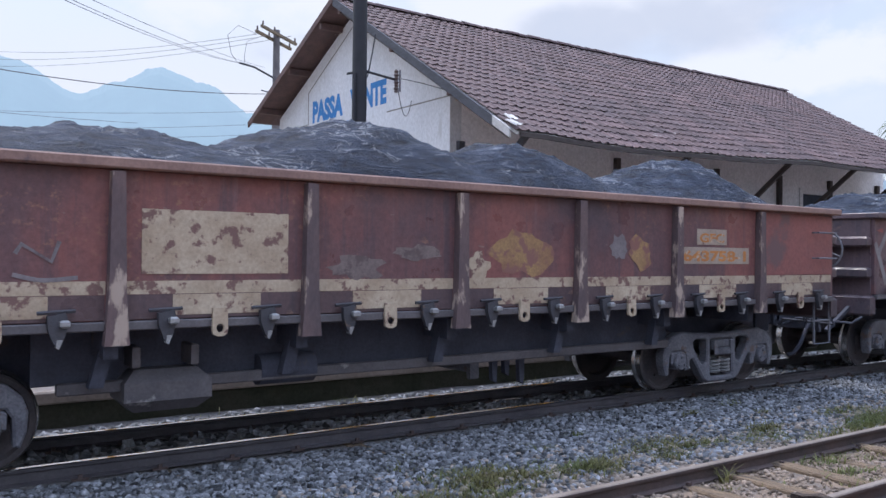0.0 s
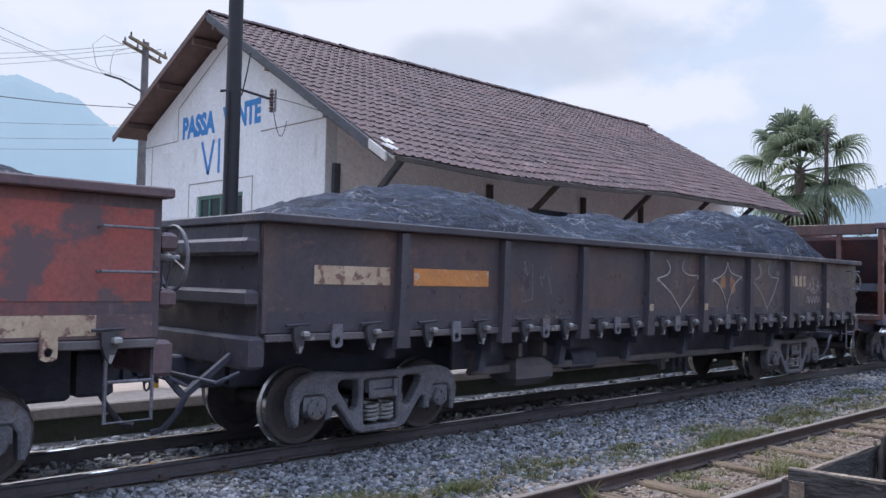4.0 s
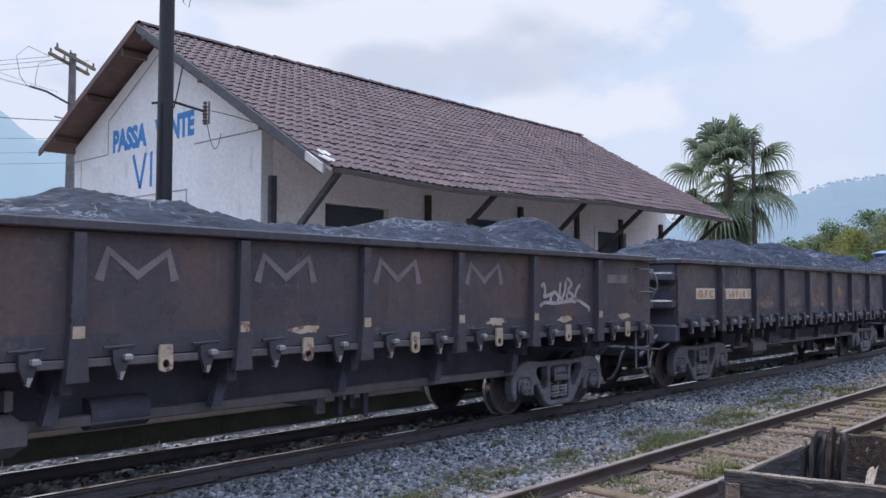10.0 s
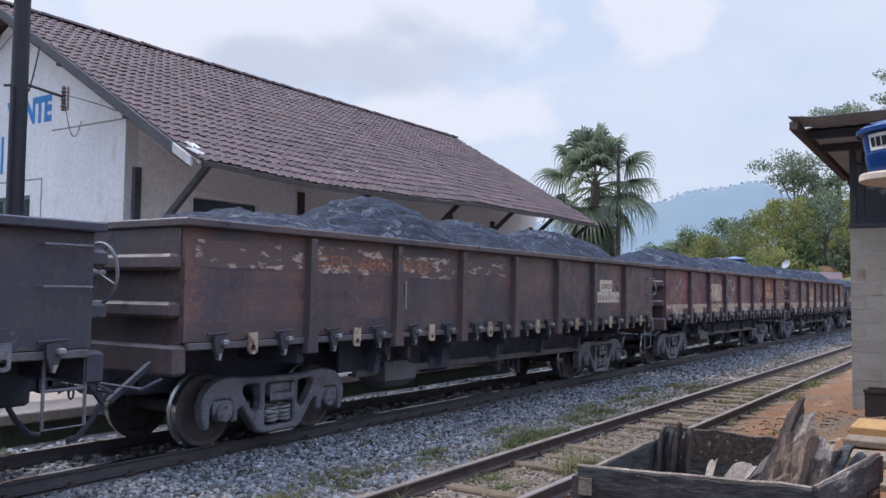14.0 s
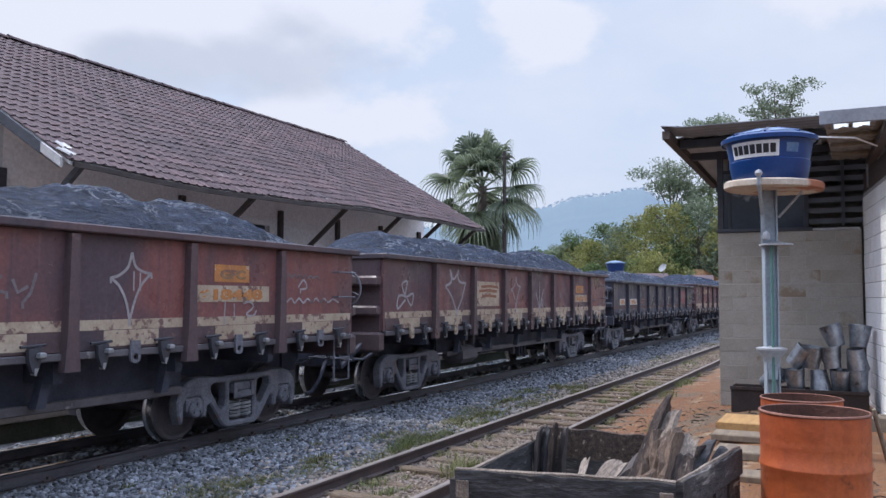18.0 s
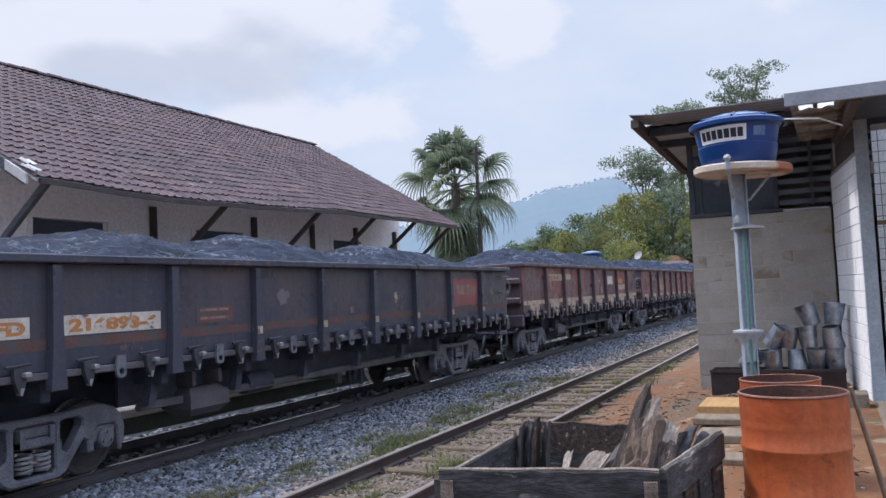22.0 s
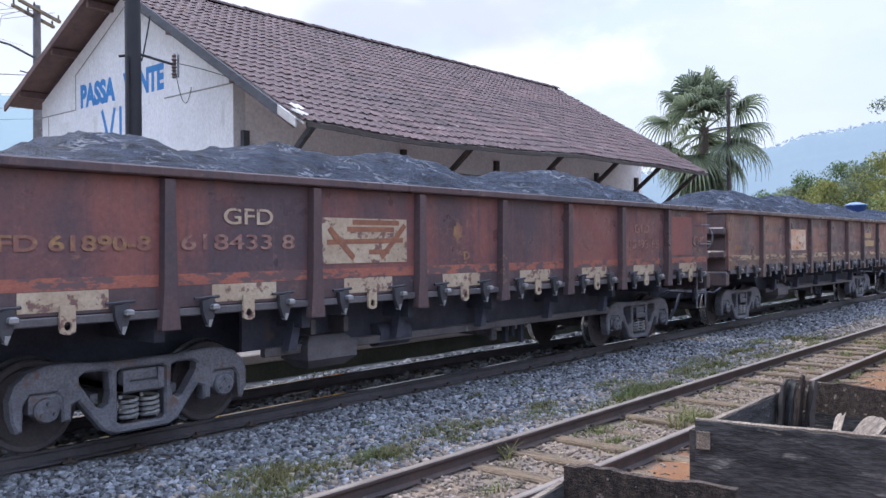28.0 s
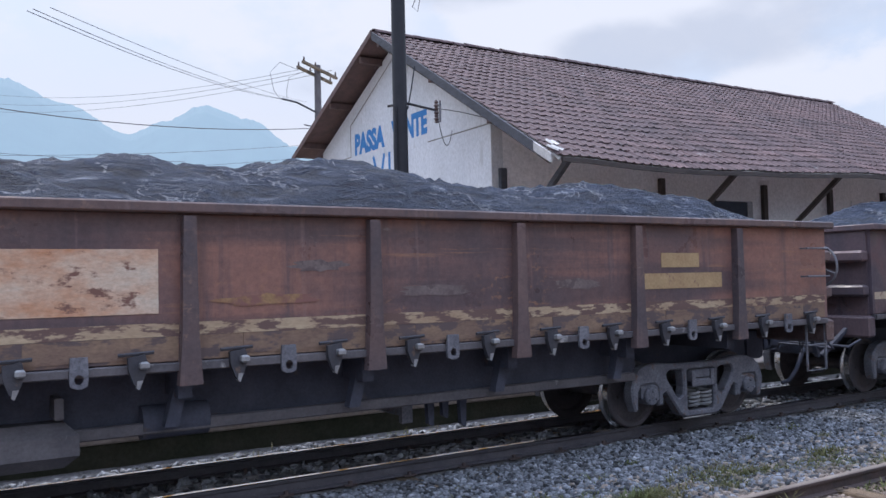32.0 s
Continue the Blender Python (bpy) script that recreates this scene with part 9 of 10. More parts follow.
    ob_of("roof_liner", Shape().add([(12.25, 0.3, 3.93), (12.25, 2.14, 3.93), (15.9, 2.14, 3.81), (15.9, 0.3, 3.81), (12.25, 0.3, 3.94), (12.25, 2.14, 3.94), (15.9, 2.14, 3.82), (15.9, 0.3, 3.82)],
                                    [(0, 1, 2, 3), (7, 6, 5, 4), (0, 4, 5, 1), (1, 5, 6, 2), (2, 6, 7, 3), (3, 7, 4, 0)]).mesh("roof_liner"), M["linerpale"], shed, label="pale grey lining under the overhang")
    ob_of("verge_beam", Shape().tube([(11.56, 2.20, 3.915), (16.1, 2.20, 3.775)], 0.075, 4).mesh("verge_beam"), M["vergewood"], shed, label="dark brown beam along the roof edge")
    for x in (12.2, 13.16):
        ob_of("purlin", Shape().tube([(x, -1.5, roof_z(x) - 0.10), (x, 2.12, roof_z(x) - 0.10)], 0.075, 4).mesh("purlin"), M["shedframe"], shed)
    ob_of("bracket", Shape().cbox(15.6, 15.75, 1.76, 2.12, 3.60, 3.72, 0.01).mesh("bracket"), M["shedframe"], shed)
    return shed


def build_store():
    """The store with whitewashed block side, steel corner column and a tall mesh gate."""
    st = thing("whitewashed_store", "whitewashed block store with a mesh-covered gate", "building")
    a, b2 = Vector((13.08, -0.2, 0)), Vector((10.98, -0.45, 0))
    d = b2 - a
    m = Matrix.Translation(a) @ pose(0, 0, 0, 0, 0, math.degrees(math.atan2(d.y, d.x)))
    block_wall(st, m, d.length, 0.10, 3.15, M["wblock"], M["wmortar"])
    ob_of("corner_column", Shape().cbox(10.84, 10.98, -0.60, -0.46, 0.1, 3.50, 0.01).mesh("corner_column"), M["paintsteel"], st, label="grey-blue steel corner column")
    ob_of("column_head", Shape().cbox(10.78, 11.0, -0.55, -0.47, 3.505, 3.545, 0.006).mesh("column_head"), M["vergewood"], st)
    ob_of("hinge", Shape().cbox(10.86, 10.92, -0.645, -0.605, 2.86, 3.0, 0.006).mesh("hinge"), M["zinc"], st, label="pale gate hinge on the column")
    ob_of("gate_panel", Shape().add([(10.96, -3.4, 0.26), (10.96, -0.64, 0.26), (10.96, -0.64, 3.42), (10.96, -3.4, 3.42)], [(0, 1, 2, 3)]).mesh("gate_panel"), M["panel"], st, label="white translucent gate sheet")
    ob_of("gate_sill", Shape().box(10.90, 10.99, -3.4, -0.64, 0.2, 0.28).mesh("gate_sill"), M["rust"], st)
    ob_of("gate_rail", Shape().box(10.90, 10.945, -3.4, -0.64, 2.26, 2.31).mesh("gate_rail"), M["rust"], st, label="rusty middle rail of the gate")
    ob_of("gate_rail", Shape().box(10.90, 10.945, -3.4, -0.64, 3.36, 3.43).mesh("gate_rail"), M["zinc"], st)
    bar = Shape().tube([(0, 0, 0.28), (0, 0, 3.36)], 0.0055, 5).mesh("mesh_bar")
    for k in range(21):
        ob_of("mesh_bar", bar, M["bare"], st, at(10.925, -0.70 - 0.128 * k, 0))
    cross = Shape().tube([(0, -3.4, 0), (0, -0.64, 0)], 0.0055, 5).mesh("mesh_bar")
    for k in range(24):
        ob_of("mesh_bar", cross, M["bare"], st, at(10.912, 0, 0.36 + 0.125 * k))
    ob_of("far_wall", Shape().box(10.9, 16, -3.55, -3.41, 0.1, 3.5).mesh("far_wall"), M["wblock"], st)
    roof_z = lambda x: 3.435 + 0.05 * (x - 8.62)

    def sheet(name, x0, x1, y0, y1, material, label, thick=0.012):
        ob_of(name, corrugated(x0, x1, y0, y1, roof_z(x0), roof_z(x1), 0.18, 0.012, thick), material, st, label=label)

    # two small translucent panes let into the fibre-cement sheets
    sheet("roof_sheet", 8.62, 9.0, -4.2, 0.17, M["fibre"], "fibre-cement roof sheet")
    sheet("roof_sheet", 9.72, 11.0, -4.2, 0.17, M["fibre"], "fibre-cement roof sheet")
    sheet("roof_sheet", 11.0, 13.02, -0.61, 0.17, M["fibre"], "fibre-cement roof sheet")
    for y0, y1 in ((-4.2, -0.25), (-0.09, -0.05), (0.09, 0.17)):
        sheet("roof_sheet", 9.0, 9.72, y0, y1, M["fibre"], "fibre-cement roof sheet")
    for y0, y1 in ((-0.25, -0.09), (-0.05, 0.09)):
        sheet("roof_pane", 9.0, 9.72, y0, y1, M["skylight"], "small translucent pane in the roof", 0.004)
    ob_of("fascia", Shape().cbox(8.58, 8.615, -4.2, 0.195, 3.315, 3.447, 0.006).mesh("fascia"), M["fasciagrey"], st, label="grey metal fascia")
    for x in (10.0, 10.9, 11.9):
        ob_of("batten", Shape().cbox(x - 0.025, x + 0.025, -0.36, 0.15, roof_z(x) - 0.065, roof_z(x) - 0.026, 0.004).mesh("batten"), M["oldplank"], st, label="stained timber batten under the roof")
    # dark sheet added where the roof's underside lies in shade
    ob_of("soffit", Shape().add([(8.63, -4.1, 3.37), (8.63, -0.47, 3.37), (10.76, -0.47, 3.48), (10.76, -4.1, 3.48), (8.63, -4.1, 3.38), (8.63, -0.47, 3.38), (10.76, -0.47, 3.49), (10.76, -4.1, 3.49)],
                                [(0, 1, 2, 3), (7, 6, 5, 4), (0, 4, 5, 1), (1, 5, 6, 2), (2, 6, 7, 3), (3, 7, 4, 0)]).mesh("soffit"), M["shedframe"], st, label="dark sheet added for the shaded underside of the roof")
    ob_of("rafter", Shape().tube([(8.7, -0.42, 3.36), (13.0, -0.30, 3.56)], 0.065, 4).mesh("rafter"), M["vergewood"], st, label="dark brown timber rafter")
    ob_of("top_board", Shape().cbox(0, 2.02, 0.02, 0.05, 3.16, 3.44, 0.004).mesh("top_board"), M["vergewood"], st, m, "brown boarding above the blocks")
    ob_of("stay", Shape().tube([(12.3, -0.26, 3.15), (12.3, -0.26, 3.46)], 0.012, 6).mesh("stay"), M["zinc"], st, label="thin pale upright")
    return st


build_shed()
build_store()
tagged(new("apron", Shape().cbox(1.5, 10.85, -7, -0.47, -0.1, 0.25, 0.02).mesh("apron", [M["concrete"]])), "stained concrete apron before the store", "pavement", kind="structure")
tagged(new("footing_block", Shape().cbox(0, 0.3, -0.1, 0.1, 0, 0.26, 0.015).mesh("footing_block", [M["concrete"]])), "small grey concrete block on the ground", "block").matrix_basis = at(10.4, -0.3, 0.13)


def build_tank():
    cx, cy = 8.51, 0.645
    st = thing("tank_stand", "pale steel beam stand with a round stained top", "stand", m=at(cx, cy, 0.2))
    beam = Shape().cbox(-0.05, 0.05, -0.062, -0.05, 0, 2.565, 0.004).cbox(-0.05, 0.05, 0.05, 0.062, 0, 2.565, 0.004).box(-0.006, 0.006, -0.05, 0.05, 0, 2.565)
    ob_of("post", beam.mesh("post"), M["paintsteel"], st, pose(0, 0, 0, 0, 0, 20), "blue-grey steel beam with green stains")
    ob_of("platform_disc", Shape().lathe([(0.02, -0.035), (0.43, -0.035), (0.445, -0.025), (0.448, 0.022), (0.435, 0.036), (0.02, 0.036)], 40).mesh("platform_disc"), M["platformwood"], st, pose(0, -0.04, 2.54, 2.2, 0, 0), "round pale wooden platform with reddish stains")
    ob_of("front_bar", Shape().tube([(-0.055, 0.055, 1.95), (-0.075, 0.055, 2.28), (-0.462, 0.045, 2.52), (-0.468, 0.045, 2.60)], 0.017, 8).mesh("front_bar", [M["paintsteel"]], True), M["paintsteel"], st, label="bent steel bar that clips the platform")
    ob_of("knob", Shape().lathe([(0.005, -0.032), (0.026, -0.02), (0.034, 0.0), (0.026, 0.022), (0.005, 0.034)], 12).mesh("knob", [M["zinc"]], True), M["zinc"], st, at(-0.468, 0.045, 2.615), "rounded grey knob")
    ob_of("brace", Shape().tube([(0.02, -0.08, 2.25), (0.05, -0.34, 2.55)], 0.012, 5).mesh("brace"), M["zinc"], st)
    for z, r in ((1.98, 0.152), (1.0, 0.14)):
        ob_of("flange", Shape().lathe([(0.02, z), (r, z), (r, z + 0.016), (r * 0.5, z + 0.03), (0.02, z + 0.045)], 24).mesh("flange", [M["zinc"]], True), M["zinc"], st, at(0, -0.055 if z > 1.5 else 0.0, 0), label="pale round flange")
    ob_of("funnel", Shape().lathe([(0.055, 0.72), (0.07, 0.86), (0.085, 0.93), (0.135, 0.985), (0.14, 1.0)], 20).mesh("funnel", [M["paintsteel"]], True), M["paintsteel"], st, label="pale cone below the lower flange")
    for z in (2.075,):
        ob_of("valve", Shape().lathe([(0.03, 0), (0.035, 0.04), (0.02, 0.07), (0.005, 0.08)], 10).mesh("valve", [M["zinc"]], True), M["zinc"], st, at(-0.12, 0.02, z - 0.04))
    ob_of("green_pipe", Shape().tube([(-0.075, -0.02, 0.2), (-0.075, -0.02, 2.0)], 0.014, 6).mesh("green_pipe"), M["greenframe"], st)
    t = thing("water_tank", "blue plastic water tank with a white label", "water tank", m=at(cx, cy - 0.01, 2.778) @ Matrix.Scale(0.93, 4))
    ob_of("body", Shape().lathe([(0.02, 0), (0.345, 0), (0.36, 0.02), (0.395, 0.2), (0.385, 0.21), (0.42, 0.40), (0.45, 0.41), (0.45, 0.435)], 40).mesh("body", [M["tank"]], True), M["tank"], t)
    lid = Shape()
    n = 40
    prof = [(0.465, 0.40), (0.47, 0.44), (0.44, 0.458), (0.3, 0.50), (0.12, 0.545), (0.06, 0.56), (0.0, 0.565)]
    lid.lathe(prof, n)
    ob_of("lid", lid.mesh("lid", [M["tank"]], True), M["tank"], t, label="ribbed blue lid")
    for k in range(8):
        a0, a1 = radians(45 * k + 6), radians(45 * k + 39)
        v = [(r * math.cos(a), r * math.sin(a), z) for r, z in ((0.42, 0.467), (0.15, 0.542)) for a in (a0, (a0 + a1) / 2, a1)]
        ob_of("lid_panel", Shape().add(v + [(x, y, z + 0.006) for x, y, z in v], [(6, 7, 10, 9), (7, 8, 11, 10), (0, 1, 7, 6), (1, 2, 8, 7), (2, 5, 11, 8), (3, 0, 6, 9)]).mesh("lid_panel"), M["tanklid"], t, label="sun-bleached pale lid panel")
    rib = Shape().tube([(0.43, 0, 0.468), (0.12, 0, 0.552)], 0.012, 5).mesh("lid_rib", [M["tank"]])
    for k in range(8):
        ob_of("lid_rib", rib, M["tank"], t, pose(0, 0, 0, 0, 0, 45 * k))

    def wrap(a0, a1, z0, z1, out, material, name, label=""):
        sh, n, v = Shape(), 10, []
        for k in range(n + 1):
            a = radians(a0 + (a1 - a0) * k / n)
            for z in (z0, z1):
                r = 0.385 + (z - 0.21) * 0.184 + out
                v.append((r * math.cos(a), r * math.sin(a), z))
        return ob_of(name, sh.add(v, [(2 * k, 2 * k + 2, 2 * k + 3, 2 * k + 1) for k in range(n)]).mesh(name), material, t, label=label)

    wrap(127, 198, 0.222, 0.378, 0.004, M["labelwhite"], "label_plate", "white label with black bars")
    for k in range(7):
        wrap(131 + 9.2 * k, 138.4 + 9.2 * k, 0.255, 0.345, 0.007, M["labelink"], "label_bar")
    wrap(208, 226, 0.26, 0.35, 0.004, M["tanklid"], "label_plate", "small faded blue label")
    tagged(new("supply_pipe", Shape().tube([(8.55, 0.25, 3.2), (8.7, -0.1, 3.19), (9.2, -0.3, 3.18)], 0.008, 6).mesh("supply_pipe", [M["labelwhite"]])), "thin white water pipe from the tank", "pipe")


build_tank()


def build_drum(x, y, label, tall, wide=0.96):
    d = thing("oil_drum", label, "drum", "open drums", m=at(x, y, ground_z(x, y) - 0.005) @ Matrix.Diagonal((wide, wide, tall, 1)))
    prof = [(0.02, 0.02), (0.27, 0.02), (0.285, 0.0), (0.287, 0.28), (0.296, 0.295), (0.296, 0.305), (0.287, 0.32), (0.287, 0.57), (0.296, 0.585), (0.296, 0.595), (0.287, 0.61), (0.286, 0.70), (0.289, 0.715), (0.286, 0.73), (0.289, 0.75), (0.287, 0.88)]
    ob_of("shell", Shape().lathe(prof, 40).mesh("shell", [M["drum"]], True), M["drum"], d)
    ob_of("inside", Shape().lathe([(0.281, 0.885), (0.281, 0.03), (0.02, 0.03)], 40).mesh("inside", [M["drumin"]], True), M["drumin"], d)
    ob_of("rim", Shape().lathe([(0.281, 0.877), (0.2905, 0.876), (0.295, 0.882), (0.2925, 0.889), (0.286, 0.892), (0.281, 0.888)], 40).mesh("rim", [M["drumrim"]], True), M["drumrim"], d, label="worn pinkish rust rim")


build_drum(5.0, 0.148, "rusty orange open steel drum in the yard", 0.95)
build_drum(6.65, 0.298, "rusty orange drum behind another one", 0.84)


def board_between(a, b2, z0, z1, t, rough=0.012):
    """An upright board from a to b2 in plan, its edges worn uneven."""
    a, b2 = Vector((*a, 0)), Vector((*b2, 0))
    d = (b2 - a).normalized()
    n = Vector((-d.y, d.x, 0)) * t
    k, v, q = 14, [], []
    seed = a.x * 3.7 + b2.y * 5.1 + z1 * 2.3
    for i in range(k + 1):
        p = a.lerp(b2, i / k)
        top = z1 + rough * (noise.noise((i * 0.9, seed, 0)) + 0.8 * noise.noise((i * 2.7, seed, 4)))
        bow = n.normalized() * rough * 0.5 * noise.noise((i * 0.5, seed, 9))
        low = z0 + rough * noise.noise((i * 1.3, seed, 7))
        v += [p + bow + Vector((0, 0, low)), p + n + bow + Vector((0, 0, low)), p + n + bow + Vector((0, 0, top)), p + bow + Vector((0, 0, top + rough * 0.4 * noise.noise((i * 1.9, seed, 2))))]
    for i in range(k):
        for j in range(4):
            q.append((4 * i + j, 4 * i + (j + 1) % 4, 4 * i + 4 + (j + 1) % 4, 4 * i + 4 + j))
    q += [(0, 1, 2, 3), (4 * k + 3, 4 * k + 2, 4 * k + 1, 4 * k)]
    return Shape().add(v, q)


def ragged_board(length, width, t, seed, jag=0.05):
    """A rotten plank along x: uneven faces, splintered ends that run back along the fibres."""
    rng, v, q = random.Random(seed), [], []
    n = max(3, int(width / 0.02))
    m = 6
    ends = [(rng.uniform(0, jag * 1.6), length - rng.uniform(0, jag * 3.2)) for _ in range(n + 1)]
    for side in (0, 1):
        for k in range(n + 1):
            y = -width / 2 + width * k / n
            x0, x1 = ends[k]
            for i in range(m + 1):
                u = i / m
                x = x0 + (x1 - x0) * u
                thin = 0.45 if i in (0, m) else 1.0
                z = 0.010 * noise.noise((x * 7, y * 40, seed)) + (t * thin * (0.85 + 0.5 * noise.noise((x * 9, y * 60, seed + 5))) if side else 0.0)
                v.append((x, y + 0.008 * noise.noise((x * 6, k * 0.3, seed)), z))
    w = m + 1
    o = (n + 1) * w
    for k in range(n):
        for i in range(m):
            a = k * w + i
            q += [(a, a + w, a + w + 1, a + 1), (o + a, o + a + 1, o + a + w + 1, o + a + w)]
    for i in range(m):
        q += [(i, i + 1, o + i + 1, o + i), (n * w + i, o + n * w + i, o + n * w + i + 1, n * w + i + 1)]
    for k in range(n):
        for e in (0, m):
            a = k * w + e
            q.append((a, o + a, o + a + w, a + w))
    return Shape().add(v, q)


def build_crate(corners, top, label, full=True):
    fl, fr, br, bl = corners
    g = ground_z(*fl) - 0.02
    c = thing("wooden_crate", label, "crate", "weathered crates")
    t = 0.035
    ob_of("front_panel", board_between(fl, fr, g + 0.04, top, -t).mesh("front_panel"), M["crate"], c, label="broad grey weathered front board")
    rv = Vector((br[0] - fr[0], br[1] - fr[1], 0))
    ob_of("side_rail", board_between(fr, br, top - 0.14, top, -t).mesh("side_rail"), M["crate"], c)
    for k in range(4):
        u0, u1 = k / 4 + 0.03, (k + 1) / 4 - 0.02
        p0, p1 = (fr[0] + rv.x * u0, fr[1] + rv.y * u0), (fr[0] + rv.x * u1, fr[1] + rv.y * u1)
        ob_of("side_slat", board_between(p0, p1, g + 0.02, top - 0.14, -t * 0.7).mesh("side_slat"), M["rotten"] if k % 2 else M["crate"], c)
    ob_of("left_panel", board_between(bl, fl, g + 0.04, top - 0.05, -t).mesh("left_panel"), M["crate"], c)
    h = 0.62
    mid = (bl[0] + (br[0] - bl[0]) * h, bl[1] + (br[1] - bl[1]) * h)
    ob_of("back_panel", board_between(br, bl, g + 0.04, top - 0.16, -t).mesh("back_panel"), M["crate"], c)
    ob_of("back_board", board_between(mid, bl, top - 0.16, top + 0.02, -t).mesh("back_board"), M["rotten"], c)
    cx, cy = sum(p[0] for p in corners) / 4, sum(p[1] for p in corners) / 4
    v = [(cx + (p[0] - cx) * 0.94, cy + (p[1] - cy) * 0.94, z) for z in (g + 0.08, g + 0.11) for p in corners]
    ob_of("bottom", Shape().add(v, [(3, 2, 1, 0), (4, 5, 6, 7), (0, 1, 5, 4), (1, 2, 6, 5), (2, 3, 7, 6), (3, 0, 4, 7)]).mesh("bottom"), M["rotten"], c)
    for p in corners:
        ob_of("foot", Shape().box(-0.05, 0.05, -0.05, 0.05, g - 0.02, g + 0.08).mesh("foot"), M["crate"], c, at(cx + (p[0] - cx) * 0.9, cy + (p[1] - cy) * 0.9, 0))
    d = Vector((fr[0] - fl[0], fr[1] - fl[1], 0)).normalized()
    front = Vector((d.y, -d.x, 0)) * 0.042
    for p, s in ((fl, 1), (fr, -1)):
        a = Vector((*p, 0)) + front + d * 0.01 * s
        e = a + d * 0.06 * s
        ob_of("corner_block", board_between((a.x, a.y), (e.x, e.y), top - 0.12, top - 0.04, -0.012 * s, 0.003).mesh("corner_block"), M["paleplank"], c, label="pale corner block")
    for k, (p, e) in enumerate(((fl, fr), (fr, br), (bl, fl))):
        a, e = Vector((*p, 0)), Vector((*e, 0))
        dd = (e - a).normalized()
        out = Vector((dd.y, -dd.x, 0)) * 0.03
        rim = Shape().tube([a.lerp(e, i / 8) + out * (0.5 + 0.15 * noise.noise((i, k, 3))) + Vector((0, 0, (top if k < 2 else top - 0.05) + 0.004 + 0.008 * noise.noise((i * 0.8, k * 3, 1)))) for i in range(9)], 0.012, 5)
        ob_of("frayed_edge", rim.mesh("frayed_edge"), M["paleplank"], c, label="frayed pale upper edge")
    return c, cx, cy, g


crate, ccx, ccy, cg = build_crate(((3.73, 1.68), (3.92, 0.68), (4.98, 0.55), (5.08, 1.72)), 0.85, "weathered open wooden crate full of rotten timber")
build_crate(((1.55, 1.50), (1.72, 0.55), (2.74, 0.72), (2.59, 1.68)), 0.85, "weathered open wooden crate beside the siding")
tagged(new("torn_paper", Shape().add([(0, 0, 0), (0, -0.07, -0.01), (0, -0.09, 0.06), (0, -0.05, 0.1), (0, -0.02, 0.09)], [(0, 1, 2, 3, 4)]).mesh("torn_paper", [M["labelwhite"]])), "torn scrap of white paper on the crate", "paper").matrix_basis = pose(3.88 - 0.012, 0.86, 0.72, 0, 0, 10.8)
# rotten timber lying in the crate
def scrap(a, b, width, tilt, material, seed, thick=0.03, jag=0.018):
    """A splintered board from a to b, turned about its length by tilt degrees."""
    a, b = Vector(a), Vector(b)
    d = (b - a).normalized()
    side = d.cross(Vector((0, 0, 1))).normalized()
    up = side.cross(d)
    m = Matrix((d, side, up)).transposed().to_4x4()
    m.translation = a
    o = ob_of("timber_scrap", ragged_board((b - a).length, width, thick, seed, jag).mesh("timber_scrap"), M[material], None, m @ pose(0, 0, 0, tilt, 0, 0))
    tagged(o, {"crate": "blackened plank leaning in the crate", "rotten": "splintered brown rotten board in the crate", "paleplank": "pale broken board in the crate", "darkwood": "dark rotten board in the crate", "brownboard": "thick brown split board leaning in the crate"}[material], "timber", "rotten timber in the crate")


SCRAPS = (((4.10, 0.98, 0.55), (4.80, 0.86, 1.11), 0.17, 74, "rotten", 0.05), ((4.20, 0.84, 0.68), (4.60, 0.82, 0.97), 0.15, 12, "brownboard", 0.10), ((4.16, 0.76, 0.66), (4.50, 0.75, 0.88), 0.14, -8, "rotten", 0.07), ((4.44, 0.84, 0.90), (4.74, 0.84, 1.06), 0.12, 30, "paleplank", 0.03),
          ((4.34, 0.74, 0.80), (4.66, 0.73, 0.95), 0.08, -20, "paleplank", 0.025), ((4.26, 0.92, 0.72), (4.72, 0.92, 1.02), 0.05, 50, "crate", 0.03), ((4.55, 0.72, 0.70), (4.95, 0.67, 0.90), 0.08, 20, "crate", 0.02), ((4.60, 0.66, 0.72), (4.95, 0.60, 0.85), 0.06, -10, "crate", 0.02),
          ((4.45, 0.78, 0.76), (4.86, 0.72, 0.86), 0.06, 5, "rotten", 0.03), ((4.50, 1.10, 0.66), (4.98, 0.98, 0.86), 0.20, 40, "darkwood", 0.03), ((4.02, 1.17, 0.74), (4.34, 1.21, 0.85), 0.035, 5, "paleplank", 0.012), ((4.02, 1.10, 0.72), (4.40, 1.05, 0.84), 0.10, -10, "paleplank", 0.02), ((4.05, 1.04, 0.68), (4.42, 0.99, 0.80), 0.07, 20, "rotten", 0.02))
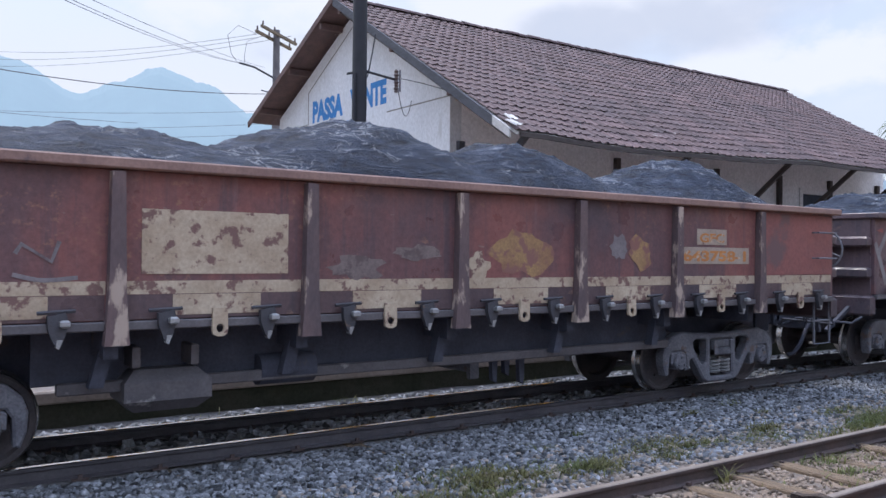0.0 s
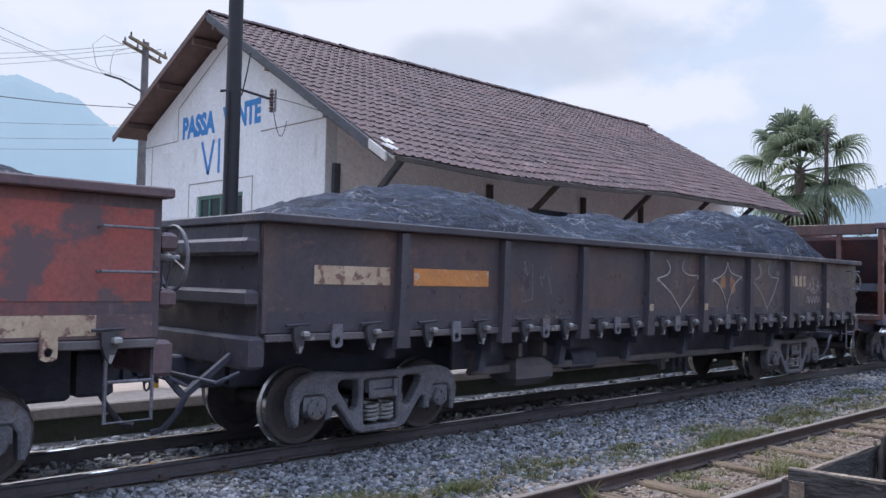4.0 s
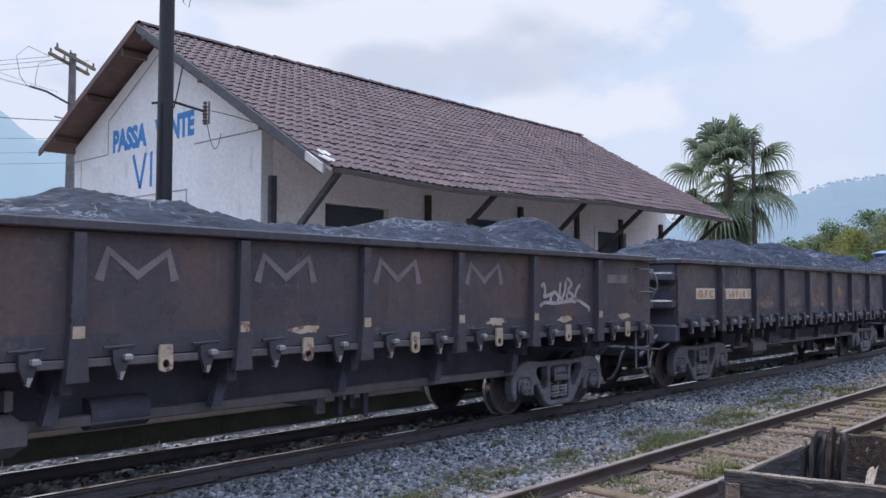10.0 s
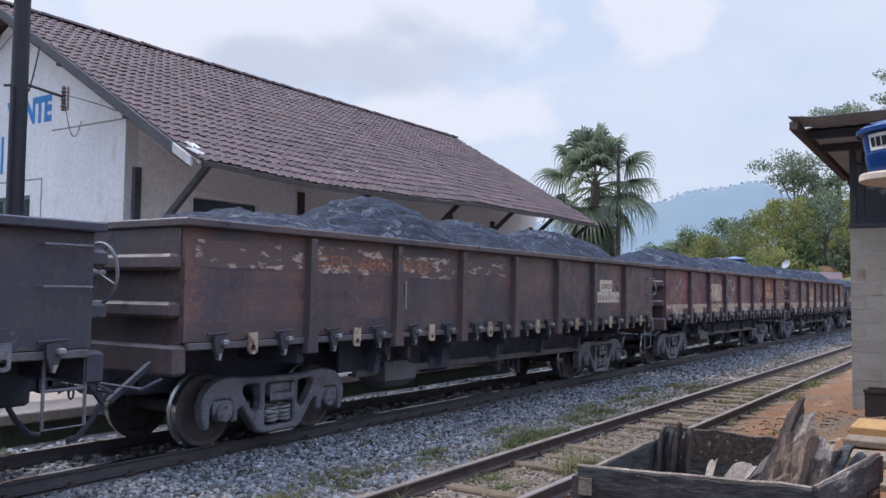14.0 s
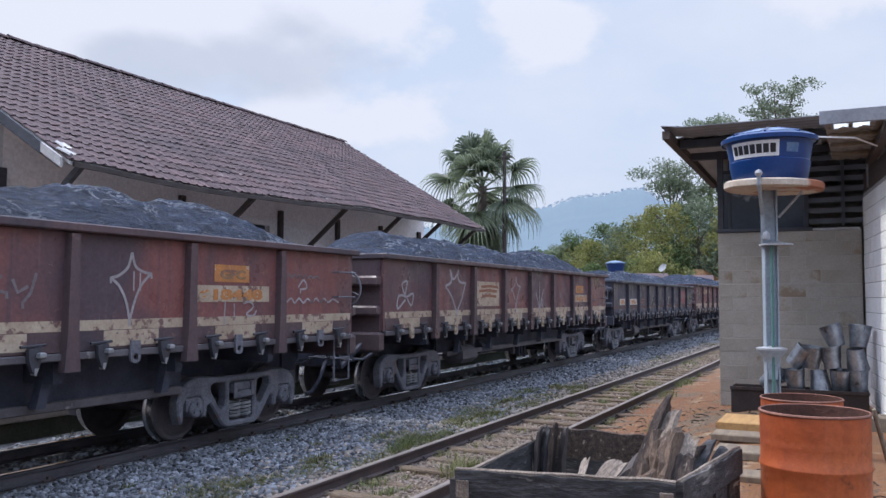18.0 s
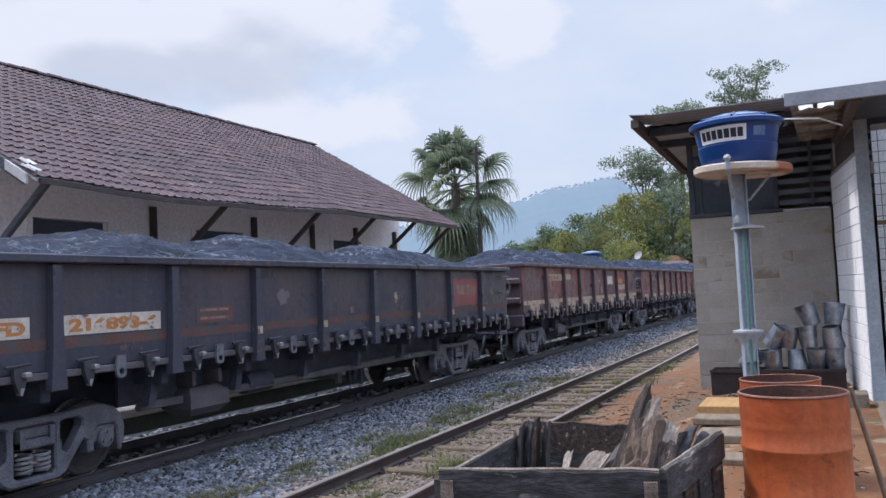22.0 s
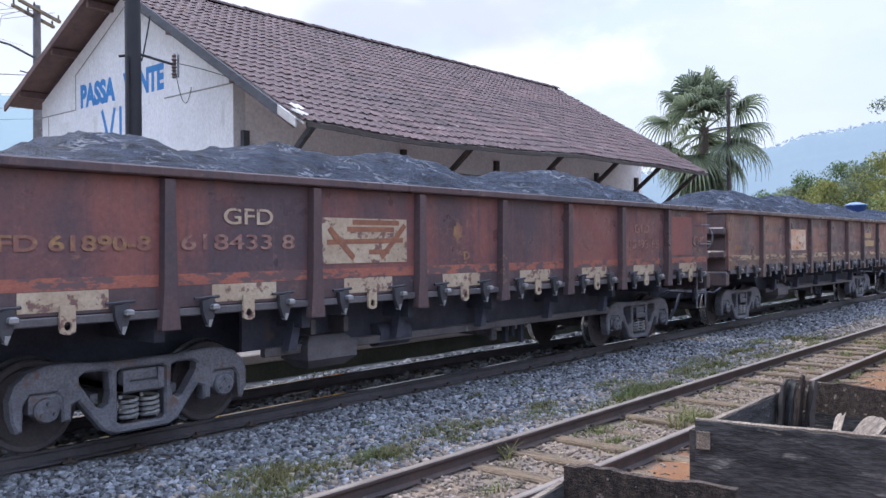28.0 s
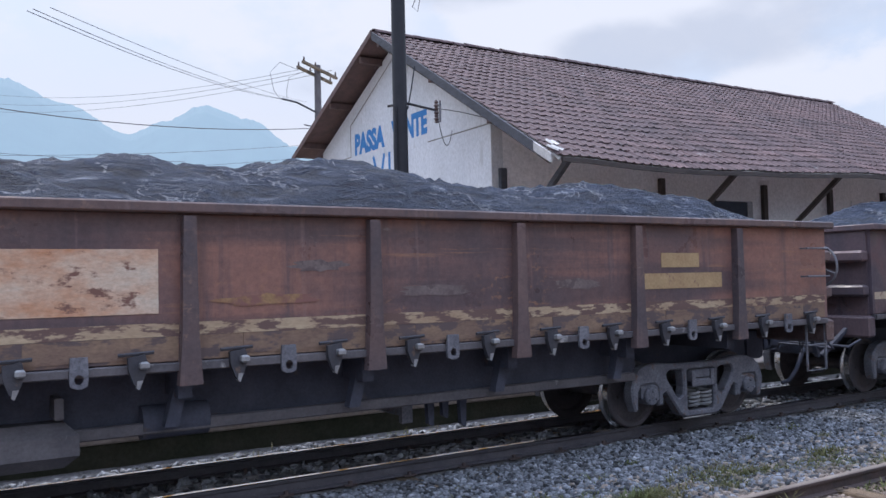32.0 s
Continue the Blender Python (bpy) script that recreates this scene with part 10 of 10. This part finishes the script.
STACK = (((4.86, 1.62, 0.30), (4.96, 1.58, 0.93), 0.13, 60, "rotten", 0.03), ((4.84, 1.66, 0.30), (4.93, 1.63, 0.92), 0.09, 20, "crate", 0.03), ((4.80, 1.68, 0.30), (4.90, 1.66, 0.90), 0.06, 80, "darkwood", 0.03), ((4.86, 1.70, 0.30), (4.95, 1.73, 0.84), 0.10, 95, "paleplank", 0.02), ((4.90, 1.55, 0.30), (4.98, 1.53, 0.90), 0.07, 30, "darkwood", 0.03),
         ((3.98, 1.5, 0.36), (4.9, 1.3, 0.44), 0.26, 6, "darkwood", 0.03), ((4.0, 1.25, 0.38), (4.9, 1.0, 0.42), 0.24, -5, "rotten", 0.03), ((4.0, 1.0, 0.36), (4.9, 0.8, 0.40), 0.26, 4, "darkwood", 0.03))
for k, (a, b, wd, tilt, mt, th) in enumerate(SCRAPS + STACK):
    scrap(a, b, wd, tilt, mt, k, th)

# planks on the ground behind the drums
for x, y0, y1, w2, t, mt, lab in ((10.1, 0.15, 1.33, 0.75, 0.10, "plank", "yellow sawn planks stacked on the ground"), (9.15, 0.1, 1.28, 0.36, 0.07, "oldplank", "grey old plank lying on the ground"), (8.2, 0.1, 1.12, 0.42, 0.08, "oldplank", "weathered board lying on the ground"), (7.2, 0.2, 1.0, 0.3, 0.06, "oldplank", "weathered board lying on the ground")):
    o = tagged(new("plank", Shape().cbox(-w2 / 2, w2 / 2, y0, y1, 0, t, 0.01).mesh("plank", [M[mt]])), lab, "plank", "planks on the ground")
    o.matrix_basis = at(x, 0, ground_z(x, 0.7) - 0.01)
o = tagged(new("bamboo_pole", Shape().tube([(0, 0, 0), (-0.10, 0.09, 0.42), (-0.19, 0.19, 0.86)], [0.016, 0.014, 0.012], 7).mesh("bamboo_pole", [M["oldplank"]], True)), "thin bamboo pole leaning on the drum", "pole")
o.matrix_basis = at(5.20, -0.33, ground_z(5.20, -0.33))


def build_buckets():
    tr = thing("steel_trough", "dark rusty steel trough before the block wall", "trough", m=at(12.15, 0.62, 0.16))
    for n, b2 in (("front_side", (-0.22, -0.20, -0.83, 0.83, 0, 0.34)), ("back_side", (0.20, 0.22, -0.83, 0.83, 0, 0.34)), ("end_side", (-0.20, 0.20, -0.83, -0.81, 0, 0.34)), ("end_side", (-0.20, 0.20, 0.81, 0.83, 0, 0.34)), ("bottom", (-0.20, 0.20, -0.81, 0.81, 0, 0.02)), ("divider", (-0.20, 0.20, -0.01, 0.01, 0.02, 0.33)), ("rim_strip", (-0.24, -0.22, -0.84, 0.84, 0.30, 0.345))):
        ob_of(n, Shape().cbox(*b2, 0.003).mesh(n), M["troughsteel"], tr)
    shell = Shape().lathe([(0.02, 0.01), (0.095, 0.01), (0.10, 0.0), (0.135, 0.27), (0.142, 0.275), (0.142, 0.285), (0.132, 0.283), (0.095, 0.02), (0.02, 0.02)], 20).mesh("shell", [M["bucket"]], True)
    bail = Shape().tube([(0.136 * math.cos(math.pi * k / 10), 0.02, 0.255 - 0.12 * math.sin(math.pi * k / 10)) for k in range(11)], 0.004, 5).mesh("bail", [M["steel"]])
    rng = random.Random(4)
    spots = [(0.68 - 0.25 * k, 0.185, 3 * (-1) ** k) for k in range(4)]
    spots += [(0.64, 0.475, -5), (0.38, 0.475, 176), (0.12, 0.475, 4), (-0.10, 0.475, -3), (0.47, 0.77, 6), (0.20, 0.77, -7), (-0.06, 0.77, 166), (0.14, 1.06, -20), (-0.10, 1.06, 8), (0.70, 0.80, 40), (1.04, 0.53, 52)]
    for k, (y, z, tilt) in enumerate(spots):
        b2 = thing("bucket", "dented galvanised bucket in the pile" if k % 3 else "rust-stained galvanised bucket in the pile", "bucket", "pile of buckets", m=pose(12.12 + rng.uniform(-0.05, 0.08), y, z + (0.27 if abs(tilt) > 90 else 0), tilt, rng.uniform(-8, 8), rng.uniform(-40, 40)))
        ob_of("shell", shell, M["bucket"], b2)
        ob_of("bail", bail, M["steel"], b2)


build_buckets()


# ---- ballast, grass and litter ----
def stones(areas, seed):
    """Loose broken stones: one mesh of small irregular lumps."""
    rng = np.random.default_rng(seed)
    t = (1 + 5 ** 0.5) / 2
    base = np.array([(-1, t, 0), (1, t, 0), (-1, -t, 0), (1, -t, 0), (0, -1, t), (0, 1, t), (0, -1, -t), (0, 1, -t), (t, 0, -1), (t, 0, 1), (-t, 0, -1), (-t, 0, 1)]) / 1.9
    tri = np.array([(0, 11, 5), (0, 5, 1), (0, 1, 7), (0, 7, 10), (0, 10, 11), (1, 5, 9), (5, 11, 4), (11, 10, 2), (10, 7, 6), (7, 1, 8), (3, 9, 4), (3, 4, 2), (3, 2, 6), (3, 6, 8), (3, 8, 9), (4, 9, 5), (2, 4, 11), (6, 2, 10), (8, 6, 7), (9, 8, 1)])
    vs = []
    for x0, x1, y0, y1, n, size in areas:
        x, y = rng.uniform(x0, x1, n), rng.uniform(y0, y1, n)
        keep = (np.abs(np.abs(y - MAIN_Y) - 0.532) > 0.05) & (np.abs(np.abs(y - SIDE_Y) - 0.532) > 0.05)
        x, y = x[keep], y[keep]
        z = np.array([ground_z(a, b2) for a, b2 in zip(x, y)])
        s = size * rng.uniform(0.55, 1.35, len(x))
        sc = s[:, None] * rng.uniform(0.45, 1.3, (len(x), 3))
        a = rng.uniform(0, 6.28, len(x))
        v = base[None] * (1 + rng.uniform(-0.46, 0.40, (len(x), 12, 1))) * sc[:, None]
        ca, sa = np.cos(a)[:, None], np.sin(a)[:, None]
        w2 = np.stack([v[..., 0] * ca - v[..., 1] * sa, v[..., 0] * sa + v[..., 1] * ca, v[..., 2] * 0.8], -1)
        w2 += np.stack([x, y, z + s * 0.15], -1)[:, None]
        vs.append(w2)
    v = np.concatenate(vs)
    n = len(v)
    f = (tri[None] + 12 * np.arange(n)[:, None, None]).reshape(-1)
    me = bpy.data.meshes.new("ballast")
    me.vertices.add(n * 12)
    me.vertices.foreach_set("co", v.ravel())
    me.loops.add(len(f))
    me.loops.foreach_set("vertex_index", f)
    me.polygons.add(len(f) // 3)
    me.polygons.foreach_set("loop_start", np.arange(len(f) // 3) * 3)
    me.update(calc_edges=True)
    me.materials.append(M["stone"])
    return me


tagged(new("ballast", stones([(0.5, 9, 4.75, 6.75, 14500, 0.027), (9, 17, 4.9, 6.75, 8500, 0.026), (17, 30, 5.0, 6.75, 3800, 0.034), (30, 60, 5.1, 6.8, 2200, 0.045), (-2, 12, 6.95, 9.1, 4200, 0.042), (12, 40, 6.95, 9.1, 2500, 0.06), (3, 14, 4.4, 4.95, 1300, 0.03)], 1)), "loose grey ballast stones along the main line", "gravel", kind="stuff")
g3 = stones([(2.5, 12, 3.2, 4.5, 6500, 0.021), (12, 30, 3.2, 4.5, 2600, 0.03), (2.5, 16, 1.6, 3.2, 1500, 0.013), (3, 13, -0.2, 2.0, 900, 0.011)], 5)
g3.materials.clear()
g3.materials.append(mat("dark_brown_gravel", (0.26, 0.21, 0.17), (0.12, 0.09, 0.07), 0.9, scale=9, fine=60, bump=0.2, island=0.6))
tagged(new("siding_gravel", g3), "small brown stones between the siding's sleepers", "gravel", kind="stuff")
g2 = stones([(2, 14, 4.42, 5.15, 5200, 0.028), (14, 34, 4.42, 5.2, 2600, 0.04), (2, 14, 5.1, 5.7, 1300, 0.026)], 2)
g2.materials.clear()
g2.materials.append(mat("brown_gravel", (0.31, 0.265, 0.22), (0.19, 0.15, 0.12), 0.9, scale=9, fine=60, bump=0.2, island=0.6))
tagged(new("verge_gravel", g2), "tan gravel between the ballast and the siding", "gravel", kind="stuff")


def litter(n, seed):
    """Twigs, bark and splinters strewn over the yard."""
    rng, sh = random.Random(seed), Shape()
    for k in range(n):
        x, y = rng.uniform(3.0, 13.0), rng.choice((rng.uniform(1.0, 3.1), rng.uniform(-0.3, 3.1)))
        z, a, ln = ground_z(x, y) + 0.004, rng.uniform(0, 6.28), rng.uniform(0.03, 0.16)
        dx, dy, w = math.cos(a) * ln, math.sin(a) * ln, rng.uniform(0.003, 0.012)
        sh.tube([(x, y, z), (x + dx * 0.5, y + dy * 0.5, z + 0.012), (x + dx, y + dy, z + 0.002)], [w, w, w * 0.4], 4)
    return sh.mesh("yard_litter", [M["rotten"]])


tagged(new("yard_litter", litter(420, 6)), "twigs and wood splinters strewn over the yard", "litter", kind="stuff")
tagged(new("fallen_branch", Shape().tube([(6.2, 2.75, -0.05), (6.9, 2.45, 0.0), (7.5, 2.25, 0.03), (8.1, 1.85, 0.09)], [0.03, 0.028, 0.022, 0.012], 6).mesh("fallen_branch", [M["rotten"]], True)), "crooked dry branch lying on the ground", "branch").location.z = 0.05


def grass(patches, seed):
    """Tufts of thin bent blades."""
    rng = np.random.default_rng(seed)
    V, F = [], []
    for x, y, r, n, h in patches:
        for _ in range(n):
            a, d = rng.uniform(0, 6.28), r * rng.uniform(0, 1) ** 0.7
            px, py = x + d * math.cos(a) * 1.6, y + d * math.sin(a) * 0.7
            if min(abs(abs(py - SIDE_Y) - 0.532), abs(abs(py - MAIN_Y) - 0.532)) < 0.05:
                continue
            pz = ground_z(px, py) - 0.01
            hh, la, b2 = h * rng.uniform(0.4, 1.2), rng.uniform(0, 6.28), rng.uniform(0.4, 1.4)
            w2 = 0.0055 + 0.004 * rng.uniform()
            dx, dy = math.cos(la), math.sin(la)
            k = len(V)
            for u in (0, 0.5, 1.0):
                o = b2 * hh * u * u
                c = (px + dx * o, py + dy * o, pz + hh * (u - 0.25 * b2 * u * u))
                ww = w2 * (1 - 0.85 * u)
                V += [(c[0] - dy * ww, c[1] + dx * ww, c[2]), (c[0] + dy * ww, c[1] - dx * ww, c[2])]
            F += [(k, k + 1, k + 3, k + 2), (k + 2, k + 3, k + 5, k + 4)]
    me = bpy.data.meshes.new("grass")
    me.from_pydata(V, [], F)
    me.materials.append(M["grass"])
    return me


rg = random.Random(12)
spots = [(8.1, 3.67, 0.26, 260, 0.20), (5.75, 4.25, 0.06, 26, 0.22)]
for k in range(60):
    spots.append((rg.uniform(2.2, 16), min(5.5, max(4.5, rg.gauss(4.95, 0.22))), rg.uniform(0.15, 0.42), rg.randint(160, 420), rg.uniform(0.05, 0.11)))
for k in range(30):
    spots.append((rg.uniform(0.5, 14), rg.uniform(5.2, 6.4), rg.uniform(0.05, 0.18), rg.randint(10, 50), rg.uniform(0.04, 0.10)))
for k in range(40):
    spots.append((rg.uniform(15, 48), rg.choice((rg.uniform(4.5, 5.2), rg.uniform(3.35, 4.3), rg.uniform(2.9, 3.25))), rg.uniform(0.2, 0.5), rg.randint(40, 90), rg.uniform(0.10, 0.2)))
for k in range(26):
    spots.append((rg.uniform(5, 13), rg.uniform(1.9, 3.1), rg.uniform(0.1, 0.3), rg.randint(8, 40), rg.uniform(0.03, 0.08)))
for k in range(110):
    spots.append((rg.uniform(4, 34), rg.uniform(3.4, 4.25), rg.uniform(0.05, 0.20), rg.randint(12, 50), rg.uniform(0.05, 0.11)))
for k in range(60):
    spots.append((rg.uniform(9, 40), rg.choice((rg.gauss(3.2, 0.06), rg.gauss(4.47, 0.06))), rg.uniform(0.06, 0.2), rg.randint(15, 50), rg.uniform(0.06, 0.16)))
for k in range(14):
    spots.append((rg.uniform(-2, 24), rg.uniform(8.9, 9.5), rg.uniform(0.15, 0.35), rg.randint(12, 30), rg.uniform(0.06, 0.14)))
tagged(new("grass", grass(spots, 3)), "yellow-green grass tufts along the tracks", "grass", kind="stuff")


# ---- roof tiles (last) ----
def tile_mesh(seed):
    """A clay interlocking tile, x across and y up the slope."""
    rng = random.Random(seed)
    prof = [(0.0, 0.008), (0.03, 0.034), (0.065, 0.036), (0.095, 0.012), (0.12, 0.008), (0.17, 0.010), (0.205, 0.014), (0.228, 0.024)]
    v = []
    for y, dz in ((-0.01, 0.026), (0.36, 0.0)):
        v += [(x, y, z + dz) for x, z in prof]
    n = len(prof)
    v += [(x, -0.005, z + 0.010) for x, z in prof]
    q = [(k, k + 1, n + k + 1, n + k) for k in range(n - 1)] + [(2 * n + k, 2 * n + k + 1, k + 1, k) for k in range(n - 1)]
    me = bpy.data.meshes.new("roof_tile")
    me.from_pydata(v, [], q)
    me.materials.append(M["tile"])
    return me


def tile_frame(x, u, jitter):
    p, px, pu = roof_point(x, u, -0.045), roof_point(x + 0.1, u, -0.045), roof_point(x, u + 0.01, -0.045)
    ax = (px - p).normalized()
    ay = (pu - p).normalized()
    az = ax.cross(ay).normalized()
    m = Matrix((ax, ay, az)).transposed().to_4x4()
    m.translation = p
    return m @ pose(jitter * 0.010, jitter * 0.016, jitter * 0.005, jitter * 0.9, jitter * 1.2, jitter * 1.8)


def build_tiles():
    slope = math.hypot(RIDGE_Y - EAVE_Y, RIDGE_Z - EAVE_Z)
    rows = int(slope / 0.335)
    kinds = [tile_mesh(k) for k in range(2)]
    proto = np.array([tuple(v.co) for v in kinds[0].vertices])
    faces = np.array([tuple(p.vertices) for p in kinds[0].polygons])
    V, F = [], []
    rng = random.Random(9)
    for j in range(rows + 1):
        u = j * 0.335 / slope
        if u > 0.985:
            break
        n = int((roof_end(u) - ROOF_X0) / 0.225)
        for i in range(n):
            x = ROOF_X0 + 0.02 + 0.225 * i
            m = tile_frame(x, u, rng.gauss(0, 0.55))
            if i < 12:
                ob_of("roof_tile", kinds[(i + j) % 2], M["tile"], HOUSE, m)
            else:
                a = np.array(m)
                F.append(faces + sum(len(w2) for w2 in V))
                V.append(proto @ a[:3, :3].T + a[:3, 3])
    v, f = np.concatenate(V), np.concatenate(F)
    me = bpy.data.meshes.new("roof_tiles")
    me.from_pydata([tuple(p) for p in v], [], [tuple(int(k) for k in q) for q in f])
    me.materials.append(M["tile"])
    rest = ob_of("roof_tiles", me, M["tile"], HOUSE, label="sooty brown-red clay tiles in sagging rows")
    rest["kind"] = "stuff"
    cap = Shape()
    for k in range(7):
        a = math.pi * k / 6
        cap.v += [(0.0, -0.13 * math.cos(a), 0.10 * math.sin(a) - 0.03), (0.42, -0.115 * math.cos(a), 0.085 * math.sin(a) - 0.03)]
    cap.f += [(2 * k, 2 * k + 1, 2 * k + 3, 2 * k + 2) for k in range(6)]
    cap.tag += [0] * 6
    me = cap.mesh("ridge_tile", [M["tile"]], True)
    x = ROOF_X0
    while x < 28.5:
        p = roof_point(x, 1.0, 0.0)
        ob_of("ridge_tile", me, M["tile"], HOUSE, pose(p.x, p.y, p.z + rng.uniform(-0.006, 0.012), 0, rng.uniform(-2, 1), rng.uniform(-2, 2)))
        x += 0.39
    for k, (u, sc) in enumerate(((0.005, 1.0), (0.045, 0.95))):
        ob_of("verge_tile", kinds[0], M["limed_and_bounce"], HOUSE, tile_frame(ROOF_X0 + 0.03 + 0.1 * k, u, 0) @ pose(0, 0, 0.05, 0, -6, 12 - 20 * k), "broken pale tile at the eave corner").scale = (0.7, 0.8, 1)


build_tiles()


# ---- motion of the train ----
def travelled(t):
    for (t0, d0), (t1, d1) in zip(TRAIN, TRAIN[1:]):
        if t0 <= t <= t1:
            return d0 + (d1 - d0) * (t - t0) / (t1 - t0)
    return TRAIN[-1][1]


def motions():
    for ob, x in WAGONS:
        walk(ob, [(t, at(x - d, MAIN_Y, MAIN_Z)) for t, d in TRAIN])
    for wheel, dx in SPIN:
        walk(wheel, [(k / 10, pose(dx, 0, 0.368, 0, -math.degrees(travelled(k / 10) / 0.368) % 360, 0)) for k in range(321)])


motions()
